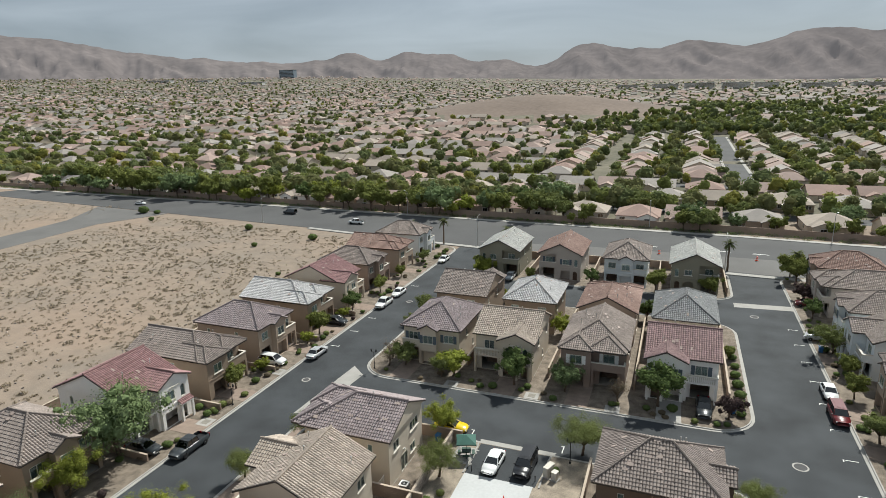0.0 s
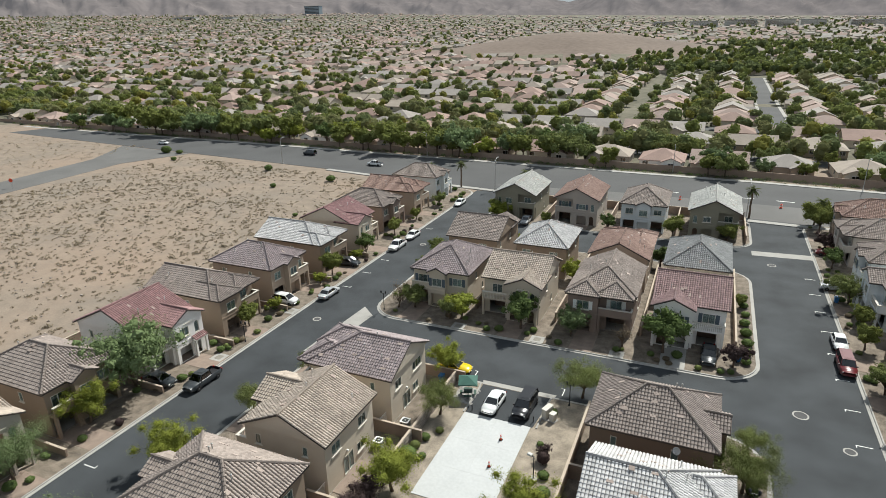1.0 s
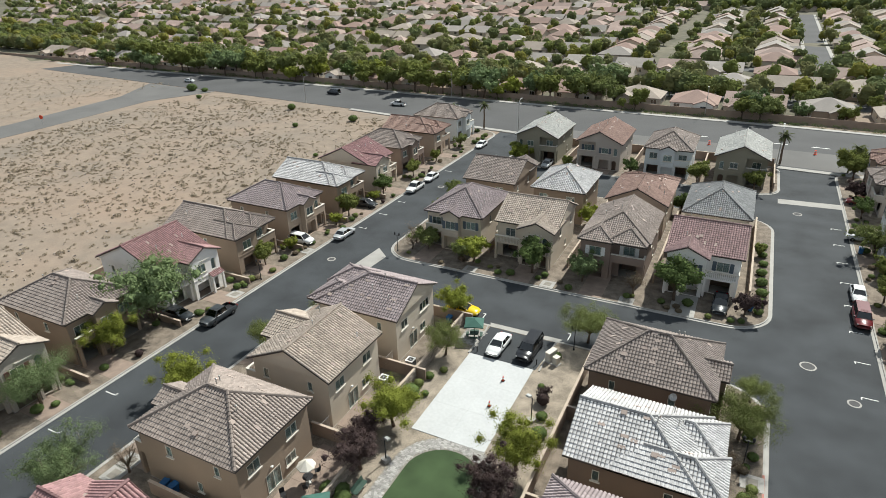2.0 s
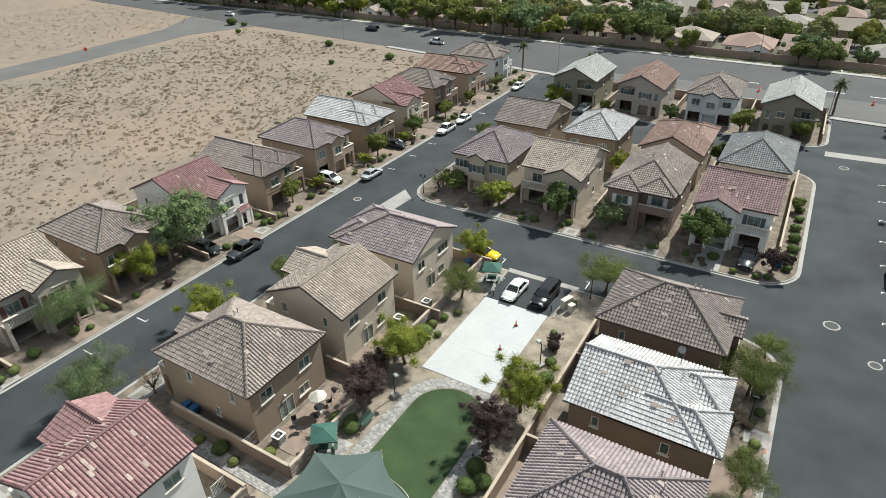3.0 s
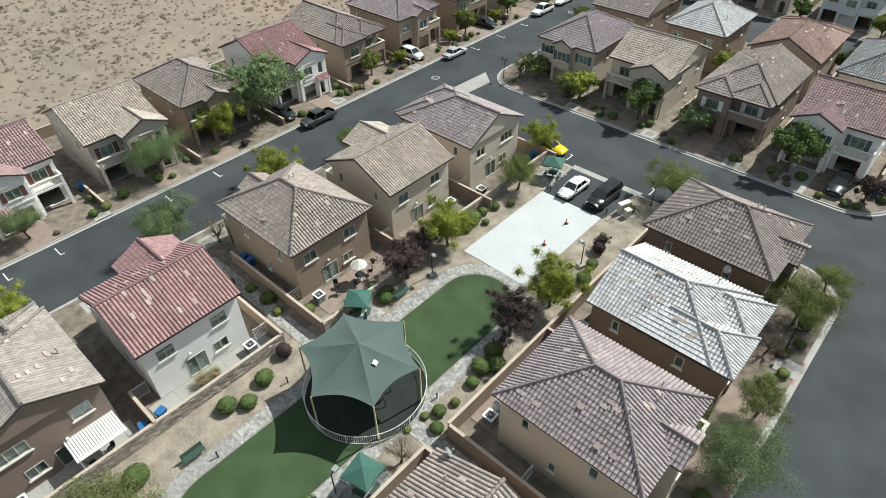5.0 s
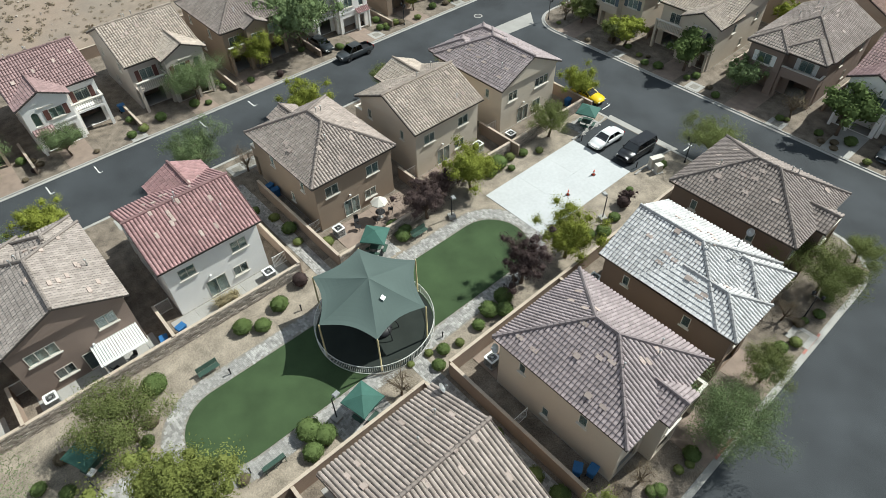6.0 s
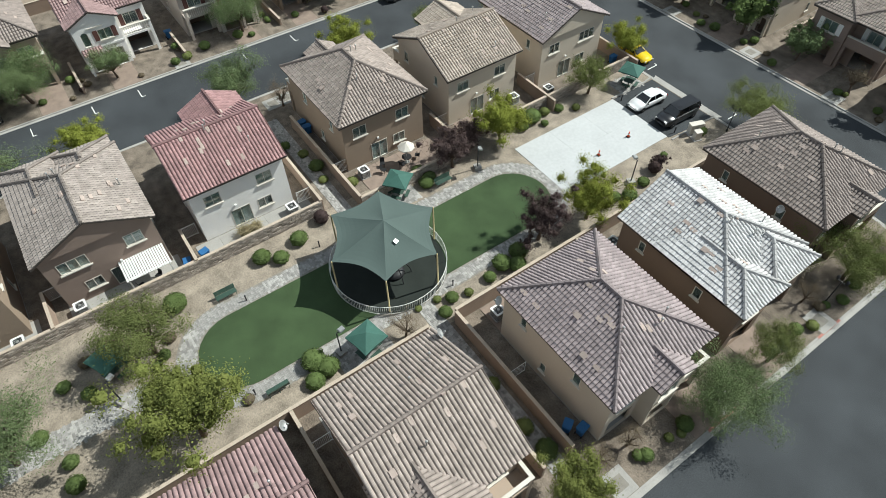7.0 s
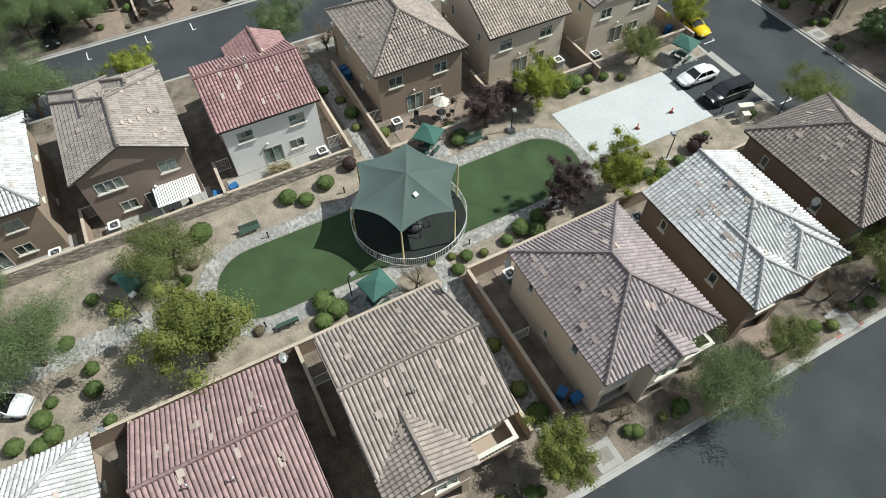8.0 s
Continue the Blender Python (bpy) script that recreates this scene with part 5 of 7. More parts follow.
def pergola(x0, x1, y0, y1, h):
    top = thing("patio_cover", pose((x0 + x1) / 2, (y0 + y1) / 2, PAD), "white slatted patio cover on two posts", "patio cover")
    w, d = (x1 - x0) / 2, (y1 - y0) / 2
    s = Geo()
    s.box(-w - 0.1, w + 0.15, -0.075, 0.075, 0, 0.05)
    s = s.mesh("slat", WHITE)
    n = int(2 * d / 0.19)
    for i in range(n + 1):
        part("slat", s, None, top, m=pose(0, -d + 2 * d * i / n, h, 0, 2))
    for x in (-w + 0.05, w - 0.1):
        g = Geo()
        g.box(x - 0.06, x + 0.06, -d - 0.1, d + 0.1, h - 0.2, h - 0.04)
        part("beam", g, WHITE, top)
    for y in (-d + 0.1, d - 0.1):
        g = Geo()
        g.box(w - 0.16, w - 0.04, y - 0.06, y + 0.06, 0, h - 0.2)
        part("post", g, WHITE, top)


pergola(-26.3, -23.6, 5.2, 8.8, 2.45)


def dish(x, y, z, turn):
    top = thing("satellite_dish", pose(x, y, z, 0, 0, turn), "grey satellite dish on a roof edge", "satellite dish", "satellite dishes")
    g = Geo()
    g.tube([(0, 0, -0.35), (0, 0, 0.15), (0.12, 0, 0.25)], [0.025] * 3, 6)
    part("mast", g, METAL, top)
    g = Geo()
    g.lathe([(0.02, -0.02), (0.16, 0.0), (0.30, 0.05), (0.36, 0.09), (0.37, 0.10), (0.30, 0.065), (0.16, 0.02), (0.02, 0.0)], 18)
    bowl = part("bowl", g, METAL, top, m=pose(0.15, 0, 0.28, 0, 55, 0), smooth=True)
    g = Geo()
    g.tube([(0.3, 0, 0.08), (0.02, 0, 0.42)], [0.014, 0.014], 5)
    g.box(-0.05, 0.07, -0.05, 0.05, 0.38, 0.5)
    part("arm", g, METAL, bowl)


for x, y, z, a in ((-37.2, -0.6, 6.3, 200), (-35.0, -2.3, 6.2, 160), (4.0, 52.2, 5.4, 250), (-2.4, 27.5, 5.5, 250), (-3.2, -1.6, 6.2, 120), (-2.7, 9.9, 6.2, 60), (-2.2, 21.6, 6.7, 60)):
    dish(x, y, z, a)


# ---------------------------------------------------------------- plants
def leaf_cards(g, pts, size, rng, droop=0.0, ways=None):
    """Small leaf blades, one at each point, every one turned its own way; ways: the side that each one mostly faces."""
    for i, p in enumerate(pts):
        a = Vector((rng.gauss(0, 1), rng.gauss(0, 1), rng.gauss(0, 0.7) - droop)).normalized()
        if ways is None:
            b = a.cross(Vector((rng.gauss(0, 1), rng.gauss(0, 1), rng.gauss(0, 1)))).normalized()
        else:
            b = (ways[i] + Vector((rng.gauss(0, 0.42), rng.gauss(0, 0.42), rng.gauss(0, 0.42)))).cross(a).normalized()
            a = (a + b.cross(ways[i]).normalized() * 0.8).normalized()
        s = size * rng.uniform(0.6, 1.35)
        a, b = a * s, b * s * 0.5
        k = len(g.v)
        g.v.extend((tuple(p - a), tuple(p + b), tuple(p + a), tuple(p - b)))
        g.f.append((k, k + 1, k + 2, k + 3))


def tree_meshes(seed, h, r, leaf, n_leaf, size, trunk_h, droop=0.0, n_limb=11, core=1.0):
    """Trunk with limbs, and a crown of leaf clumps round the limb ends."""
    rng = random.Random(seed)
    g = Geo()
    lean = Vector((rng.uniform(-0.25, 0.25), rng.uniform(-0.25, 0.25), 0))
    fork = Vector((0, 0, trunk_h)) + lean
    g.tube([(0, 0, -0.15), tuple(Vector((0, 0, trunk_h * 0.5)) + lean * 0.6), tuple(fork)], [0.055 * h ** 0.6 + 0.05, 0.045 * h ** 0.6 + 0.03, 0.04 * h ** 0.6 + 0.02], 7)
    tips = []
    for i in range(n_limb):
        w = 2 * math.pi * (i + rng.uniform(-0.35, 0.35)) / n_limb
        q = rng.uniform(0.35, 0.85 if droop else 0.68) * r
        end = Vector((q * math.cos(w), q * math.sin(w), trunk_h + (h - trunk_h) * rng.uniform(0.4, 0.85)))
        mid = fork.lerp(end, 0.5) + Vector((rng.uniform(-0.2, 0.2), rng.uniform(-0.2, 0.2), 0.15 * h * 0.3))
        g.tube([tuple(fork), tuple(mid), tuple(end)], [0.06 + 0.01 * h * 0.5, 0.045, 0.018], 5)
        tips += [end, mid.lerp(end, 0.5)]
        for j in range(3):
            e2 = end + Vector((rng.gauss(0, 1), rng.gauss(0, 1), rng.gauss(0, 0.6))) * (0.28 * r)
            g.tube([tuple(mid.lerp(end, rng.uniform(0.3, 0.9))), tuple(e2)], [0.028, 0.01], 4)
            tips.append(e2)
    tips.append(Vector((0, 0, h * 0.8)))
    tips.append(Vector((0, 0, h * 0.7)))
    for _ in range(0 if leaf == "dry" else 12):
        d = Vector((rng.gauss(0, 1), rng.gauss(0, 1), rng.gauss(0, 1))).normalized() * rng.uniform(0.2, 0.6)
        tips.append(Vector((d.x * r, d.y * r, trunk_h + (h - trunk_h) * (0.5 + 0.55 * d.z))))
    trunk = g.mesh("trunk", BARK, True)
    g = Geo()
    cz, rz = trunk_h + (h - trunk_h) * 0.5, (h - trunk_h) * 0.55
    # leaf masses round the twig ends, lumpy and uneven, then the single leaves that coat them
    lobes = []
    for c in tips:
        lr = r * (rng.uniform(0.20, 0.34) if droop else rng.uniform(0.24, 0.38))
        if c.z - lr < trunk_h * 0.6:
            c = Vector((c.x, c.y, trunk_h * 0.6 + lr))
        lobes.append((c, lr))
        if leaf == "dry" or not core:
            continue
        k, sides, stacks = len(g.v), 7, 5
        for a in range(stacks):
            th = math.pi * (a + 0.35) / (stacks - 0.3)
            for b in range(sides):
                ph = 2 * math.pi * (b + 0.5 * (a % 2)) / sides
                u = lr * core * rng.uniform(0.45, 0.82)
                g.v.append((c.x + u * math.sin(th) * math.cos(ph), c.y + u * math.sin(th) * math.sin(ph), c.z + u * 0.85 * math.cos(th)))
        for a in range(stacks - 1):
            for b in range(sides):
                t = (b + 1) % sides
                g.f.append((k + a * sides + b, k + (a + 1) * sides + b, k + (a + 1) * sides + t, k + a * sides + t))
        g.f.append(tuple(k + b for b in range(sides)))
    pts, ways = [], []
    feather = 0.36 if droop else 0.24
    for _ in range(int(n_leaf * 3.0)):
        c, lr = rng.choice(lobes)
        d = Vector((rng.gauss(0, 1), rng.gauss(0, 1), rng.gauss(0, 0.9))).normalized()
        p = c + d * lr * (0.72 - 0.3 * (core < 0.8) + abs(rng.gauss(0, feather + 0.08 * (core < 0.8))))
        if p.z < trunk_h * 0.6:
            continue
        pts.append(p)
        ways.append(d * 0.9 + Vector((p.x / r, p.y / r, (p.z - cz) / rz)) * 0.5 + Vector((0, 0, 0.3)))
    leaf_cards(g, pts, size * 0.62, rng, droop, ways)
    crown = g.mesh("crown", LEAF[leaf])
    return trunk, crown


TREE_SPEC = {
    "ash": [dict(a=(11, 5.6, 2.9, "green", 5600, 0.15, 1.3)), dict(a=(12, 4.6, 2.2, "green", 3800, 0.145, 1.2))],
    "golden": [dict(a=(21, 3.8, 2.15, "yellow", 4600, 0.135, 0.8)), dict(a=(22, 3.3, 1.75, "yellow", 3400, 0.13, 0.75))],
    "mesquite": [dict(a=(31, 5.4, 3.4, "sage", 8200, 0.115, 1.3), droop=0.9), dict(a=(32, 4.5, 2.6, "sage", 5600, 0.11, 1.2), droop=0.9)],
    "willow": [dict(a=(41, 5.2, 3.1, "olive", 7600, 0.12, 1.3), droop=0.8), dict(a=(42, 4.6, 2.5, "olive", 5200, 0.115, 1.2), droop=0.8)],
    "plum": [dict(a=(51, 3.6, 1.9, "plum", 2800, 0.12, 0.9)), dict(a=(52, 3.0, 1.5, "plum", 2000, 0.12, 0.8))],
    "dark": [dict(a=(61, 4.2, 1.9, "dark", 3400, 0.14, 1.0)), dict(a=(62, 3.6, 1.6, "green", 2600, 0.135, 0.9))],
    "bare": [dict(a=(71, 3.6, 1.8, "dry", 900, 0.09, 0.9)), dict(a=(72, 3.2, 1.6, "dry", 750, 0.09, 0.9))],
}
TREES = {}


def tree_level(kind, which, far):
    """Meshes of one kind of tree; the farther it stands, the fewer and larger its leaf sprays."""
    key = (kind, which, far)
    if key not in TREES:
        spec = TREE_SPEC[kind][which]
        seed, h, r, leaf, n, size, th = spec["a"]
        share, grow = ((1.45, 0.68), (0.28, 1.6), (0.075, 2.7))[far]
        TREES[key] = tree_meshes(seed, h, r, leaf, int(n * share), size * grow * (1.12 if spec.get("droop") and not far else 1), th, droop=spec.get("droop", 0.0), core=((0.0 if spec.get("droop") else 0.55), 0.8 if spec.get("droop") else 1.0, 1.0)[far])
    return TREES[key]


TREE_LABEL = {
    "ash": "leafy green shade tree with a broad crown", "golden": "small yellow-green tree with a dense crown",
    "mesquite": "feathery sage green mesquite with wide crown", "willow": "olive green desert willow with drooping foliage",
    "plum": "small dark purple-leaved plum tree", "dark": "compact dark green yard tree", "bare": "sparse grey-brown half-bare small tree",
}


def plant_tree(kind, x, y, scale=1.0, which=0):
    rng = random.Random(int(x * 31 + y * 17))
    top = thing("tree", pose(x, y, PAD, 0, 0, rng.uniform(0, 360)) @ Matrix.Diagonal((scale, scale, scale * rng.uniform(0.94, 1.06), 1)), TREE_LABEL[kind], "tree", "trees of the estate")
    trunk, crown = tree_level(kind, which, 2 if y > 150 else (1 if math.hypot(x + 13, y - 20) > 52 else 0))
    part("trunk", trunk, None, top)
    tagged(part("crown", crown, None, top), kind="")


for kind, x, y, s, w in (
    # park
    ("ash", -8.6, 5.2, 1.36, 0), ("willow", -17.4, 4.5, 1.32, 1), ("golden", -21.2, 43.0, 1.3, 0), ("golden", -7.9, 42.6, 1.3, 0),
    ("willow", -21.9, 56.2, 0.95, 1), ("plum", -8.6, 37.2, 1.3, 0), ("plum", -21.0, 36.6, 1.2, 0), ("plum", -22.2, 39.6, 1.2, 1), ("bare", -7.0, 21.7, 0.8, 0),
    ("mesquite", -14.2, -6.4, 1.2, 0), ("mesquite", -20.6, -9.2, 0.9, 1), ("golden", -24.6, 65.0, 1.05, 0), ("plum", -8.7, 53.1, 0.55, 1),
    # street side of the park houses
    ("willow", -7.2, 66.0, 0.95, 0), ("mesquite", -43.4, 22.8, 1.2, 1), ("golden", -44.2, 7.2, 1.3, 1), ("golden", -44.4, 37.6, 1.25, 0), ("willow", -42.8, 48.5, 0.8, 1),
    ("mesquite", -44.3, -3.2, 1.25, 0), ("bare", -40.5, 27.0, 0.9, 0), ("willow", -41.0, 58.5, 0.75, 1), ("ash", -42.6, -8.0, 0.8, 1),
    # along the eastern street
    ("mesquite", 12.0, 37.0, 1.0, 0), ("willow", 11.4, 43.4, 0.82, 1), ("willow", 10.2, 55.6, 1.0, 0), ("ash", 10.4, 23.6, 1.1, 1), ("bare", 9.6, 26.8, 0.8, 1), ("bare", 9.8, 29.6, 0.75, 1), ("bare", 9.6, 50.6, 0.7, 0),
    ("ash", 10.6, 10.0, 0.8, 1), ("willow", 11.0, 62.0, 0.7, 1),
    # desert row front gardens
    ("mesquite", -60.4, 47.2, 1.58, 0), ("golden", -59.4, 39.6, 1.3, 0), ("mesquite", -57.8, 29.6, 1.05, 0), ("ash", -58.4, 66.2, 0.8, 1), ("mesquite", -57.2, 13.4, 0.85, 1),
    ("mesquite", -58.0, 4.0, 1.2, 0), ("mesquite", -58.8, -2.4, 1.2, 0), ("willow", 25.4, 39.6, 0.85, 1), ("ash", -58.0, 88.6, 0.9, 1), ("golden", -58.2, 72.4, 0.6, 1), ("dark", -58.0, 101.0, 0.95, 0),
    ("ash", -58.0, 113.5, 0.75, 1), ("dark", -58.4, 125.0, 0.8, 1), ("willow", -58.0, 138.0, 0.7, 1), ("golden", -57.6, 84.0, 0.6, 1), ("ash", -60.0, -6.0, 0.9, 0), ("golden", -57.6, 97.0, 0.6, 1),
    # inner block
    ("bare", -40.6, 83.2, 0.95, 0), ("willow", -37.6, 81.6, 0.85, 1), ("golden", -29.0, 80.4, 1.2, 1), ("willow", -30.6, 79.8, 0.8, 1), ("dark", -19.4, 80.6, 1.3, 0), ("mesquite", -12.0, 81.0, 0.85, 1), ("bare", -4.4, 80.0, 1.05, 1), ("bare", -40.0, 80.6, 1.0, 1),
    ("dark", 0.8, 80.8, 1.4, 0), ("plum", 9.6, 80.2, 1.05, 1), ("golden", -16.0, 101.5, 0.9, 0), ("willow", -44.0, 98.0, 0.45, 1), ("willow", -42.4, 103.0, 0.9, 1), ("dark", 10.8, 100.0, 0.6, 1),
    ("golden", -39.9, 131.8, 1.05, 0), ("ash", -41.5, 134.5, 0.9, 1), ("dark", -15.0, 131.6, 0.9, 0), ("ash", -1.6, 131.6, 1.0, 1), ("ash", 9.0, 131.6, 0.95, 1), ("dark", -28.8, 131.4, 0.8, 1), ("ash", 0.8, 118.4, 0.8, 1),
    ("dark", -2.4, 113.6, 0.9, 0), ("golden", -29.6, 116.0, 0.7, 1),
    # east side
    ("ash", 27.0, 146.5, 1.05, 0), ("ash", 26.6, 152.0, 0.9, 0), ("dark", 26.4, 123.6, 0.9, 0), ("willow", 26.6, 107.5, 0.9, 0), ("dark", 26.2, 91.6, 0.95, 1), ("ash", 26.8, 99.0, 0.7, 1), ("willow", 26.4, 80.0, 0.9, 1), ("plum", 26.4, 134.0, 0.9, 0), ("ash", 26.6, 71.0, 0.9, 1),
):
    plant_tree(kind, x, y, s, w)


def shrub_mesh(seed, leaf, n, r=0.62, h=0.78, size=0.042):
    rng = random.Random(seed)
    g = Geo()
    pts = []
    for _ in range(int(n * 1.15)):
        d = Vector((rng.gauss(0, 1), rng.gauss(0, 1), rng.gauss(0, 1))).normalized()
        d *= rng.uniform(0.84, 1.0) * (1 + 0.14 * noise.noise(d * 2.2 + Vector((seed, 0, 0))))
        pts.append(Vector((d.x * r, d.y * r, h * 0.5 + d.z * h * 0.5)))
    leaf_cards(g, pts, size * 1.25, rng, 0.0, [Vector((p.x / r, p.y / r, 2 * p.z / h - 0.9)) for p in pts])
    core = Geo()
    core.lathe([(r * 0.4, 0.02), (r * 0.82, h * 0.25), (r * 0.9, h * 0.5), (r * 0.72, h * 0.78), (r * 0.3, h * 0.94), (0.01, h * 0.97)], 12)
    k = len(g.v)
    g.v.extend(core.v)
    g.f.extend(tuple(i + k for i in f) for f in core.f)
    g.tube([(0, 0, -0.1), (0, 0, h * 0.4)], [0.05, 0.03], 5)
    return g.mesh("foliage", LEAF[leaf])


def grass_mesh(seed):
    """Clump of long dry grass blades leaning outwards."""
    rng = random.Random(seed)
    g = Geo()
    for _ in range(420):
        w, lean, L = rng.uniform(0, 2 * math.pi), abs(rng.gauss(0, 0.5)), rng.uniform(0.5, 0.95)
        o = Vector((rng.gauss(0, 0.09), rng.gauss(0, 0.09), 0))
        d = Vector((math.cos(w), math.sin(w), 0))
        side = Vector((-d.y, d.x, 0)) * 0.016
        mid, tip = o + d * lean * 0.3 * L + Vector((0, 0, 0.6 * L)), o + d * lean * L + Vector((0, 0, 0.78 * L - 0.2 * lean * L))
        g.poly([o - side, o + side, mid + side, mid - side])
        g.poly([mid - side, mid + side, tip])
    return g.mesh("foliage", LEAF["straw"])


SHRUBS = {"green": [shrub_mesh(3, "dark", 800), shrub_mesh(4, "dark", 700, 0.55, 0.7)], "dark": [shrub_mesh(5, "dark", 900), shrub_mesh(6, "dark", 700, 0.5, 0.6)],
          "olive": [shrub_mesh(7, "olive", 700, 0.55, 0.75), shrub_mesh(8, "olive", 600, 0.5, 0.55)], "plum": [shrub_mesh(9, "plum", 700, 0.5, 0.9)], "dry": [shrub_mesh(10, "dry", 350, 0.5, 0.5)], "straw": [grass_mesh(15)]}
SHRUB_LABEL = {"straw": "clump of straw-coloured ornamental grass", "green": "clipped round green shrub in gravel", "dark": "low dark green shrub in gravel", "olive": "loose olive green shrub in gravel", "plum": "dark purple-leaved shrub in gravel", "dry": "dry brown scrubby shrub in gravel"}


def shrub(kind, x, y, s=1.0, base=PAD):
    rng = random.Random(int(x * 37 + y * 11))
    top = thing("shrub", pose(x, y, base, 0, 0, rng.uniform(0, 360)) @ Matrix.Diagonal((s, s, s * rng.uniform(0.85, 1.1), 1)), SHRUB_LABEL[kind], "shrub", "garden shrubs")
    part("foliage", rng.choice(SHRUBS[kind]), None, top)


for kind, x, y, s in (
    ("green", -21.2, 15.6, 1.45), ("green", -20.2, 17.0, 1.45), ("green", -21.2, 19.3, 1.6), ("plum", -22.3, 22.2, 1.5), ("green", -20.7, 7.5, 1.7), ("green", -9.1, 14.5, 1.7), ("green", -8.0, 15.2, 1.7),
    ("green", -7.5, 13.8, 1.5), ("green", -8.1, 32.6, 1.5), ("dark", -8.3, 34.6, 1.5), ("green", -7.2, 33.6, 1.4), ("green", -7.6, 30.8, 1.0), ("dark", -22.2, 33.1, 1.5), ("dark", -21.0, 33.6, 1.5), ("green", -20.4, 32.9, 1.3), ("green", -22.0, 47.9, 1.8),
    ("dark", -21.5, 46.2, 1.2), ("dark", -9.7, 61.0, 1.1), ("plum", -8.6, 52.6, 1.4), ("dark", -8.0, 50.4, 1.3), ("green", -7.4, 47.8, 1.5), ("green", -8.2, 46.6, 1.2), ("dark", -7.8, 26.9, 1.0), ("dark", -6.9, 25.6, 1.0), ("olive", -8.4, 25.8, 0.8), ("olive", -7.4, 28.4, 0.8),
    ("dark", -16.6, 5.1, 0.9), ("dark", -16.0, 4.3, 0.9), ("dark", -18.4, -2.2, 1.2), ("dark", -16.7, -0.7, 1.0), ("dark", -15.1, -4.6, 1.1), ("green", -12.0, -3.2, 1.0), ("green", -10.1, -3.3, 1.2), ("green", -9.4, -7.0, 1.3), ("green", -7.9, -6.4, 1.4), ("green", -7.5, -7.4, 1.3), ("green", -8.3, -9.0, 1.3),
    ("dark", -10.6, -6.3, 1.0), ("dark", -7.2, -2.7, 1.0), ("dry", -19.6, -0.2, 1.2), ("dry", -18.0, 6.0, 1.2), ("dry", -9.2, 9.0, 1.0), ("olive", -24.9, 27.0, 1.2), ("olive", -27.0, 24.9, 1.1), ("dark", -29.0, 25.2, 1.3), ("olive", -31.6, 25.0, 1.2), ("dark", -33.8, 24.0, 1.1),
    ("straw", -24.9, 15.6, 1.5), ("straw", -24.8, 16.8, 1.35), ("straw", -25.0, 16.2, 1.2), ("olive", -8.6, 24.0, 0.7), ("dark", -20.6, 48.6, 0.9), ("dark", -21.6, 51.5, 1.0), ("olive", -20.6, 53.2, 0.9), ("dark", -9.6, 55.2, 0.8), ("dark", 6.8, 24.6, 1.4), ("olive", 4.6, 24.4, 1.3), ("olive", 0.6, 24.6, 1.2), ("olive", -22.0, 49.8, 1.1),
    ("dark", 4.0, 22.6, 1.0), ("dark", 11.2, 34.0, 1.1), ("dark", 11.0, 47.6, 1.2), ("olive", 11.6, 49.0, 1.0), ("dark", 10.4, 58.4, 1.2), ("olive", 11.2, 32.4, 0.8),
    ("green", 11.3, 84.0, 1.5), ("green", 11.5, 87.0, 1.4), ("dark", 11.4, 90.2, 1.4), ("green", 11.3, 93.6, 1.3), ("dark", 11.5, 97.0, 1.4), ("green", 11.3, 100.2, 1.2), ("dark", 11.4, 103.6, 1.3), ("green", 11.2, 81.6, 1.2),
):
    shrub(kind, x, y, s)
# front garden shrubs along the streets
rng = random.Random(5)
for k in range(86):
    side = k % 4
    if side == 0:
        x, y = -55.4 - rng.uniform(0, 1.8), rng.uniform(0, 150)
    elif side == 1:
        x, y = rng.uniform(-42, 11), 77.8 + rng.uniform(0, 2.6)
    elif side == 2:
        x, y = 11.9 - rng.uniform(0, 1.4), rng.uniform(14, 62)
    else:
        x, y = 25.0 + rng.uniform(0, 2.5), rng.uniform(70, 150)
    shrub(rng.choice(["dark", "olive", "dark", "green", "dry"]), x, y, rng.uniform(0.7, 1.25))


def palm_meshes(h, seed):
    rng = random.Random(seed)
    g = Geo()
    n = 10
    g.tube([(0.05 * math.sin(i), 0, h * i / n) for i in range(n + 1)], [0.24 - 0.08 * i / n + 0.02 * (i % 2) for i in range(n + 1)], 9)
    trunk = g.mesh("trunk", BARK, True)
    g = Geo()
    for i in range(34):
        w = rng.uniform(0, 2 * math.pi)
        up = rng.uniform(-0.5, 1.1)
        L = rng.uniform(1.3, 1.8)
        prev = None
        for s in range(6):
            t = s / 5
            p = Vector((math.cos(w) * L * t, math.sin(w) * L * t, h + up * L * t - 0.9 * t * t))
            if prev is not None:
                d = (p - prev)
                for q in range(5):
                    b = prev.lerp(p, q / 5)
                    side = Vector((-math.sin(w), math.cos(w), -0.25))
                    ln = 0.5 * (1 - 0.6 * t)
                    for sg in (-1, 1):
                        e = b + Vector((side.x * sg, side.y * sg, side.z)) * ln + d * 0.6
                        g.poly([b, b + d * 0.25, e])
            prev = p
    return trunk, g.mesh("fronds", LEAF["palm"])


PALMS = [palm_meshes(6.6, 3), palm_meshes(5.2, 4)]
for i, (x, y) in enumerate(((13.6, 152.6), (27.6, 152.8), (-60.0, 157.8), (-70.0, 158.8), (-40.0, 153.2))):
    top = thing("palm_tree", pose(x, y, PAD, 0, 0, 70 * i), "fan palm with a ragged crown near the gate", "palm tree", "palms by the arterial")
    part("trunk", PALMS[i % 2][0], None, top)
    part("fronds", PALMS[i % 2][1], None, top)


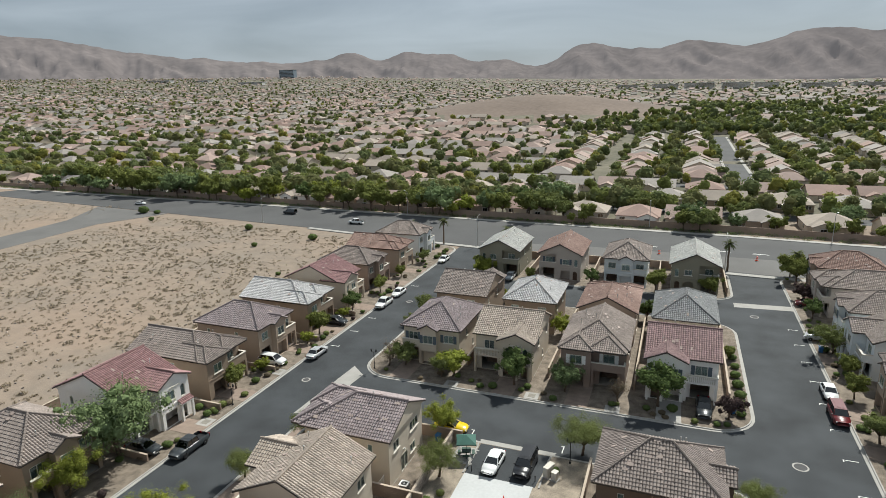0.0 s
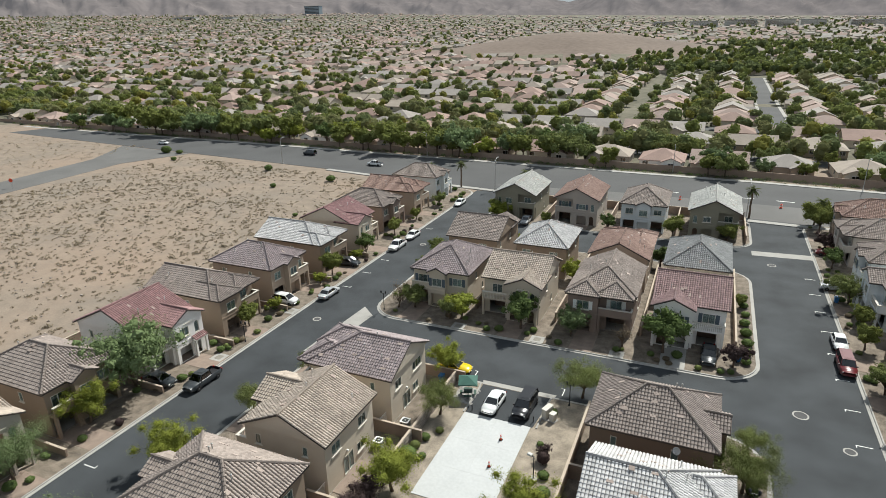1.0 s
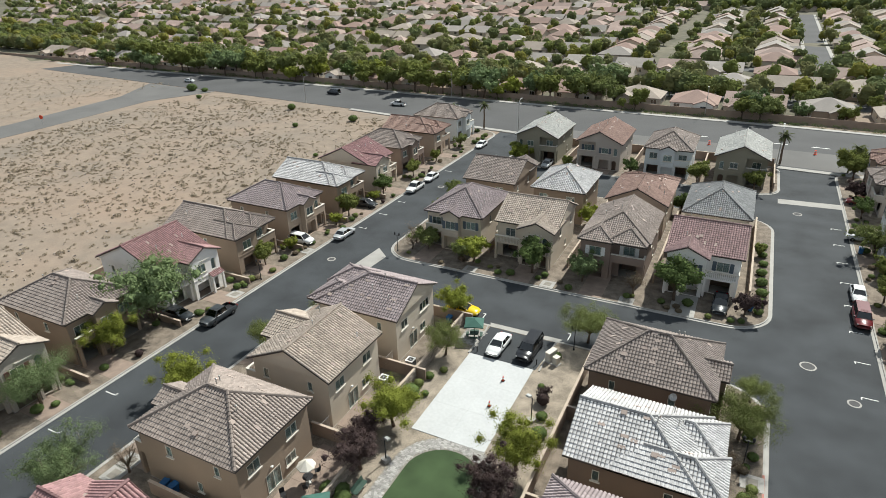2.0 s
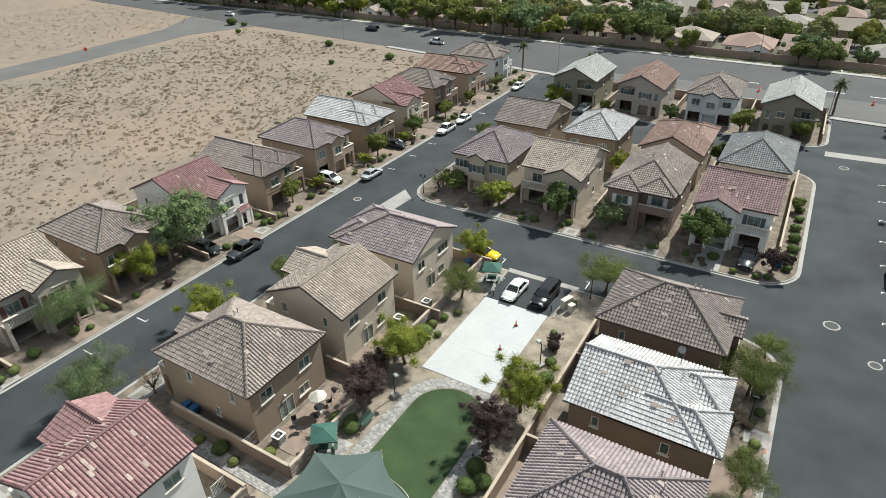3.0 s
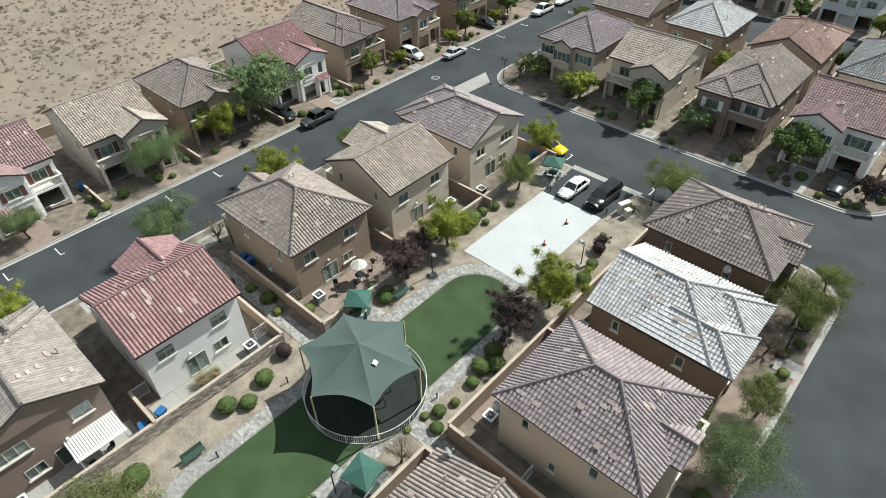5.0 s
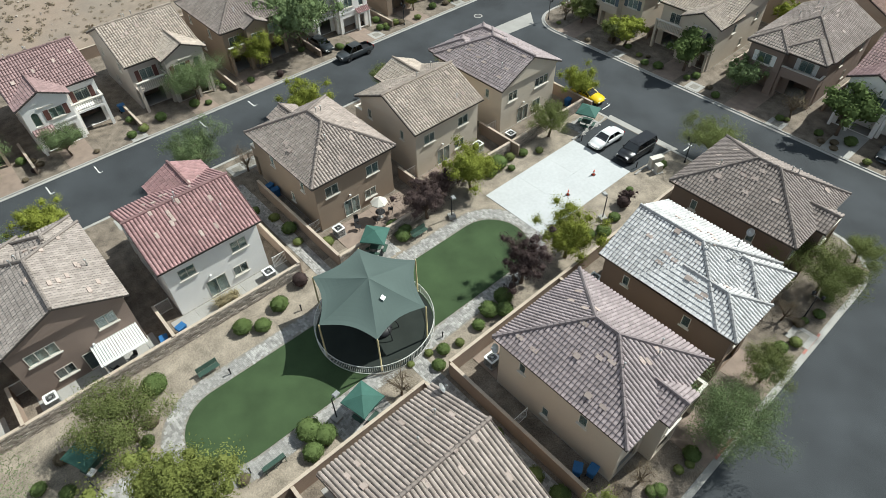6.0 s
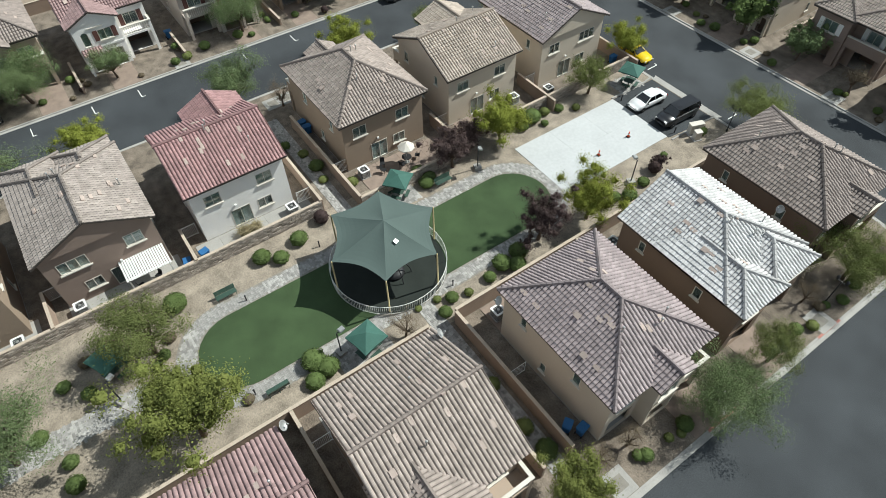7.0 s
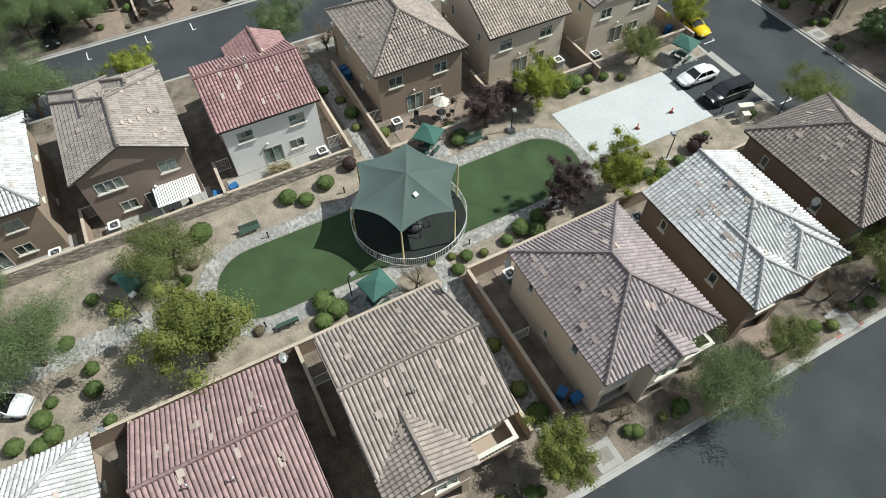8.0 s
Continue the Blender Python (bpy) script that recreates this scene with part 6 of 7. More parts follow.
# ---------------------------------------------------------------- vehicles
def paint(name, col):
    m = mat("car_paint_" + name, col, 0.28, 0.04, 2, 30, 0.0, spec=0.5)
    m.node_tree.nodes["Principled BSDF"].inputs["Coat Weight"].default_value = 0.3
    return m


PAINTS = {k: paint(k, c) for k, c in (("white", (0.72, 0.72, 0.71)), ("black", (0.012, 0.012, 0.014)), ("silver", (0.42, 0.43, 0.44)), ("yellow", (0.75, 0.52, 0.01)), ("red", (0.12, 0.011, 0.014)), ("dark", (0.03, 0.035, 0.04)), ("slate", (0.045, 0.05, 0.055)))}
HEADLIGHT = mat("headlight", (0.6, 0.6, 0.58), 0.15, 0.05, 2, 20, 0.0)
TAILLIGHT = mat("taillight", (0.35, 0.01, 0.01), 0.2, 0.05, 2, 20, 0.0)
# length, half width, height, belt height, stations of cabin (rear base, rear roof, front roof, front base) from the rear, bed
CARS = {
    "sedan": (4.75, 0.90, 1.45, 0.95, (0.75, 1.35, 2.75, 3.55), None),
    "suv": (5.2, 0.99, 1.86, 1.14, (0.06, 0.35, 3.35, 4.0), None),
    "wagon": (4.6, 0.92, 1.65, 1.02, (0.08, 0.4, 2.85, 3.6), None),
    "pickup": (5.5, 0.97, 1.80, 1.10, (1.95, 2.1, 3.5, 4.15), (0.15, 1.85)),
    "coupe": (4.5, 0.92, 1.28, 0.86, (0.7, 1.35, 2.3, 3.1), None),
}
CAR_MESHES = {}


def car_meshes(kind):
    if kind in CAR_MESHES:
        return CAR_MESHES[kind]
    L, w, H, belt, (rb, rr, fr, fb), bed = CARS[kind]
    g = Geo()
    st = []
    n = 14
    for i in range(n + 1):
        x = L * i / n
        e = min(x, L - x)
        pinch = 1 - 0.24 * max(0, 1 - e / 0.8) ** 2
        top = belt - ((0.10 if kind in ("suv", "pickup") else 0.19) * max(0, (x - fb) / (L - fb)) ** 1.3 if x > fb else 0) - 0.16 * max(0, 1 - e / 0.35) ** 2
        zb = 0.30 + 0.10 * max(0, 1 - e / 0.45)
        st.append((x - L / 2, w * pinch, zb, top))
    for x, hw, zb, zt in st:
        zm = zb + (zt - zb) * 0.45
        for y, z in ((-hw * 0.9, zb), (-hw * 0.985, zb + 0.12), (-hw, zm), (-hw * 0.97, zt - 0.10), (-hw * 0.90, zt), (0, zt + 0.035), (hw * 0.90, zt), (hw * 0.97, zt - 0.10), (hw, zm), (hw * 0.985, zb + 0.12), (hw * 0.9, zb)):
            g.v.append((x, y, z))
    c = 11
    for i in range(n):
        x0, x1 = st[i][0] + L / 2, st[i + 1][0] + L / 2
        for j in range(c):
            t = (j + 1) % c
            if bed and bed[0] < (x0 + x1) / 2 < bed[1] and j in (4, 5):
                continue
            g.f.append((i * c + j, i * c + t, (i + 1) * c + t, (i + 1) * c + j))
    g.f.append(tuple(range(c)))
    g.f.append(tuple(range(n * c + c - 1, n * c - 1, -1)))
    body = g.mesh("body", None, True)
    # glass house
    gl, rf = Geo(), Geo()
    z0, z1 = belt - 0.01, H - 0.035
    lo = [(rb - L / 2, w * 0.89), (fb - L / 2, w * 0.89)]
    hi = [(rr - L / 2, w * 0.70), (fr - L / 2, w * 0.70)]
    B = [Vector((lo[0][0], -lo[0][1], z0)), Vector((lo[1][0], -lo[1][1], z0)), Vector((lo[1][0], lo[1][1], z0)), Vector((lo[0][0], lo[0][1], z0))]
    T = [Vector((hi[0][0], -hi[0][1], z1)), Vector((hi[1][0], -hi[1][1], z1)), Vector((hi[1][0], hi[1][1], z1)), Vector((hi[0][0], hi[0][1], z1))]
    for i in range(4):
        j = (i + 1) % 4
        gl.poly([B[i], B[j], T[j], T[i]])
    glass = gl.mesh("glass", CARGLASS)
    rf.prism(rounded(hi[0][0] - 0.05, hi[1][0] + 0.05, -hi[0][1] - 0.03, hi[0][1] + 0.03, 0.15, 4), z1 - 0.01, H - 0.01)
    for k in range(1, 5):
        q = 0.07 * k
        rf.prism(rounded(hi[0][0] - 0.04 + q * 1.6, hi[1][0] + 0.04 - q * 1.6, -hi[0][1] + q, hi[0][1] - q, 0.22, 4), H - 0.012, H - 0.012 + 0.012 * k)
    for i in range(4):
        rf.tube([tuple(B[i]), tuple(T[i])], [0.055, 0.05], 5)
    for s in (-1, 1):
        xm = (rb + fb) / 2 - L / 2 - 0.1
        rf.tube([(xm, s * w * 0.89, z0), (xm, s * w * 0.705, z1)], [0.045, 0.04], 5)
    roof = rf.mesh("cabin_frame", None)
    inn = Geo()
    inn.box(lo[0][0] + 0.25, lo[1][0] - 0.35, -w * 0.8, w * 0.8, z0 - 0.25, z0 + 0.12)
    for x in (0.42, 0.72):
        for s in (-1, 1):
            xx = lo[0][0] + (lo[1][0] - lo[0][0]) * x
            inn.box(xx - 0.1, xx + 0.08, s * 0.42 - 0.25, s * 0.42 + 0.25, z0 - 0.1, z0 + 0.38)
    inner = inn.mesh("cabin_inside", BLACK)
    tyre, rim = Geo(), Geo()
    R = 0.33 if kind in ("sedan", "coupe", "wagon") else 0.39
    tyre.lathe([(R * 0.6, -0.11), (R * 0.95, -0.115), (R, -0.07), (R, 0.07), (R * 0.95, 0.115), (R * 0.6, 0.11)], 18)
    rim.lathe([(R * 0.62, -0.10), (R * 0.62, 0.108), (R * 0.45, 0.085), (R * 0.15, 0.11), (0.02, 0.115)], 12)
    CAR_MESHES[kind] = (body, glass, roof, inner, tyre.mesh("tyre", RUBBER, True), rim.mesh("rim", METAL), R)
    return CAR_MESHES[kind]


CAR_COPIES = {}


def car(kind, col, x, y, turn, label, base=0.0):
    L, w, H, belt, cab, bed = CARS[kind]
    body, glass, roof, inner, tyre, rim, R = car_meshes(kind)
    key = (kind, col)
    if key not in CAR_COPIES:
        b2, r2 = body.copy(), roof.copy()
        b2.materials.append(PAINTS[col])
        r2.materials.append(PAINTS[col])
        CAR_COPIES[key] = (b2, r2)
    b2, r2 = CAR_COPIES[key]
    top = thing("car" if kind != "pickup" else "pickup_truck", pose(x, y, base, 0, 0, turn), label, "car" if kind != "pickup" else "pickup truck", "parked vehicles")
    part("body", b2, None, top)
    part("glass", glass, None, top)
    part("cabin_frame", r2, None, top)
    part("cabin_inside", inner, None, top)
    for fx in (-L / 2 + 0.95 * (L / 4.8), L / 2 - 0.92 * (L / 4.8)):
        for s in (-1, 1):
            wh = part("wheel", tyre, None, top, m=pose(fx, s * (w - 0.09), R, -90 * s))
            part("rim", rim, None, wh)
    for s in (-1, 1):
        g = Geo()
        g.box(-0.05, 0.05, -0.16, 0.16, -0.07, 0.07)
        part("headlight", g, HEADLIGHT, top, m=pose(L / 2 - 0.06, s * w * 0.62, belt - 0.30, 0, 0, -14 * s))
        g = Geo()
        g.box(-0.04, 0.05, -0.12, 0.12, -0.10, 0.10)
        part("taillight", g, TAILLIGHT, top, m=pose(-L / 2 + 0.05, s * w * 0.68, belt - 0.24, 0, 0, 14 * s))
        g = Geo()
        g.prism(rounded(-0.05, 0.09, -0.09, 0.09, 0.04, 2), 0, 0.13)
        part("mirror", g, BLACK, top, m=pose(cab[3] - L / 2 - 0.25, s * (w + 0.04), belt - 0.02))
    if bed:
        g = Geo()
        g.box(-L / 2 + bed[0], -L / 2 + bed[1] + 0.05, -w * 0.82, w * 0.82, 0.62, 0.68)
        part("bed_floor", g, BLACK, top)
    return top


for row in (
    ("sedan", "white", -16.6, 60.2, -92, "white sedan parked nose to the court", Z + 0.006), ("suv", "black", -12.95, 60.9, -92, "large black suv parked nose to the court", Z + 0.006),
    ("pickup", "slate", -53.3, 51.2, -90, "dark grey pickup parked along the kerb", 0.0), ("sedan", "dark", -58.4, 48.9, 0, "dark sedan under a mesquite on a driveway", PAD),
    ("wagon", "white", -58.5, 75.3, 0, "white minivan on a paved driveway", PAD), ("sedan", "silver", -53.4, 80.6, 90, "grey sedan parked along the kerb", 0.0),
    ("pickup", "white", -53.5, 106.2, -90, "white pickup parked along the kerb", 0.0), ("sedan", "white", -53.5, 113.4, -90, "white sedan parked along the kerb", 0.0),
    ("sedan", "dark", -57.8, 94.0, 0, "dark sedan on a driveway", PAD), ("sedan", "white", -53.6, 141.0, -90, "white car parked near the estate gate", 0.0),
    ("coupe", "yellow", -24.1, 66.3, 0, "bright yellow coupe parked at the kerb", 0.0), ("suv", "red", 23.0, 85.2, -90, "dark red suv parked along the kerb", 0.0),
    ("sedan", "white", 23.2, 92.0, -90, "white sedan parked along the kerb", 0.0), ("pickup", "dark", 6.6, 81.4, -90, "black pickup with red tail lights on a driveway", PAD),
    ("sedan", "silver", -33.4, 131.6, -90, "silver sedan on a driveway", PAD), ("sedan", "white", -202, 184.0, 2, "white car driving on the arterial", 0.012), ("suv", "dark", -130, 184.0, 178, "dark suv driving on the arterial", 0.012),
    ("pickup", "white", -98, 175.5, 177, "white pickup driving on the arterial", 0.012), ("sedan", "white", -12.0, -9.6, 60, "white car parked at the end of the park", PAD + 0.02), ("sedan", "black", -57.8, -0.4, 0, "black sedan on a driveway under trees", PAD),
    ("wagon", "silver", 25.6, 113.0, 180, "silver car on a driveway", PAD), ("wagon", "red", 26.8, 131.0, 180, "dark red car on a driveway", PAD),
    ("pickup", "red", -40.6, 32.6, 180, "dark red pickup on a driveway", PAD),
):
    car(*row)


# ---------------------------------------------------------------- street details
def driveway(x0, x1, y0, y1, warm=True):
    top = structure("driveway", (lambda q: (q.prism([(x0, y0), (x1, y0), (x1, y1), (x0, y1)], PAD - 0.1, PAD + 0.025), q)[1])(Geo()), PAVER_WARM if warm else CONCRETE, "brown paver driveway in front of a house" if warm else "pale concrete driveway", "driveway")


for cx, cy, face, model, wall, tile, dep, wid, flip, seg, label in HOUSES:
    f = 1 if face in (0, 90) else -1
    if face in (0, 180):
        s = flip * f
        x0, x1 = cx + f * (dep / 2 - 0.3), {0: 12.4, 180: -43.5}[face] if cx > -50 and cx < 20 else ({0: -54.8, 180: 24.4}[face])
        yy = cy - s * 1.4 if model != "B" else cy + s * 2.9
        driveway(min(x0, x1), max(x0, x1), yy - 1.6, yy + 1.6)
    else:
        s = flip * (1 if face == -90 else -1)
        y0 = cy + f * (dep / 2 - 0.3)
        y1 = {-90: 77.2, 90: 116.3}[face] if cy < 120 else 130.7
        xx = cx - s * 1.4 if model != "B" else cx + s * 2.9
        driveway(xx - 1.6, xx + 1.6, min(y0, y1), max(y0, y1), wall != "white")


def cover(x, y, w=1.0, d=0.95, turn=0):
    top = thing("utility_cover", pose(x, y, PAD + 0.0, 0, 0, turn), "pale concrete utility cover set in the verge", "utility cover", "utility covers")
    g = Geo()
    g.prism(rounded(-w, w, -d, d, 0.05, 2), -0.1, 0.03)
    part("apron", g, CONCRETE, top)
    g = Geo()
    g.prism(rounded(-w * 0.5, w * 0.5, -d * 0.55, d * 0.55, 0.04, 2), 0.03, 0.045)
    part("lid", g, JOINT, top)


for x, y in ((-41.6, 28.0), (11.4, 27.2), (11.6, 50.2), (-41.6, 26.2), (-55.6, 20.6), (-55.8, 73.0), (-16.2, 78.2), (-28.4, 78.0), (-56.0, 57.0), (-5.0, 78.0), (11.4, 38.0), (-41.8, 13.5)):
    cover(x, y)


def manhole(x, y, r=0.55):
    top = thing("manhole", pose(x, y, 0.0), "grey manhole cover with a pale concrete collar", "manhole cover", "manhole covers")
    g = Geo()
    g.lathe([(r + 0.18, -0.05), (r + 0.18, 0.008)], 24)
    part("collar", g, CONCRETE, top)
    g = Geo()
    g.lathe([(r, 0.0), (r, 0.014), (r - 0.05, 0.016)], 20)
    part("lid", g, ASPHALT_OLD, top)


for x, y, r in ((-50.2, 72.3, 0.5), (16.7, 71.8, 0.7), (20.8, 66.5, 0.5), (-49.5, 110.0, 0.5), (16.6, 122.0, 0.6), (-49.0, 128.0, 0.45)):
    manhole(x, y, r)

# parking ticks: a short line from the kerb with a bar across its end
def tick(x, y, turn):
    top = thing("parking_tick", pose(x, y, 0.0, 0, 0, turn), "white painted parking tick on asphalt", "road marking", "parking ticks", kind="structure")
    g = Geo()
    g.box(0.6, 2.1, -0.055, 0.055, -0.02, 0.006)
    g.box(2.1, 2.2, -0.05, 0.40, -0.02, 0.006)
    part("line", g, PAINT, top)


for y in (-4.5, 2.6, 9.2, 14.5, 27.5, 34.2, 85.0, 92.0, 99.0, 120.0):
    tick(-54.1, y, 0)
for y in (68.0, 75.0, 82.0, 89.0, 96.0, 103.0, 110.0, 117.0):
    tick(23.7, y, 180)
for x in (-21.2, -9.6):
    tick(x, 64.1 + 0.85, 90)
# red painted kerb stretches and a storm drain apron
for y0, y1 in ((35.2, 38.6), (48.6, 51.6)):
    g = Geo()
    g.prism([(12.43, y0), (12.62, y0), (12.62, y1), (12.43, y1)], 0.02, PAD + 0.02)
    structure("kerb_red", g, REDKERB, "faded red painted kerb", "kerb")
# concrete gutter crossing at the mouth of the cross street
g = Geo()
g.prism([(-46.2, 63.0), (-43.4, 64.2), (-42.6, 76.6), (-45.4, 79.0)], -0.05, 0.012)
structure("gutter_crossing", g, CONCRETE, "pale concrete gutter across the street mouth", "gutter")
g = Geo()
g.prism([(13.4, 126.6), (24.2, 127.4), (24.2, 130.0), (13.4, 129.2)], -0.05, 0.012)
structure("gutter_gate", g, CONCRETE, "pale concrete band across the gate road", "gutter")


def street_lamp(x, y, turn, h=8.2):
    top = thing("street_lamp", pose(x, y, 0.1, 0, 0, turn), "tall grey street lamp with one arm", "street lamp", "street lamps on the arterial")
    g = Geo()
    g.lathe([(0.2, 0), (0.2, 0.25), (0.11, 0.3), (0.07, h)], 8)
    part("pole", g, METAL, top)
    g = Geo()
    g.tube([(0, 0, h - 0.2), (0, 0.9, h + 0.35), (0, 1.9, h + 0.45)], [0.05, 0.045, 0.04], 6)
    part("arm", g, METAL, top)
    g = Geo()
    g.prism(rounded(-0.16, 0.16, 1.7, 2.5, 0.1, 3), h + 0.36, h + 0.52)
    part("lamp_head", g, METAL, top)


for x, y, a in ((-50.0, 158.0, 0), (-6.0, 195.5, 180), (-88.0, 195.0, 180), (-130.0, 168.0, 0), (42.0, 189.5, 180), (13.0, 152.0, 0)):
    street_lamp(x, y, a)


def short_lamp(x, y):
    top = thing("street_lamp", pose(x, y, PAD), "short black street lamp with twin lanterns", "street lamp", "short street lamps")
    g = Geo()
    g.lathe([(0.12, 0), (0.12, 0.2), (0.055, 0.3), (0.045, 2.9)], 8)
    g.box(-0.4, 0.4, -0.02, 0.02, 2.8, 2.85)
    part("pole", g, BLACK, top)
    for s in (-1, 1):
        g = Geo()
        g.lathe([(0.05, 2.82), (0.11, 2.9), (0.13, 3.15), (0.16, 3.17), (0.03, 3.32)], 8, (s * 0.4, 0))
        part("lantern", g, BLACK, top)


for x, y in ((-8.3, 63.6), (10.8, 52.2), (-55.6, 62.0), (-41.8, 79.0), (11.2, 20.0)):
    short_lamp(x, y)

# red stop sign on the desert side road
sign = thing("stop_sign", pose(-187.5, 113, 0, 0, 0, 25), "red octagonal road sign on a thin post", "road sign")
g = Geo()
g.tube([(0, 0, -0.1), (0, 0, 2.6)], [0.04, 0.04], 6)
part("post", g, METAL, sign)
g = Geo()
g.lathe([(0.62, -0.02), (0.62, 0.02)], 8)
part("plate", g, ORANGE, sign, m=pose(0, -0.06, 2.3, 90, 0, 0))


# ---------------------------------------------------------------- beyond the arterial
def bungalow(x, y, turn, w, d, tile, seed):
    """One-storey tiled house of the far estate."""
    rng = random.Random(seed)
    base = rise(x, y)
    top = thing("bungalow", pose(x, y, base, 0, 0, turn), "single-storey stucco house with a low tiled roof", "house", "single-storey houses beyond the arterial")
    e, p = 2.7, 0.42
    if seed % 3 == 0:
        pl, _ = gable_x(-w / 2, w / 2, -d / 2, d / 2, e, p)
    else:
        pl, _ = hip(-w / 2, w / 2, -d / 2, d / 2, e, p)
    g = Geo()
    for q in pl:
        slab(g, q, 0.2)
    s = 1 if seed % 2 else -1
    pl2, _ = gable_y(s * w * 0.22 - 3.1, s * w * 0.22 + 3.1, -d / 2 - 2.0, 0, e, p)
    for q in pl2:
        slab(g, q, 0.2)
    part("roof", g, tile, top)
    g = Geo()
    g.box(-w / 2 + 0.4, w / 2 - 0.4, -d / 2 + 0.4, d / 2 - 0.4, -0.6, e)
    g.box(s * w * 0.22 - 2.7, s * w * 0.22 + 2.7, -d / 2 - 1.6, -d / 2 + 0.4, -0.6, e - 0.02)
    h = 2.7 * p
    cx = s * w * 0.22
    g.poly([(cx - 2.7, -d / 2 - 1.6, e - 0.05), (cx + 2.7, -d / 2 - 1.6, e - 0.05), (cx, -d / 2 - 1.6, e + h)])
    if seed % 3 == 0:
        hh = (d / 2 - 0.4) * p
        for xx in (-w / 2 + 0.4, w / 2 - 0.4):
            g.poly([(xx, -d / 2 + 0.4, e - 0.05), (xx, d / 2 - 0.4, e - 0.05), (xx, 0, e + hh)])
    part("wall", g, STUCCO[rng.choice(["tan", "cream", "grey", "cream", "white"])], top)
    key = "bwin"
    if key not in MESHES:
        q = Geo()
        q.box(-0.8, 0.8, -0.05, 0.03, 0, 1.2)
        MESHES[key] = q.mesh("window", CARGLASS)
        q = Geo()
        for z in (-0.06, 1.2):
            q.box(-0.88, 0.88, -0.05, 0.06, z, z + 0.07)
        for xx in (-0.88, 0.0, 0.80):
            q.box(xx, xx + 0.07, -0.05, 0.055, 0, 1.2)
        MESHES["bframe"] = q.mesh("window_frame", WHITE)
    for k in range(3):
        xx = -w / 2 + 2.2 + k * (w - 4.4) / 2
        m = Matrix.Translation((xx, -d / 2 + 0.4, 1.0)) @ pose(0, 0, 0, 0, 0, 180)
        if abs(xx - cx) > 3.4:
            wn_ = part("window", MESHES["bframe"], None, top, m=m)
            part("pane", MESHES["bwin"], None, wn_)
    for k in range(4):
        xx = -w / 2 + 2.0 + k * (w - 4.0) / 3
        wn_ = part("window", MESHES["bframe"], None, top, m=Matrix.Translation((xx, d / 2 - 0.4, 1.0)))
        part("pane", MESHES["bwin"], None, wn_)
    for sx in (-1, 1):
        wn_ = part("window", MESHES["bframe"], None, top, m=pose(sx * (w / 2 - 0.4), rng.uniform(-2.5, 2.5), 1.0, 0, 0, -90 * sx))
        part("pane", MESHES["bwin"], None, wn_)
    g = Geo()
    g.box(-1.3, 1.9, d / 2 - 0.6, d / 2 + 2.4, 2.42, 2.56)
    for px in (-1.2, 1.7):
        g.box(px, px + 0.12, d / 2 + 2.2, d / 2 + 2.32, -0.4, 2.42)
    part("patio_cover", g, TRIM, top)
    m = pose(cx, -d / 2 - 1.6, 1.0, 0, 0, 180)
    wn_ = part("window", MESHES["bframe"], None, top, m=m)
    part("pane", MESHES["bwin"], None, wn_)


def soft_north(x):
    pts = sorted(north)
    for (ax, ay), (bx, by) in zip(pts, pts[1:]):
        if ax <= x <= bx:
            return ay + (by - ay) * (x - ax) / (bx - ax)
    return pts[-1][1]


rng = random.Random(77)
NEAR = []
for r, off in enumerate((17, 52, 78)):
    x = -330.0 if r == 0 else -360.0
    while x < (75 if r == 0 else 90 + 20 * r):
        w = rng.uniform(13.5, 17.0)
        NEAR.append((x + rng.uniform(-0.6, 0.6), soft_north(x) + off + rng.uniform(-1.6, 1.6), 0 if r % 2 == 0 else 180, w, rng.uniform(12.5, 15.0)))
        x += w + rng.uniform(1.8, 5.5)
for i, (x, y, a, w, d) in enumerate(NEAR):
    if y - soft_north(x) < 65:
        bungalow(x, y, a + rng.uniform(-2, 2), w, d, rng.choice(FARTILE), i)

# streets of the far estate: two along the arterial, the others running away from it
g, kerbs = Geo(), Geo()
for off in (34.5, 96):
    pts = [(x, soft_north(x) + off) for x in range(-400, 231, 20)]
    for (ax, ay), (bx, by) in zip(pts, pts[1:]):
        g.prism([(ax, ay - 4.5), (bx, by - 4.5), (bx, by + 4.5), (ax, ay + 4.5)], -0.3, 0.0)
STREETS = (-36, 29, 92, 154, 216)
for sx in STREETS[1::2]:
    for k in range(11):
        y0, y1 = 286 + k * 22, 308 + k * 22
        za, zb = rise(sx, y0) + 0.04, rise(sx, y1) + 0.04
        g.poly([(sx - 4.6, y0, za), (sx + 4.6, y0, za), (sx + 4.6, y1, zb), (sx - 4.6, y1, zb)])
        for e in (-1, 1):
            kerbs.poly([(sx + e * 5.4 - 0.8, y0, za + 0.03), (sx + e * 5.4 + 0.8, y0, za + 0.03), (sx + e * 5.4 + 0.8, y1, zb + 0.03), (sx + e * 5.4 - 0.8, y1, zb + 0.03)])
structure("road_far", g, ASPHALT_OLD, "grey asphalt streets of the far estate", "road")
structure("pavement_far", kerbs, CONCRETE, "pale concrete pavements of the far estate", "pavement")

# the rest of the town: roofs past counting
far_rng = random.Random(901)
groups = [Geo() for _ in FARTILE]
walls_far, panes_far = Geo(), Geo()
TAKEN = {}
for x, y, a, w, d in NEAR:
    TAKEN.setdefault((int(x // 40), int(y // 40)), []).append((x, y, 6.3))


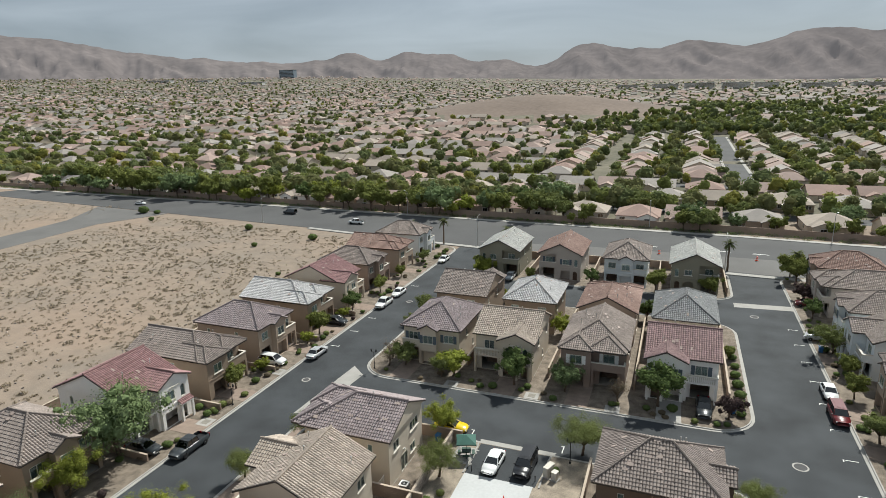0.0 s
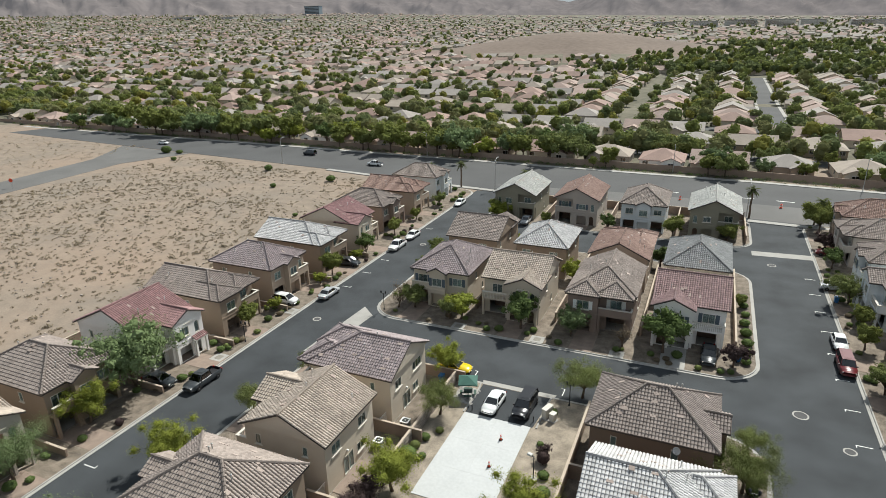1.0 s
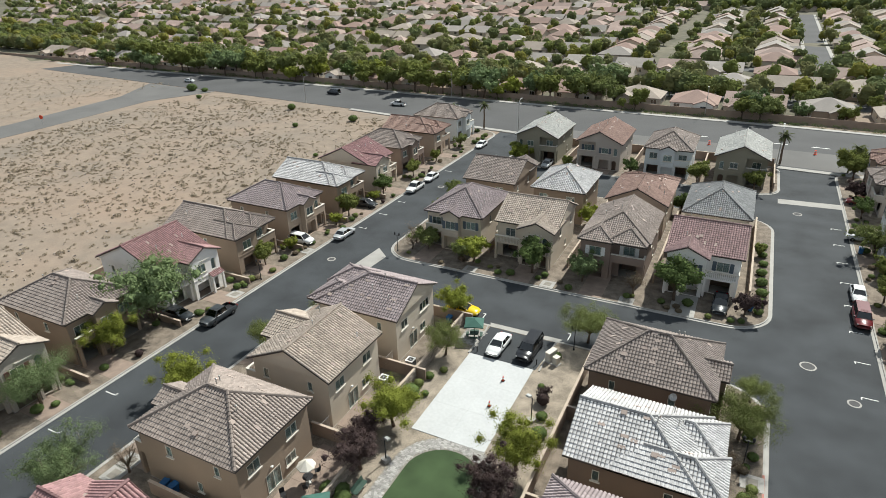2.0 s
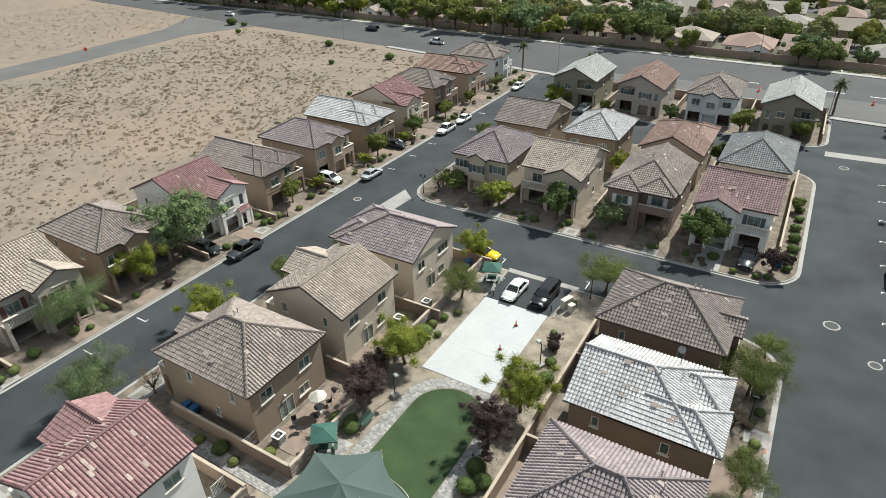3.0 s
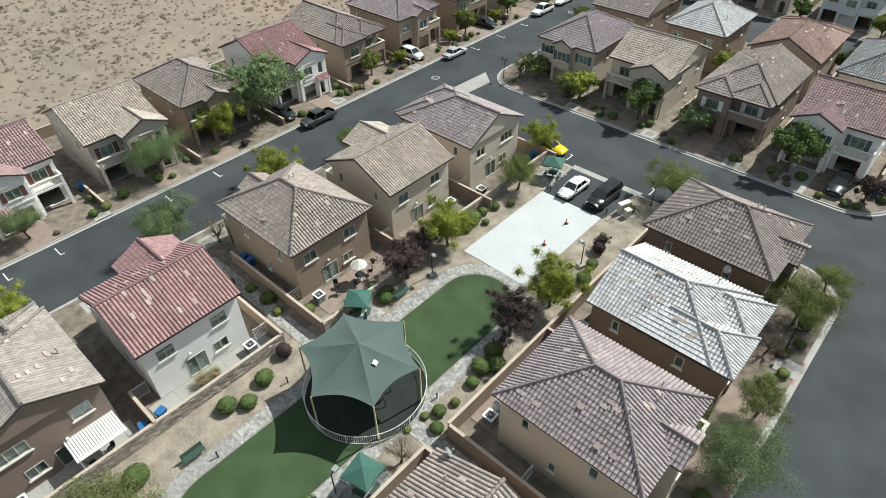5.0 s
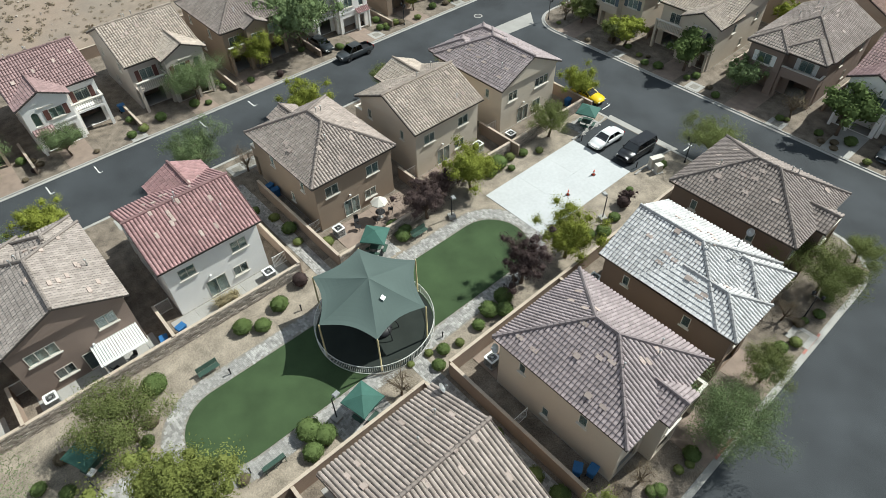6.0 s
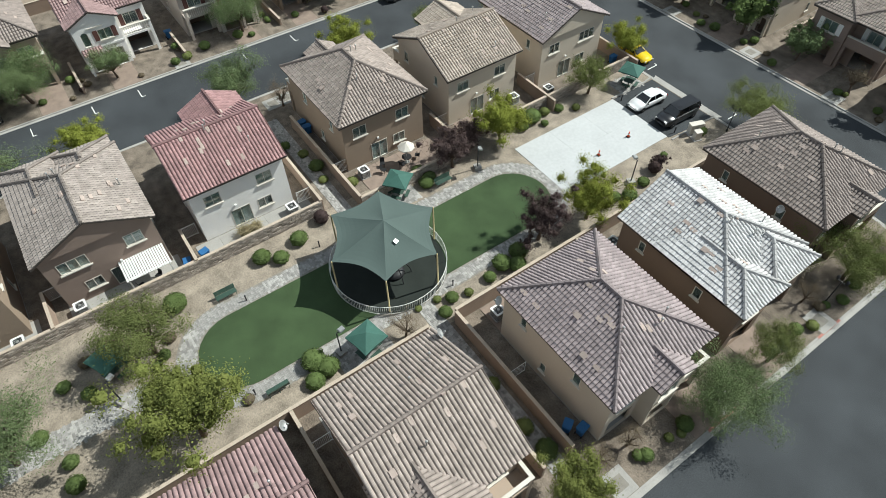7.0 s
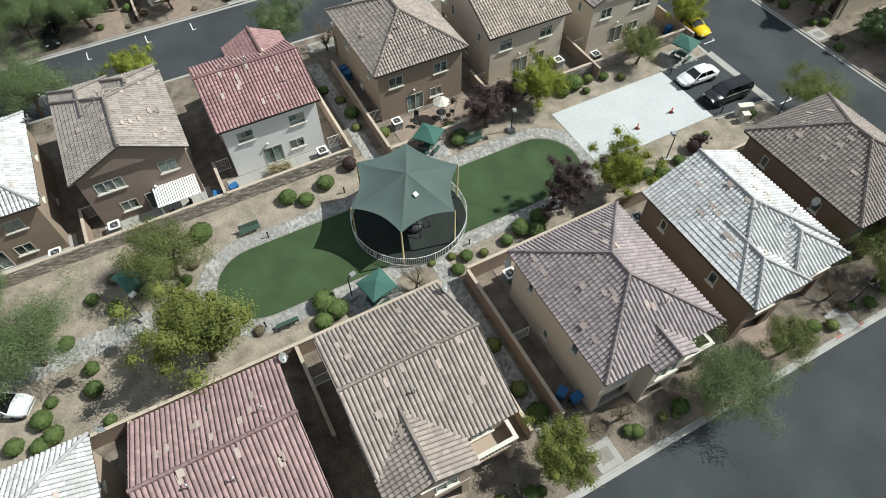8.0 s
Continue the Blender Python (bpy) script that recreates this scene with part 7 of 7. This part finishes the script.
def far_house(x, y, turn, w, d):
    z = rise(x, y)
    TAKEN.setdefault((int(x // 40), int(y // 40)), []).append((x, y, min(w, d) * 0.42))
    g = groups[far_rng.randrange(len(groups))]
    m = pose(x, y, z, 0, 0, turn)
    e, p = 2.6, 0.40
    gabled = far_rng.random() < 0.5
    pl, _ = gable_x(-w / 2, w / 2, -d / 2, d / 2, e, p) if gabled else hip(-w / 2, w / 2, -d / 2, d / 2, e, p)
    cx = far_rng.choice((-1, 1)) * w * 0.2
    wing, _ = gable_y(cx - 3.2, cx + 3.2, -d / 2 - 2, 0, e, p)
    for q in pl + wing:
        if y < 520:
            k = Geo()
            slab(k, q, 0.22)
            n = len(g.v)
            g.v.extend(tuple(m @ Vector(c)) for c in k.v)
            g.f.extend(tuple(n + i for i in f) for f in k.f)
        else:
            g.poly([m @ c for c in q])
    walls_far.box(-w / 2 + 0.4, w / 2 - 0.4, -d / 2 + 0.4, d / 2 - 0.4, -1.5, e + 0.05, m)
    walls_far.box(cx - 2.8, cx + 2.8, -d / 2 - 1.6, -d / 2 + 0.4, -1.5, e + 0.04, m)
    walls_far.poly([m @ Vector(c) for c in ((cx - 2.8, -d / 2 - 1.6, e), (cx + 2.8, -d / 2 - 1.6, e), (cx, -d / 2 - 1.6, e + 2.8 * p))])
    if gabled:
        for sx in (-w / 2 + 0.4, w / 2 - 0.4):
            walls_far.poly([m @ Vector(c) for c in ((sx, -d / 2 + 0.4, e), (sx, d / 2 - 0.4, e), (sx, 0, e + (d / 2 - 0.4) * p))])
    if y < 420:
        for px, py in ((-w * 0.3, d / 2 - 0.4), (w * 0.25, d / 2 - 0.4), (-cx, -d / 2 + 0.4)):
            panes_far.box(px - 0.8, px + 0.8, py - 0.05, py + 0.05, 0.9, 2.1, m)


def on_hill(x, y):
    return math.exp(-(((x + 165) / 150) ** 2 + ((y - 800) / 130) ** 2)) > 0.25 or math.exp(-(((x - 620) / 160) ** 2 + ((y - 900) / 120) ** 2)) > 0.3


def wooded(x, y):
    """The leafy stretch of parks in the north-east."""
    return 545 < y < 1000 and x > -75 + 60 * noise.noise(Vector((y * 0.01, 3, 0)))


for x, y, a, w, d in NEAR:
    if y - soft_north(x) > 65:
        far_house(x, y, a, w, d)
for sx in STREETS:
    for side in (-1, 1):
        y = 300.0
        while y < 525:
            w = far_rng.uniform(12.5, 14.5)
            far_house(sx + side * 17.5 + far_rng.uniform(-0.8, 0.8), y, 90 * side * -1 + far_rng.uniform(-2, 2), w, far_rng.uniform(14.5, 17.5))
            y += w + far_rng.uniform(1.4, 2.6)
y = 306.0
row = 0
while y < 3150:
    x = -1.62 * y - 40
    tilt = 0.035 * math.sin(y * 0.011)
    while x < 0.36 * y + 90:
        w = far_rng.uniform(14, 17.5)
        streets = y < 540 and x > -68
        if not on_hill(x, y) and not streets and far_rng.random() < (0.25 if wooded(x, y) else (0.88 if y < 700 else 0.7)):
            far_house(x, y + tilt * x + far_rng.uniform(-1.5, 1.5), (0 if row % 2 else 180) + far_rng.uniform(-3, 3), w, far_rng.uniform(13, 16))
        x += (w + far_rng.uniform(1.2, 3) + (9 if far_rng.random() < 0.06 else 0)) * (1 + max(0, y - 900) / 1600)
    row += 1
    y += (24 if row % 2 else 33) * (1 + max(0, y - 700) / 1200)
for g, m in zip(groups, FARTILE):
    tagged(part("far_roofs", g, m), "distant tiled roofs of single-storey houses", "houses", kind="stuff")
tagged(part("far_walls", walls_far, STUCCO["cream"]), "distant stucco walls of single-storey houses", "houses", kind="stuff")
tagged(part("far_windows", panes_far, CARGLASS), "distant dark windows of single-storey houses", "windows", kind="stuff")


# far trees: lumpy crowns of several lobes under a coat of leaves, past counting
def far_tree(g, rng, x, y, h):
    r = h * rng.uniform(0.44, 0.62)
    z = rise(x, y)
    sides, stacks = (7, 5) if y < 420 else ((6, 4) if y < 900 else (5, 3))
    lobes = []
    for q in range(6 if y < 420 else (4 if y < 900 else 2)):
        w = rng.uniform(0, 2 * math.pi)
        o = r * rng.uniform(0.1, 0.55) * (q > 0)
        c = Vector((x + o * math.cos(w), y + o * math.sin(w), z + h * rng.uniform(0.38, 0.74)))
        lr = r * rng.uniform(0.42, 0.66)
        lobes.append((c, lr))
        k = len(g.v)
        for a in range(stacks):
            th = math.pi * (a + 0.35) / (stacks - 0.3)
            for b in range(sides):
                ph = 2 * math.pi * (b + 0.5 * (a % 2)) / sides
                u = lr * rng.uniform(0.68, 0.98)
                g.v.append((c.x + u * math.sin(th) * math.cos(ph), c.y + u * math.sin(th) * math.sin(ph), c.z + u * 0.95 * math.cos(th)))
        for a in range(stacks - 1):
            for b in range(sides):
                t = (b + 1) % sides
                g.f.append((k + a * sides + b, k + (a + 1) * sides + b, k + (a + 1) * sides + t, k + a * sides + t))
        g.f.append(tuple(k + b for b in range(sides)))
    pts, ways = [], []
    for _ in range(150 if y < 330 else (74 if y < 480 else (22 if y < 900 else 6))):
        c, lr = rng.choice(lobes)
        d = Vector((rng.gauss(0, 1), rng.gauss(0, 1), rng.gauss(0, 0.9) + 0.2)).normalized()
        pts.append(c + d * lr * rng.uniform(0.8, 1.16))
        ways.append(d)
    leaf_cards(g, pts, r * (0.14 if y < 330 else (0.18 if y < 480 else (0.27 if y < 900 else 0.45))), rng, 0.0, ways)
    if y < 480:
        g.tube([(x, y, z - 0.2), (x, y, z + h * 0.5)], [0.15, 0.09], 4, cap=False)


STREET_TREES = []


def far_trees(name, leaf, n, seed, ymin, ymax, label, green=0.0):
    rng = random.Random(seed)
    g = Geo()
    made = 0
    while made < n:
        y = ymin + (ymax - ymin) * rng.random() ** 2.1
        x = rng.uniform(-1.62 * y - 40, 0.36 * y + 100)
        if on_hill(x, y):
            continue
        if rng.random() < green and not wooded(x, y):
            continue
        if any((x - a) ** 2 + (y - b) ** 2 < q * q for i in (-1, 0, 1) for j in (-1, 0, 1) for a, b, q in TAKEN.get((int(x // 40) + i, int(y // 40) + j), ())) and y < 900:
            continue
        if y < 530 and min(abs(x - sx) for sx in STREETS) < 4.5 and y > 290:
            continue
        if x > -70 and y < 290 and rng.random() < 0.6:
            continue
        made += 1
        far_tree(g, rng, x, y, rng.uniform(4.6, 8.6) * (1 + max(0, y - 300) / 3600) * (1.15 if wooded(x, y) else 1))
    for x, y, h in STREET_TREES[seed % 4::4]:
        far_tree(g, rng, x, y, h)
    tagged(part(name, g, LEAF[leaf]), label, "trees", kind="stuff")


for sx in STREETS:
    yard_rng = random.Random(int(sx) + 500)
    for y in range(292, 532, 9):
        for side in (-1, 1):
            for off, chance in ((7.6 + 1.2 * yard_rng.random(), 0.30 if sx == 29 else 0.62), (29.5 + 2 * yard_rng.random(), 0.7)):
                if yard_rng.random() < chance:
                    STREET_TREES.append((sx + side * off, y + yard_rng.uniform(-3, 3), yard_rng.uniform(4.2, 7.4)))


far_trees("far_trees", "far_green", 1250, 41, 222, 2500, "distant green trees between the roofs", 0.5)
far_trees("far_trees", "far_dark", 1500, 42, 222, 2500, "distant dark green trees between the roofs", 0.35)
far_trees("far_trees", "far_olive", 1700, 43, 222, 2500, "distant olive trees between the roofs", 0.1)
far_trees("far_trees", "far_green", 420, 46, 500, 1000, "leafy green trees of the far park", 1.0)
far_trees("far_trees", "far_dark", 330, 47, 500, 1000, "dark green trees of the far park", 1.0)
far_trees("far_trees", "far_yellow", 330, 44, 222, 1100, "distant yellow-green trees between the roofs", 0.3)

# belt of trees and hedges along the far side of the arterial, and in the first gardens
rng = random.Random(17)
for k in range(112):
    x = -335 + k * 3.75 + rng.uniform(-1.6, 1.6)
    y = soft_north(x) + rng.choice((4.6, 8.4, 9.6, 27.0)) + rng.uniform(-0.8, 0.8)
    dense = -290 < x < -35
    kind = rng.choice(["ash", "ash", "willow", "dark", "mesquite", "golden"] if dense else ["ash", "dark", "willow", "mesquite"])
    if not dense and rng.random() < 0.35:
        continue
    plant_tree(kind, x, y, rng.uniform(1.25, 2.1) if dense else rng.uniform(0.8, 1.45), rng.randrange(2))
g = Geo()
for k in range(190):
    x = -330 + k * 2.2 + rng.uniform(-1, 1)
    y, s = soft_north(x) + rng.uniform(2.6, 5.2), rng.uniform(0.6, 1.1)
    pts, ways = [], []
    for _ in range(70):
        d = Vector((rng.gauss(0, 1), rng.gauss(0, 1), abs(rng.gauss(0, 1)))).normalized()
        pts.append(Vector((x, y, 0.1)) + Vector((d.x * 1.25, d.y, d.z * 1.05)) * s * rng.uniform(0.7, 1.0))
        ways.append(d)
    leaf_cards(g, pts, 0.15, rng, 0.0, ways)
tagged(part("roadside_hedge", g, LEAF["dark"]), "low dusty green hedge along the arterial wall", "hedge", kind="stuff")
for k in range(24):
    x = -60 + k * 4.2 + rng.uniform(-1, 1)
    y = 156 - 0.11 * (x + 60)
    if not (12 < x < 26 or -56 < x < -42):
        shrub(rng.choice(["dark", "olive", "dry"]), x, y - 2.2, rng.uniform(0.8, 1.4), 0.0)

# dark planting along the kerb of the desert row
rng = random.Random(93)
for y in range(4, 150, 3):
    if rng.random() < 0.55:
        shrub(rng.choice(["dark", "dark", "olive", "plum", "dry"]), rng.uniform(-57.0, -55.5), y + rng.uniform(-1.2, 1.2), rng.uniform(0.7, 1.25))
# low planting between the lots of the desert row
rng = random.Random(61)
for y in (9.2, 21.7, 34.2, 47.2, 60.2, 72.6, 85.6, 98.7, 111.6, 124.9, 139.0):
    for _ in range(4):
        shrub(rng.choice(["dark", "olive", "dry", "green"]), rng.uniform(-60.4, -56.0), y + rng.uniform(-1.1, 1.1), rng.uniform(0.6, 1.15))

# desert scrub, past counting
rng = random.Random(23)
g = Geo()
n = 0
while n < 6800:
    x, y = rng.uniform(-186, -79.5), rng.uniform(-10, 168)
    if x < -176 - (y - 40) * 0.02 or y > 158 - 0.11 * (x + 60) - 4:
        continue
    patch = noise.noise(Vector((x * 0.04, y * 0.04, 2))) + 0.5 * noise.noise(Vector((x * 0.15, y * 0.15, 7)))
    if patch < rng.uniform(-0.75, 0.25):
        continue
    n += 1
    s = rng.uniform(0.2, 0.5) * (1.9 if rng.random() < 0.11 else 1)
    near = y < 95 and x > -135
    pts, ways = [], []
    for _ in range(15 if near else 9):
        d = Vector((rng.gauss(0, 1), rng.gauss(0, 1), abs(rng.gauss(0, 0.8)) + 0.1)).normalized()
        pts.append(Vector((x, y, 0)) + Vector((d.x, d.y, d.z * 0.5)) * s * rng.uniform(0.5, 1.0))
        ways.append(d)
    leaf_cards(g, pts, s * (0.34 if near else 0.48), rng, 0.0, ways)
for _ in range(700):
    x, y = rng.uniform(-290, -205), rng.uniform(90, 178)
    s = rng.uniform(0.25, 0.6)
    pts = [Vector((x + rng.gauss(0, s * 0.6), y + rng.gauss(0, s * 0.6), s * rng.uniform(0.15, 0.9))) for _ in range(7)]
    leaf_cards(g, pts, s * 0.45, rng)
tagged(part("desert_scrub", g, LEAF["scrub"]), "sparse grey-brown desert scrub on sand", "scrub", kind="stuff")
for x, y, s in ((-186.0, 170.5, 3.2), (-180, 171, 2.6), (-172.0, 160.5, 2.0), (-128, 158.0, 2.2), (-100.0, 152.0, 2.4), (-112, 140, 1.8), (-88.0, 118.0, 1.4)):
    shrub("dark", x, y, s, 0.0)
# loose stones on the desert
g = Geo()
for _ in range(1500):
    x, y, s = rng.uniform(-180, -79.5), rng.uniform(-10, 150), rng.uniform(0.05, 0.2)
    g.box(-s, s, -s * 0.7, s * 0.7, -0.1, s * 0.7, pose(x, y, -0.02, rng.uniform(-15, 15), rng.uniform(-15, 15), rng.uniform(0, 180)))
tagged(part("desert_stones", g, STONE), "loose pale stones on desert sand", "stones", kind="stuff")

# distant large buildings
def far_block(x, y, w, d, h, material, label):
    top = thing("building", pose(x, y, rise(x, y)), label, "building")
    g = Geo()
    g.box(-w / 2, w / 2, -d / 2, d / 2, -3, h)
    part("wall", g, material, top)
    g = Geo()
    g.box(-w / 2 - 1, w / 2 + 1, -d / 2 - 1, d / 2 + 1, h, h + 2)
    part("roof", g, METAL, top)
    for k in range(6):
        g = Geo()
        g.box(-w / 2 + 1, w / 2 - 1, -d / 2 - 0.4, -d / 2 - 0.1, h * (k + 0.3) / 6, h * (k + 0.75) / 6)
        part("window", g, CARGLASS, top)


TOWER = mat("blue_grey_glass", (0.26, 0.31, 0.36), 0.3, 0.1, 0.02, 0.2, 0.0)
far_block(-2023, 2930, 92, 30, 42, TOWER, "distant dark glass hotel tower")
for x, y, w, h in ((-2200, 2200, 130, 9), (-2050, 2300, 90, 8), (-1700, 2200, 120, 8), (-50, 1900, 70, 13), (40, 1930, 80, 15), (132, 1900, 70, 16), (212, 1950, 60, 14), (330, 1880, 90, 13), (440, 1900, 70, 11), (-160, 2000, 60, 9)):
    far_block(x, y, w, 30, h, STUCCO["white"], "distant long pale low building")

# ---------------------------------------------------------------- pavers of the park path, piece by piece
rng = random.Random(99)
pm = []
for w, d in ((0.31, 0.20), (0.20, 0.20)):
    q = Geo()
    o, i_ = rounded(-w / 2, w / 2, -d / 2, d / 2, 0.02, 1), rounded(-w / 2 + 0.015, w / 2 - 0.015, -d / 2 + 0.015, d / 2 - 0.015, 0.015, 1)
    n = len(o)
    q.v.extend((x, y, 0) for x, y in o)
    q.v.extend((x, y, 0.018) for x, y in o)
    q.v.extend((x, y, 0.026) for x, y in i_)
    for a in range(n):
        b = (a + 1) % n
        q.f += [(a, b, n + b, n + a), (n + a, n + b, 2 * n + b, 2 * n + a)]
    q.f.append(tuple(range(2 * n, 3 * n)))
    pm.append((q, q.mesh("paver", PAVER)))
rest = Geo()
count = 0
y = 4.6
while y < 44.4:
    x = -19.4 + rng.uniform(0, 0.2)
    while x < -8.2:
        k = rng.choice((0, 0, 1))
        w = 0.315 if k == 0 else 0.205
        cx, cy = x + w / 2, y + 0.10
        x += w
        if not in_stadium(cx, cy, TX, 5.35, 43.85, 5.05) or in_stadium(cx, cy, TX, 6.85, 42.45, 3.78) or math.hypot(cx - FX, cy - FY) < 5.25:
            continue
        z = Z + 0.012 + rng.uniform(-0.004, 0.004)
        if 8.0 < cy < 22.0 and cx > -14.2 and count < 300 or (8.0 < cy < 15.0 and count < 300):
            part("paver", pm[k][1], None, paving, m=pose(cx, cy, z))
            count += 1
        else:
            b = len(rest.v)
            src = pm[k][0]
            rest.v.extend((vx + cx, vy + cy, vz + z) for vx, vy, vz in src.v)
            rest.f.extend(tuple(b + i for i in f) for f in src.f)
    y += 0.205
# side paths: to the southern end and along the alley
for x0, x1, y0, y1 in ((-15.4, -13.3, -14.0, 5.2), (-39.0, -19.0, 23.9, 25.3), (-8.9, 9.0, 23.9, 25.2), (-21.8, -19.4, 28.4, 31.6), (-9.6, -6.6, 16.0, 20.4), (-22.0, -19.4, 59.4, 62.8)):
    y = y0
    while y < y1:
        x = x0 + rng.uniform(0, 0.2)
        while x < x1:
            k = rng.choice((0, 0, 1))
            w = 0.315 if k == 0 else 0.205
            b = len(rest.v)
            src = pm[k][0]
            rest.v.extend((vx + x + w / 2, vy + y + 0.10, vz + Z + rng.uniform(-0.002, 0.006)) for vx, vy, vz in src.v)
            rest.f.extend(tuple(b + i for i in f) for f in src.f)
            x += w
        y += 0.205
tagged(part("pavers", rest, PAVER, paving), kind="stuff")
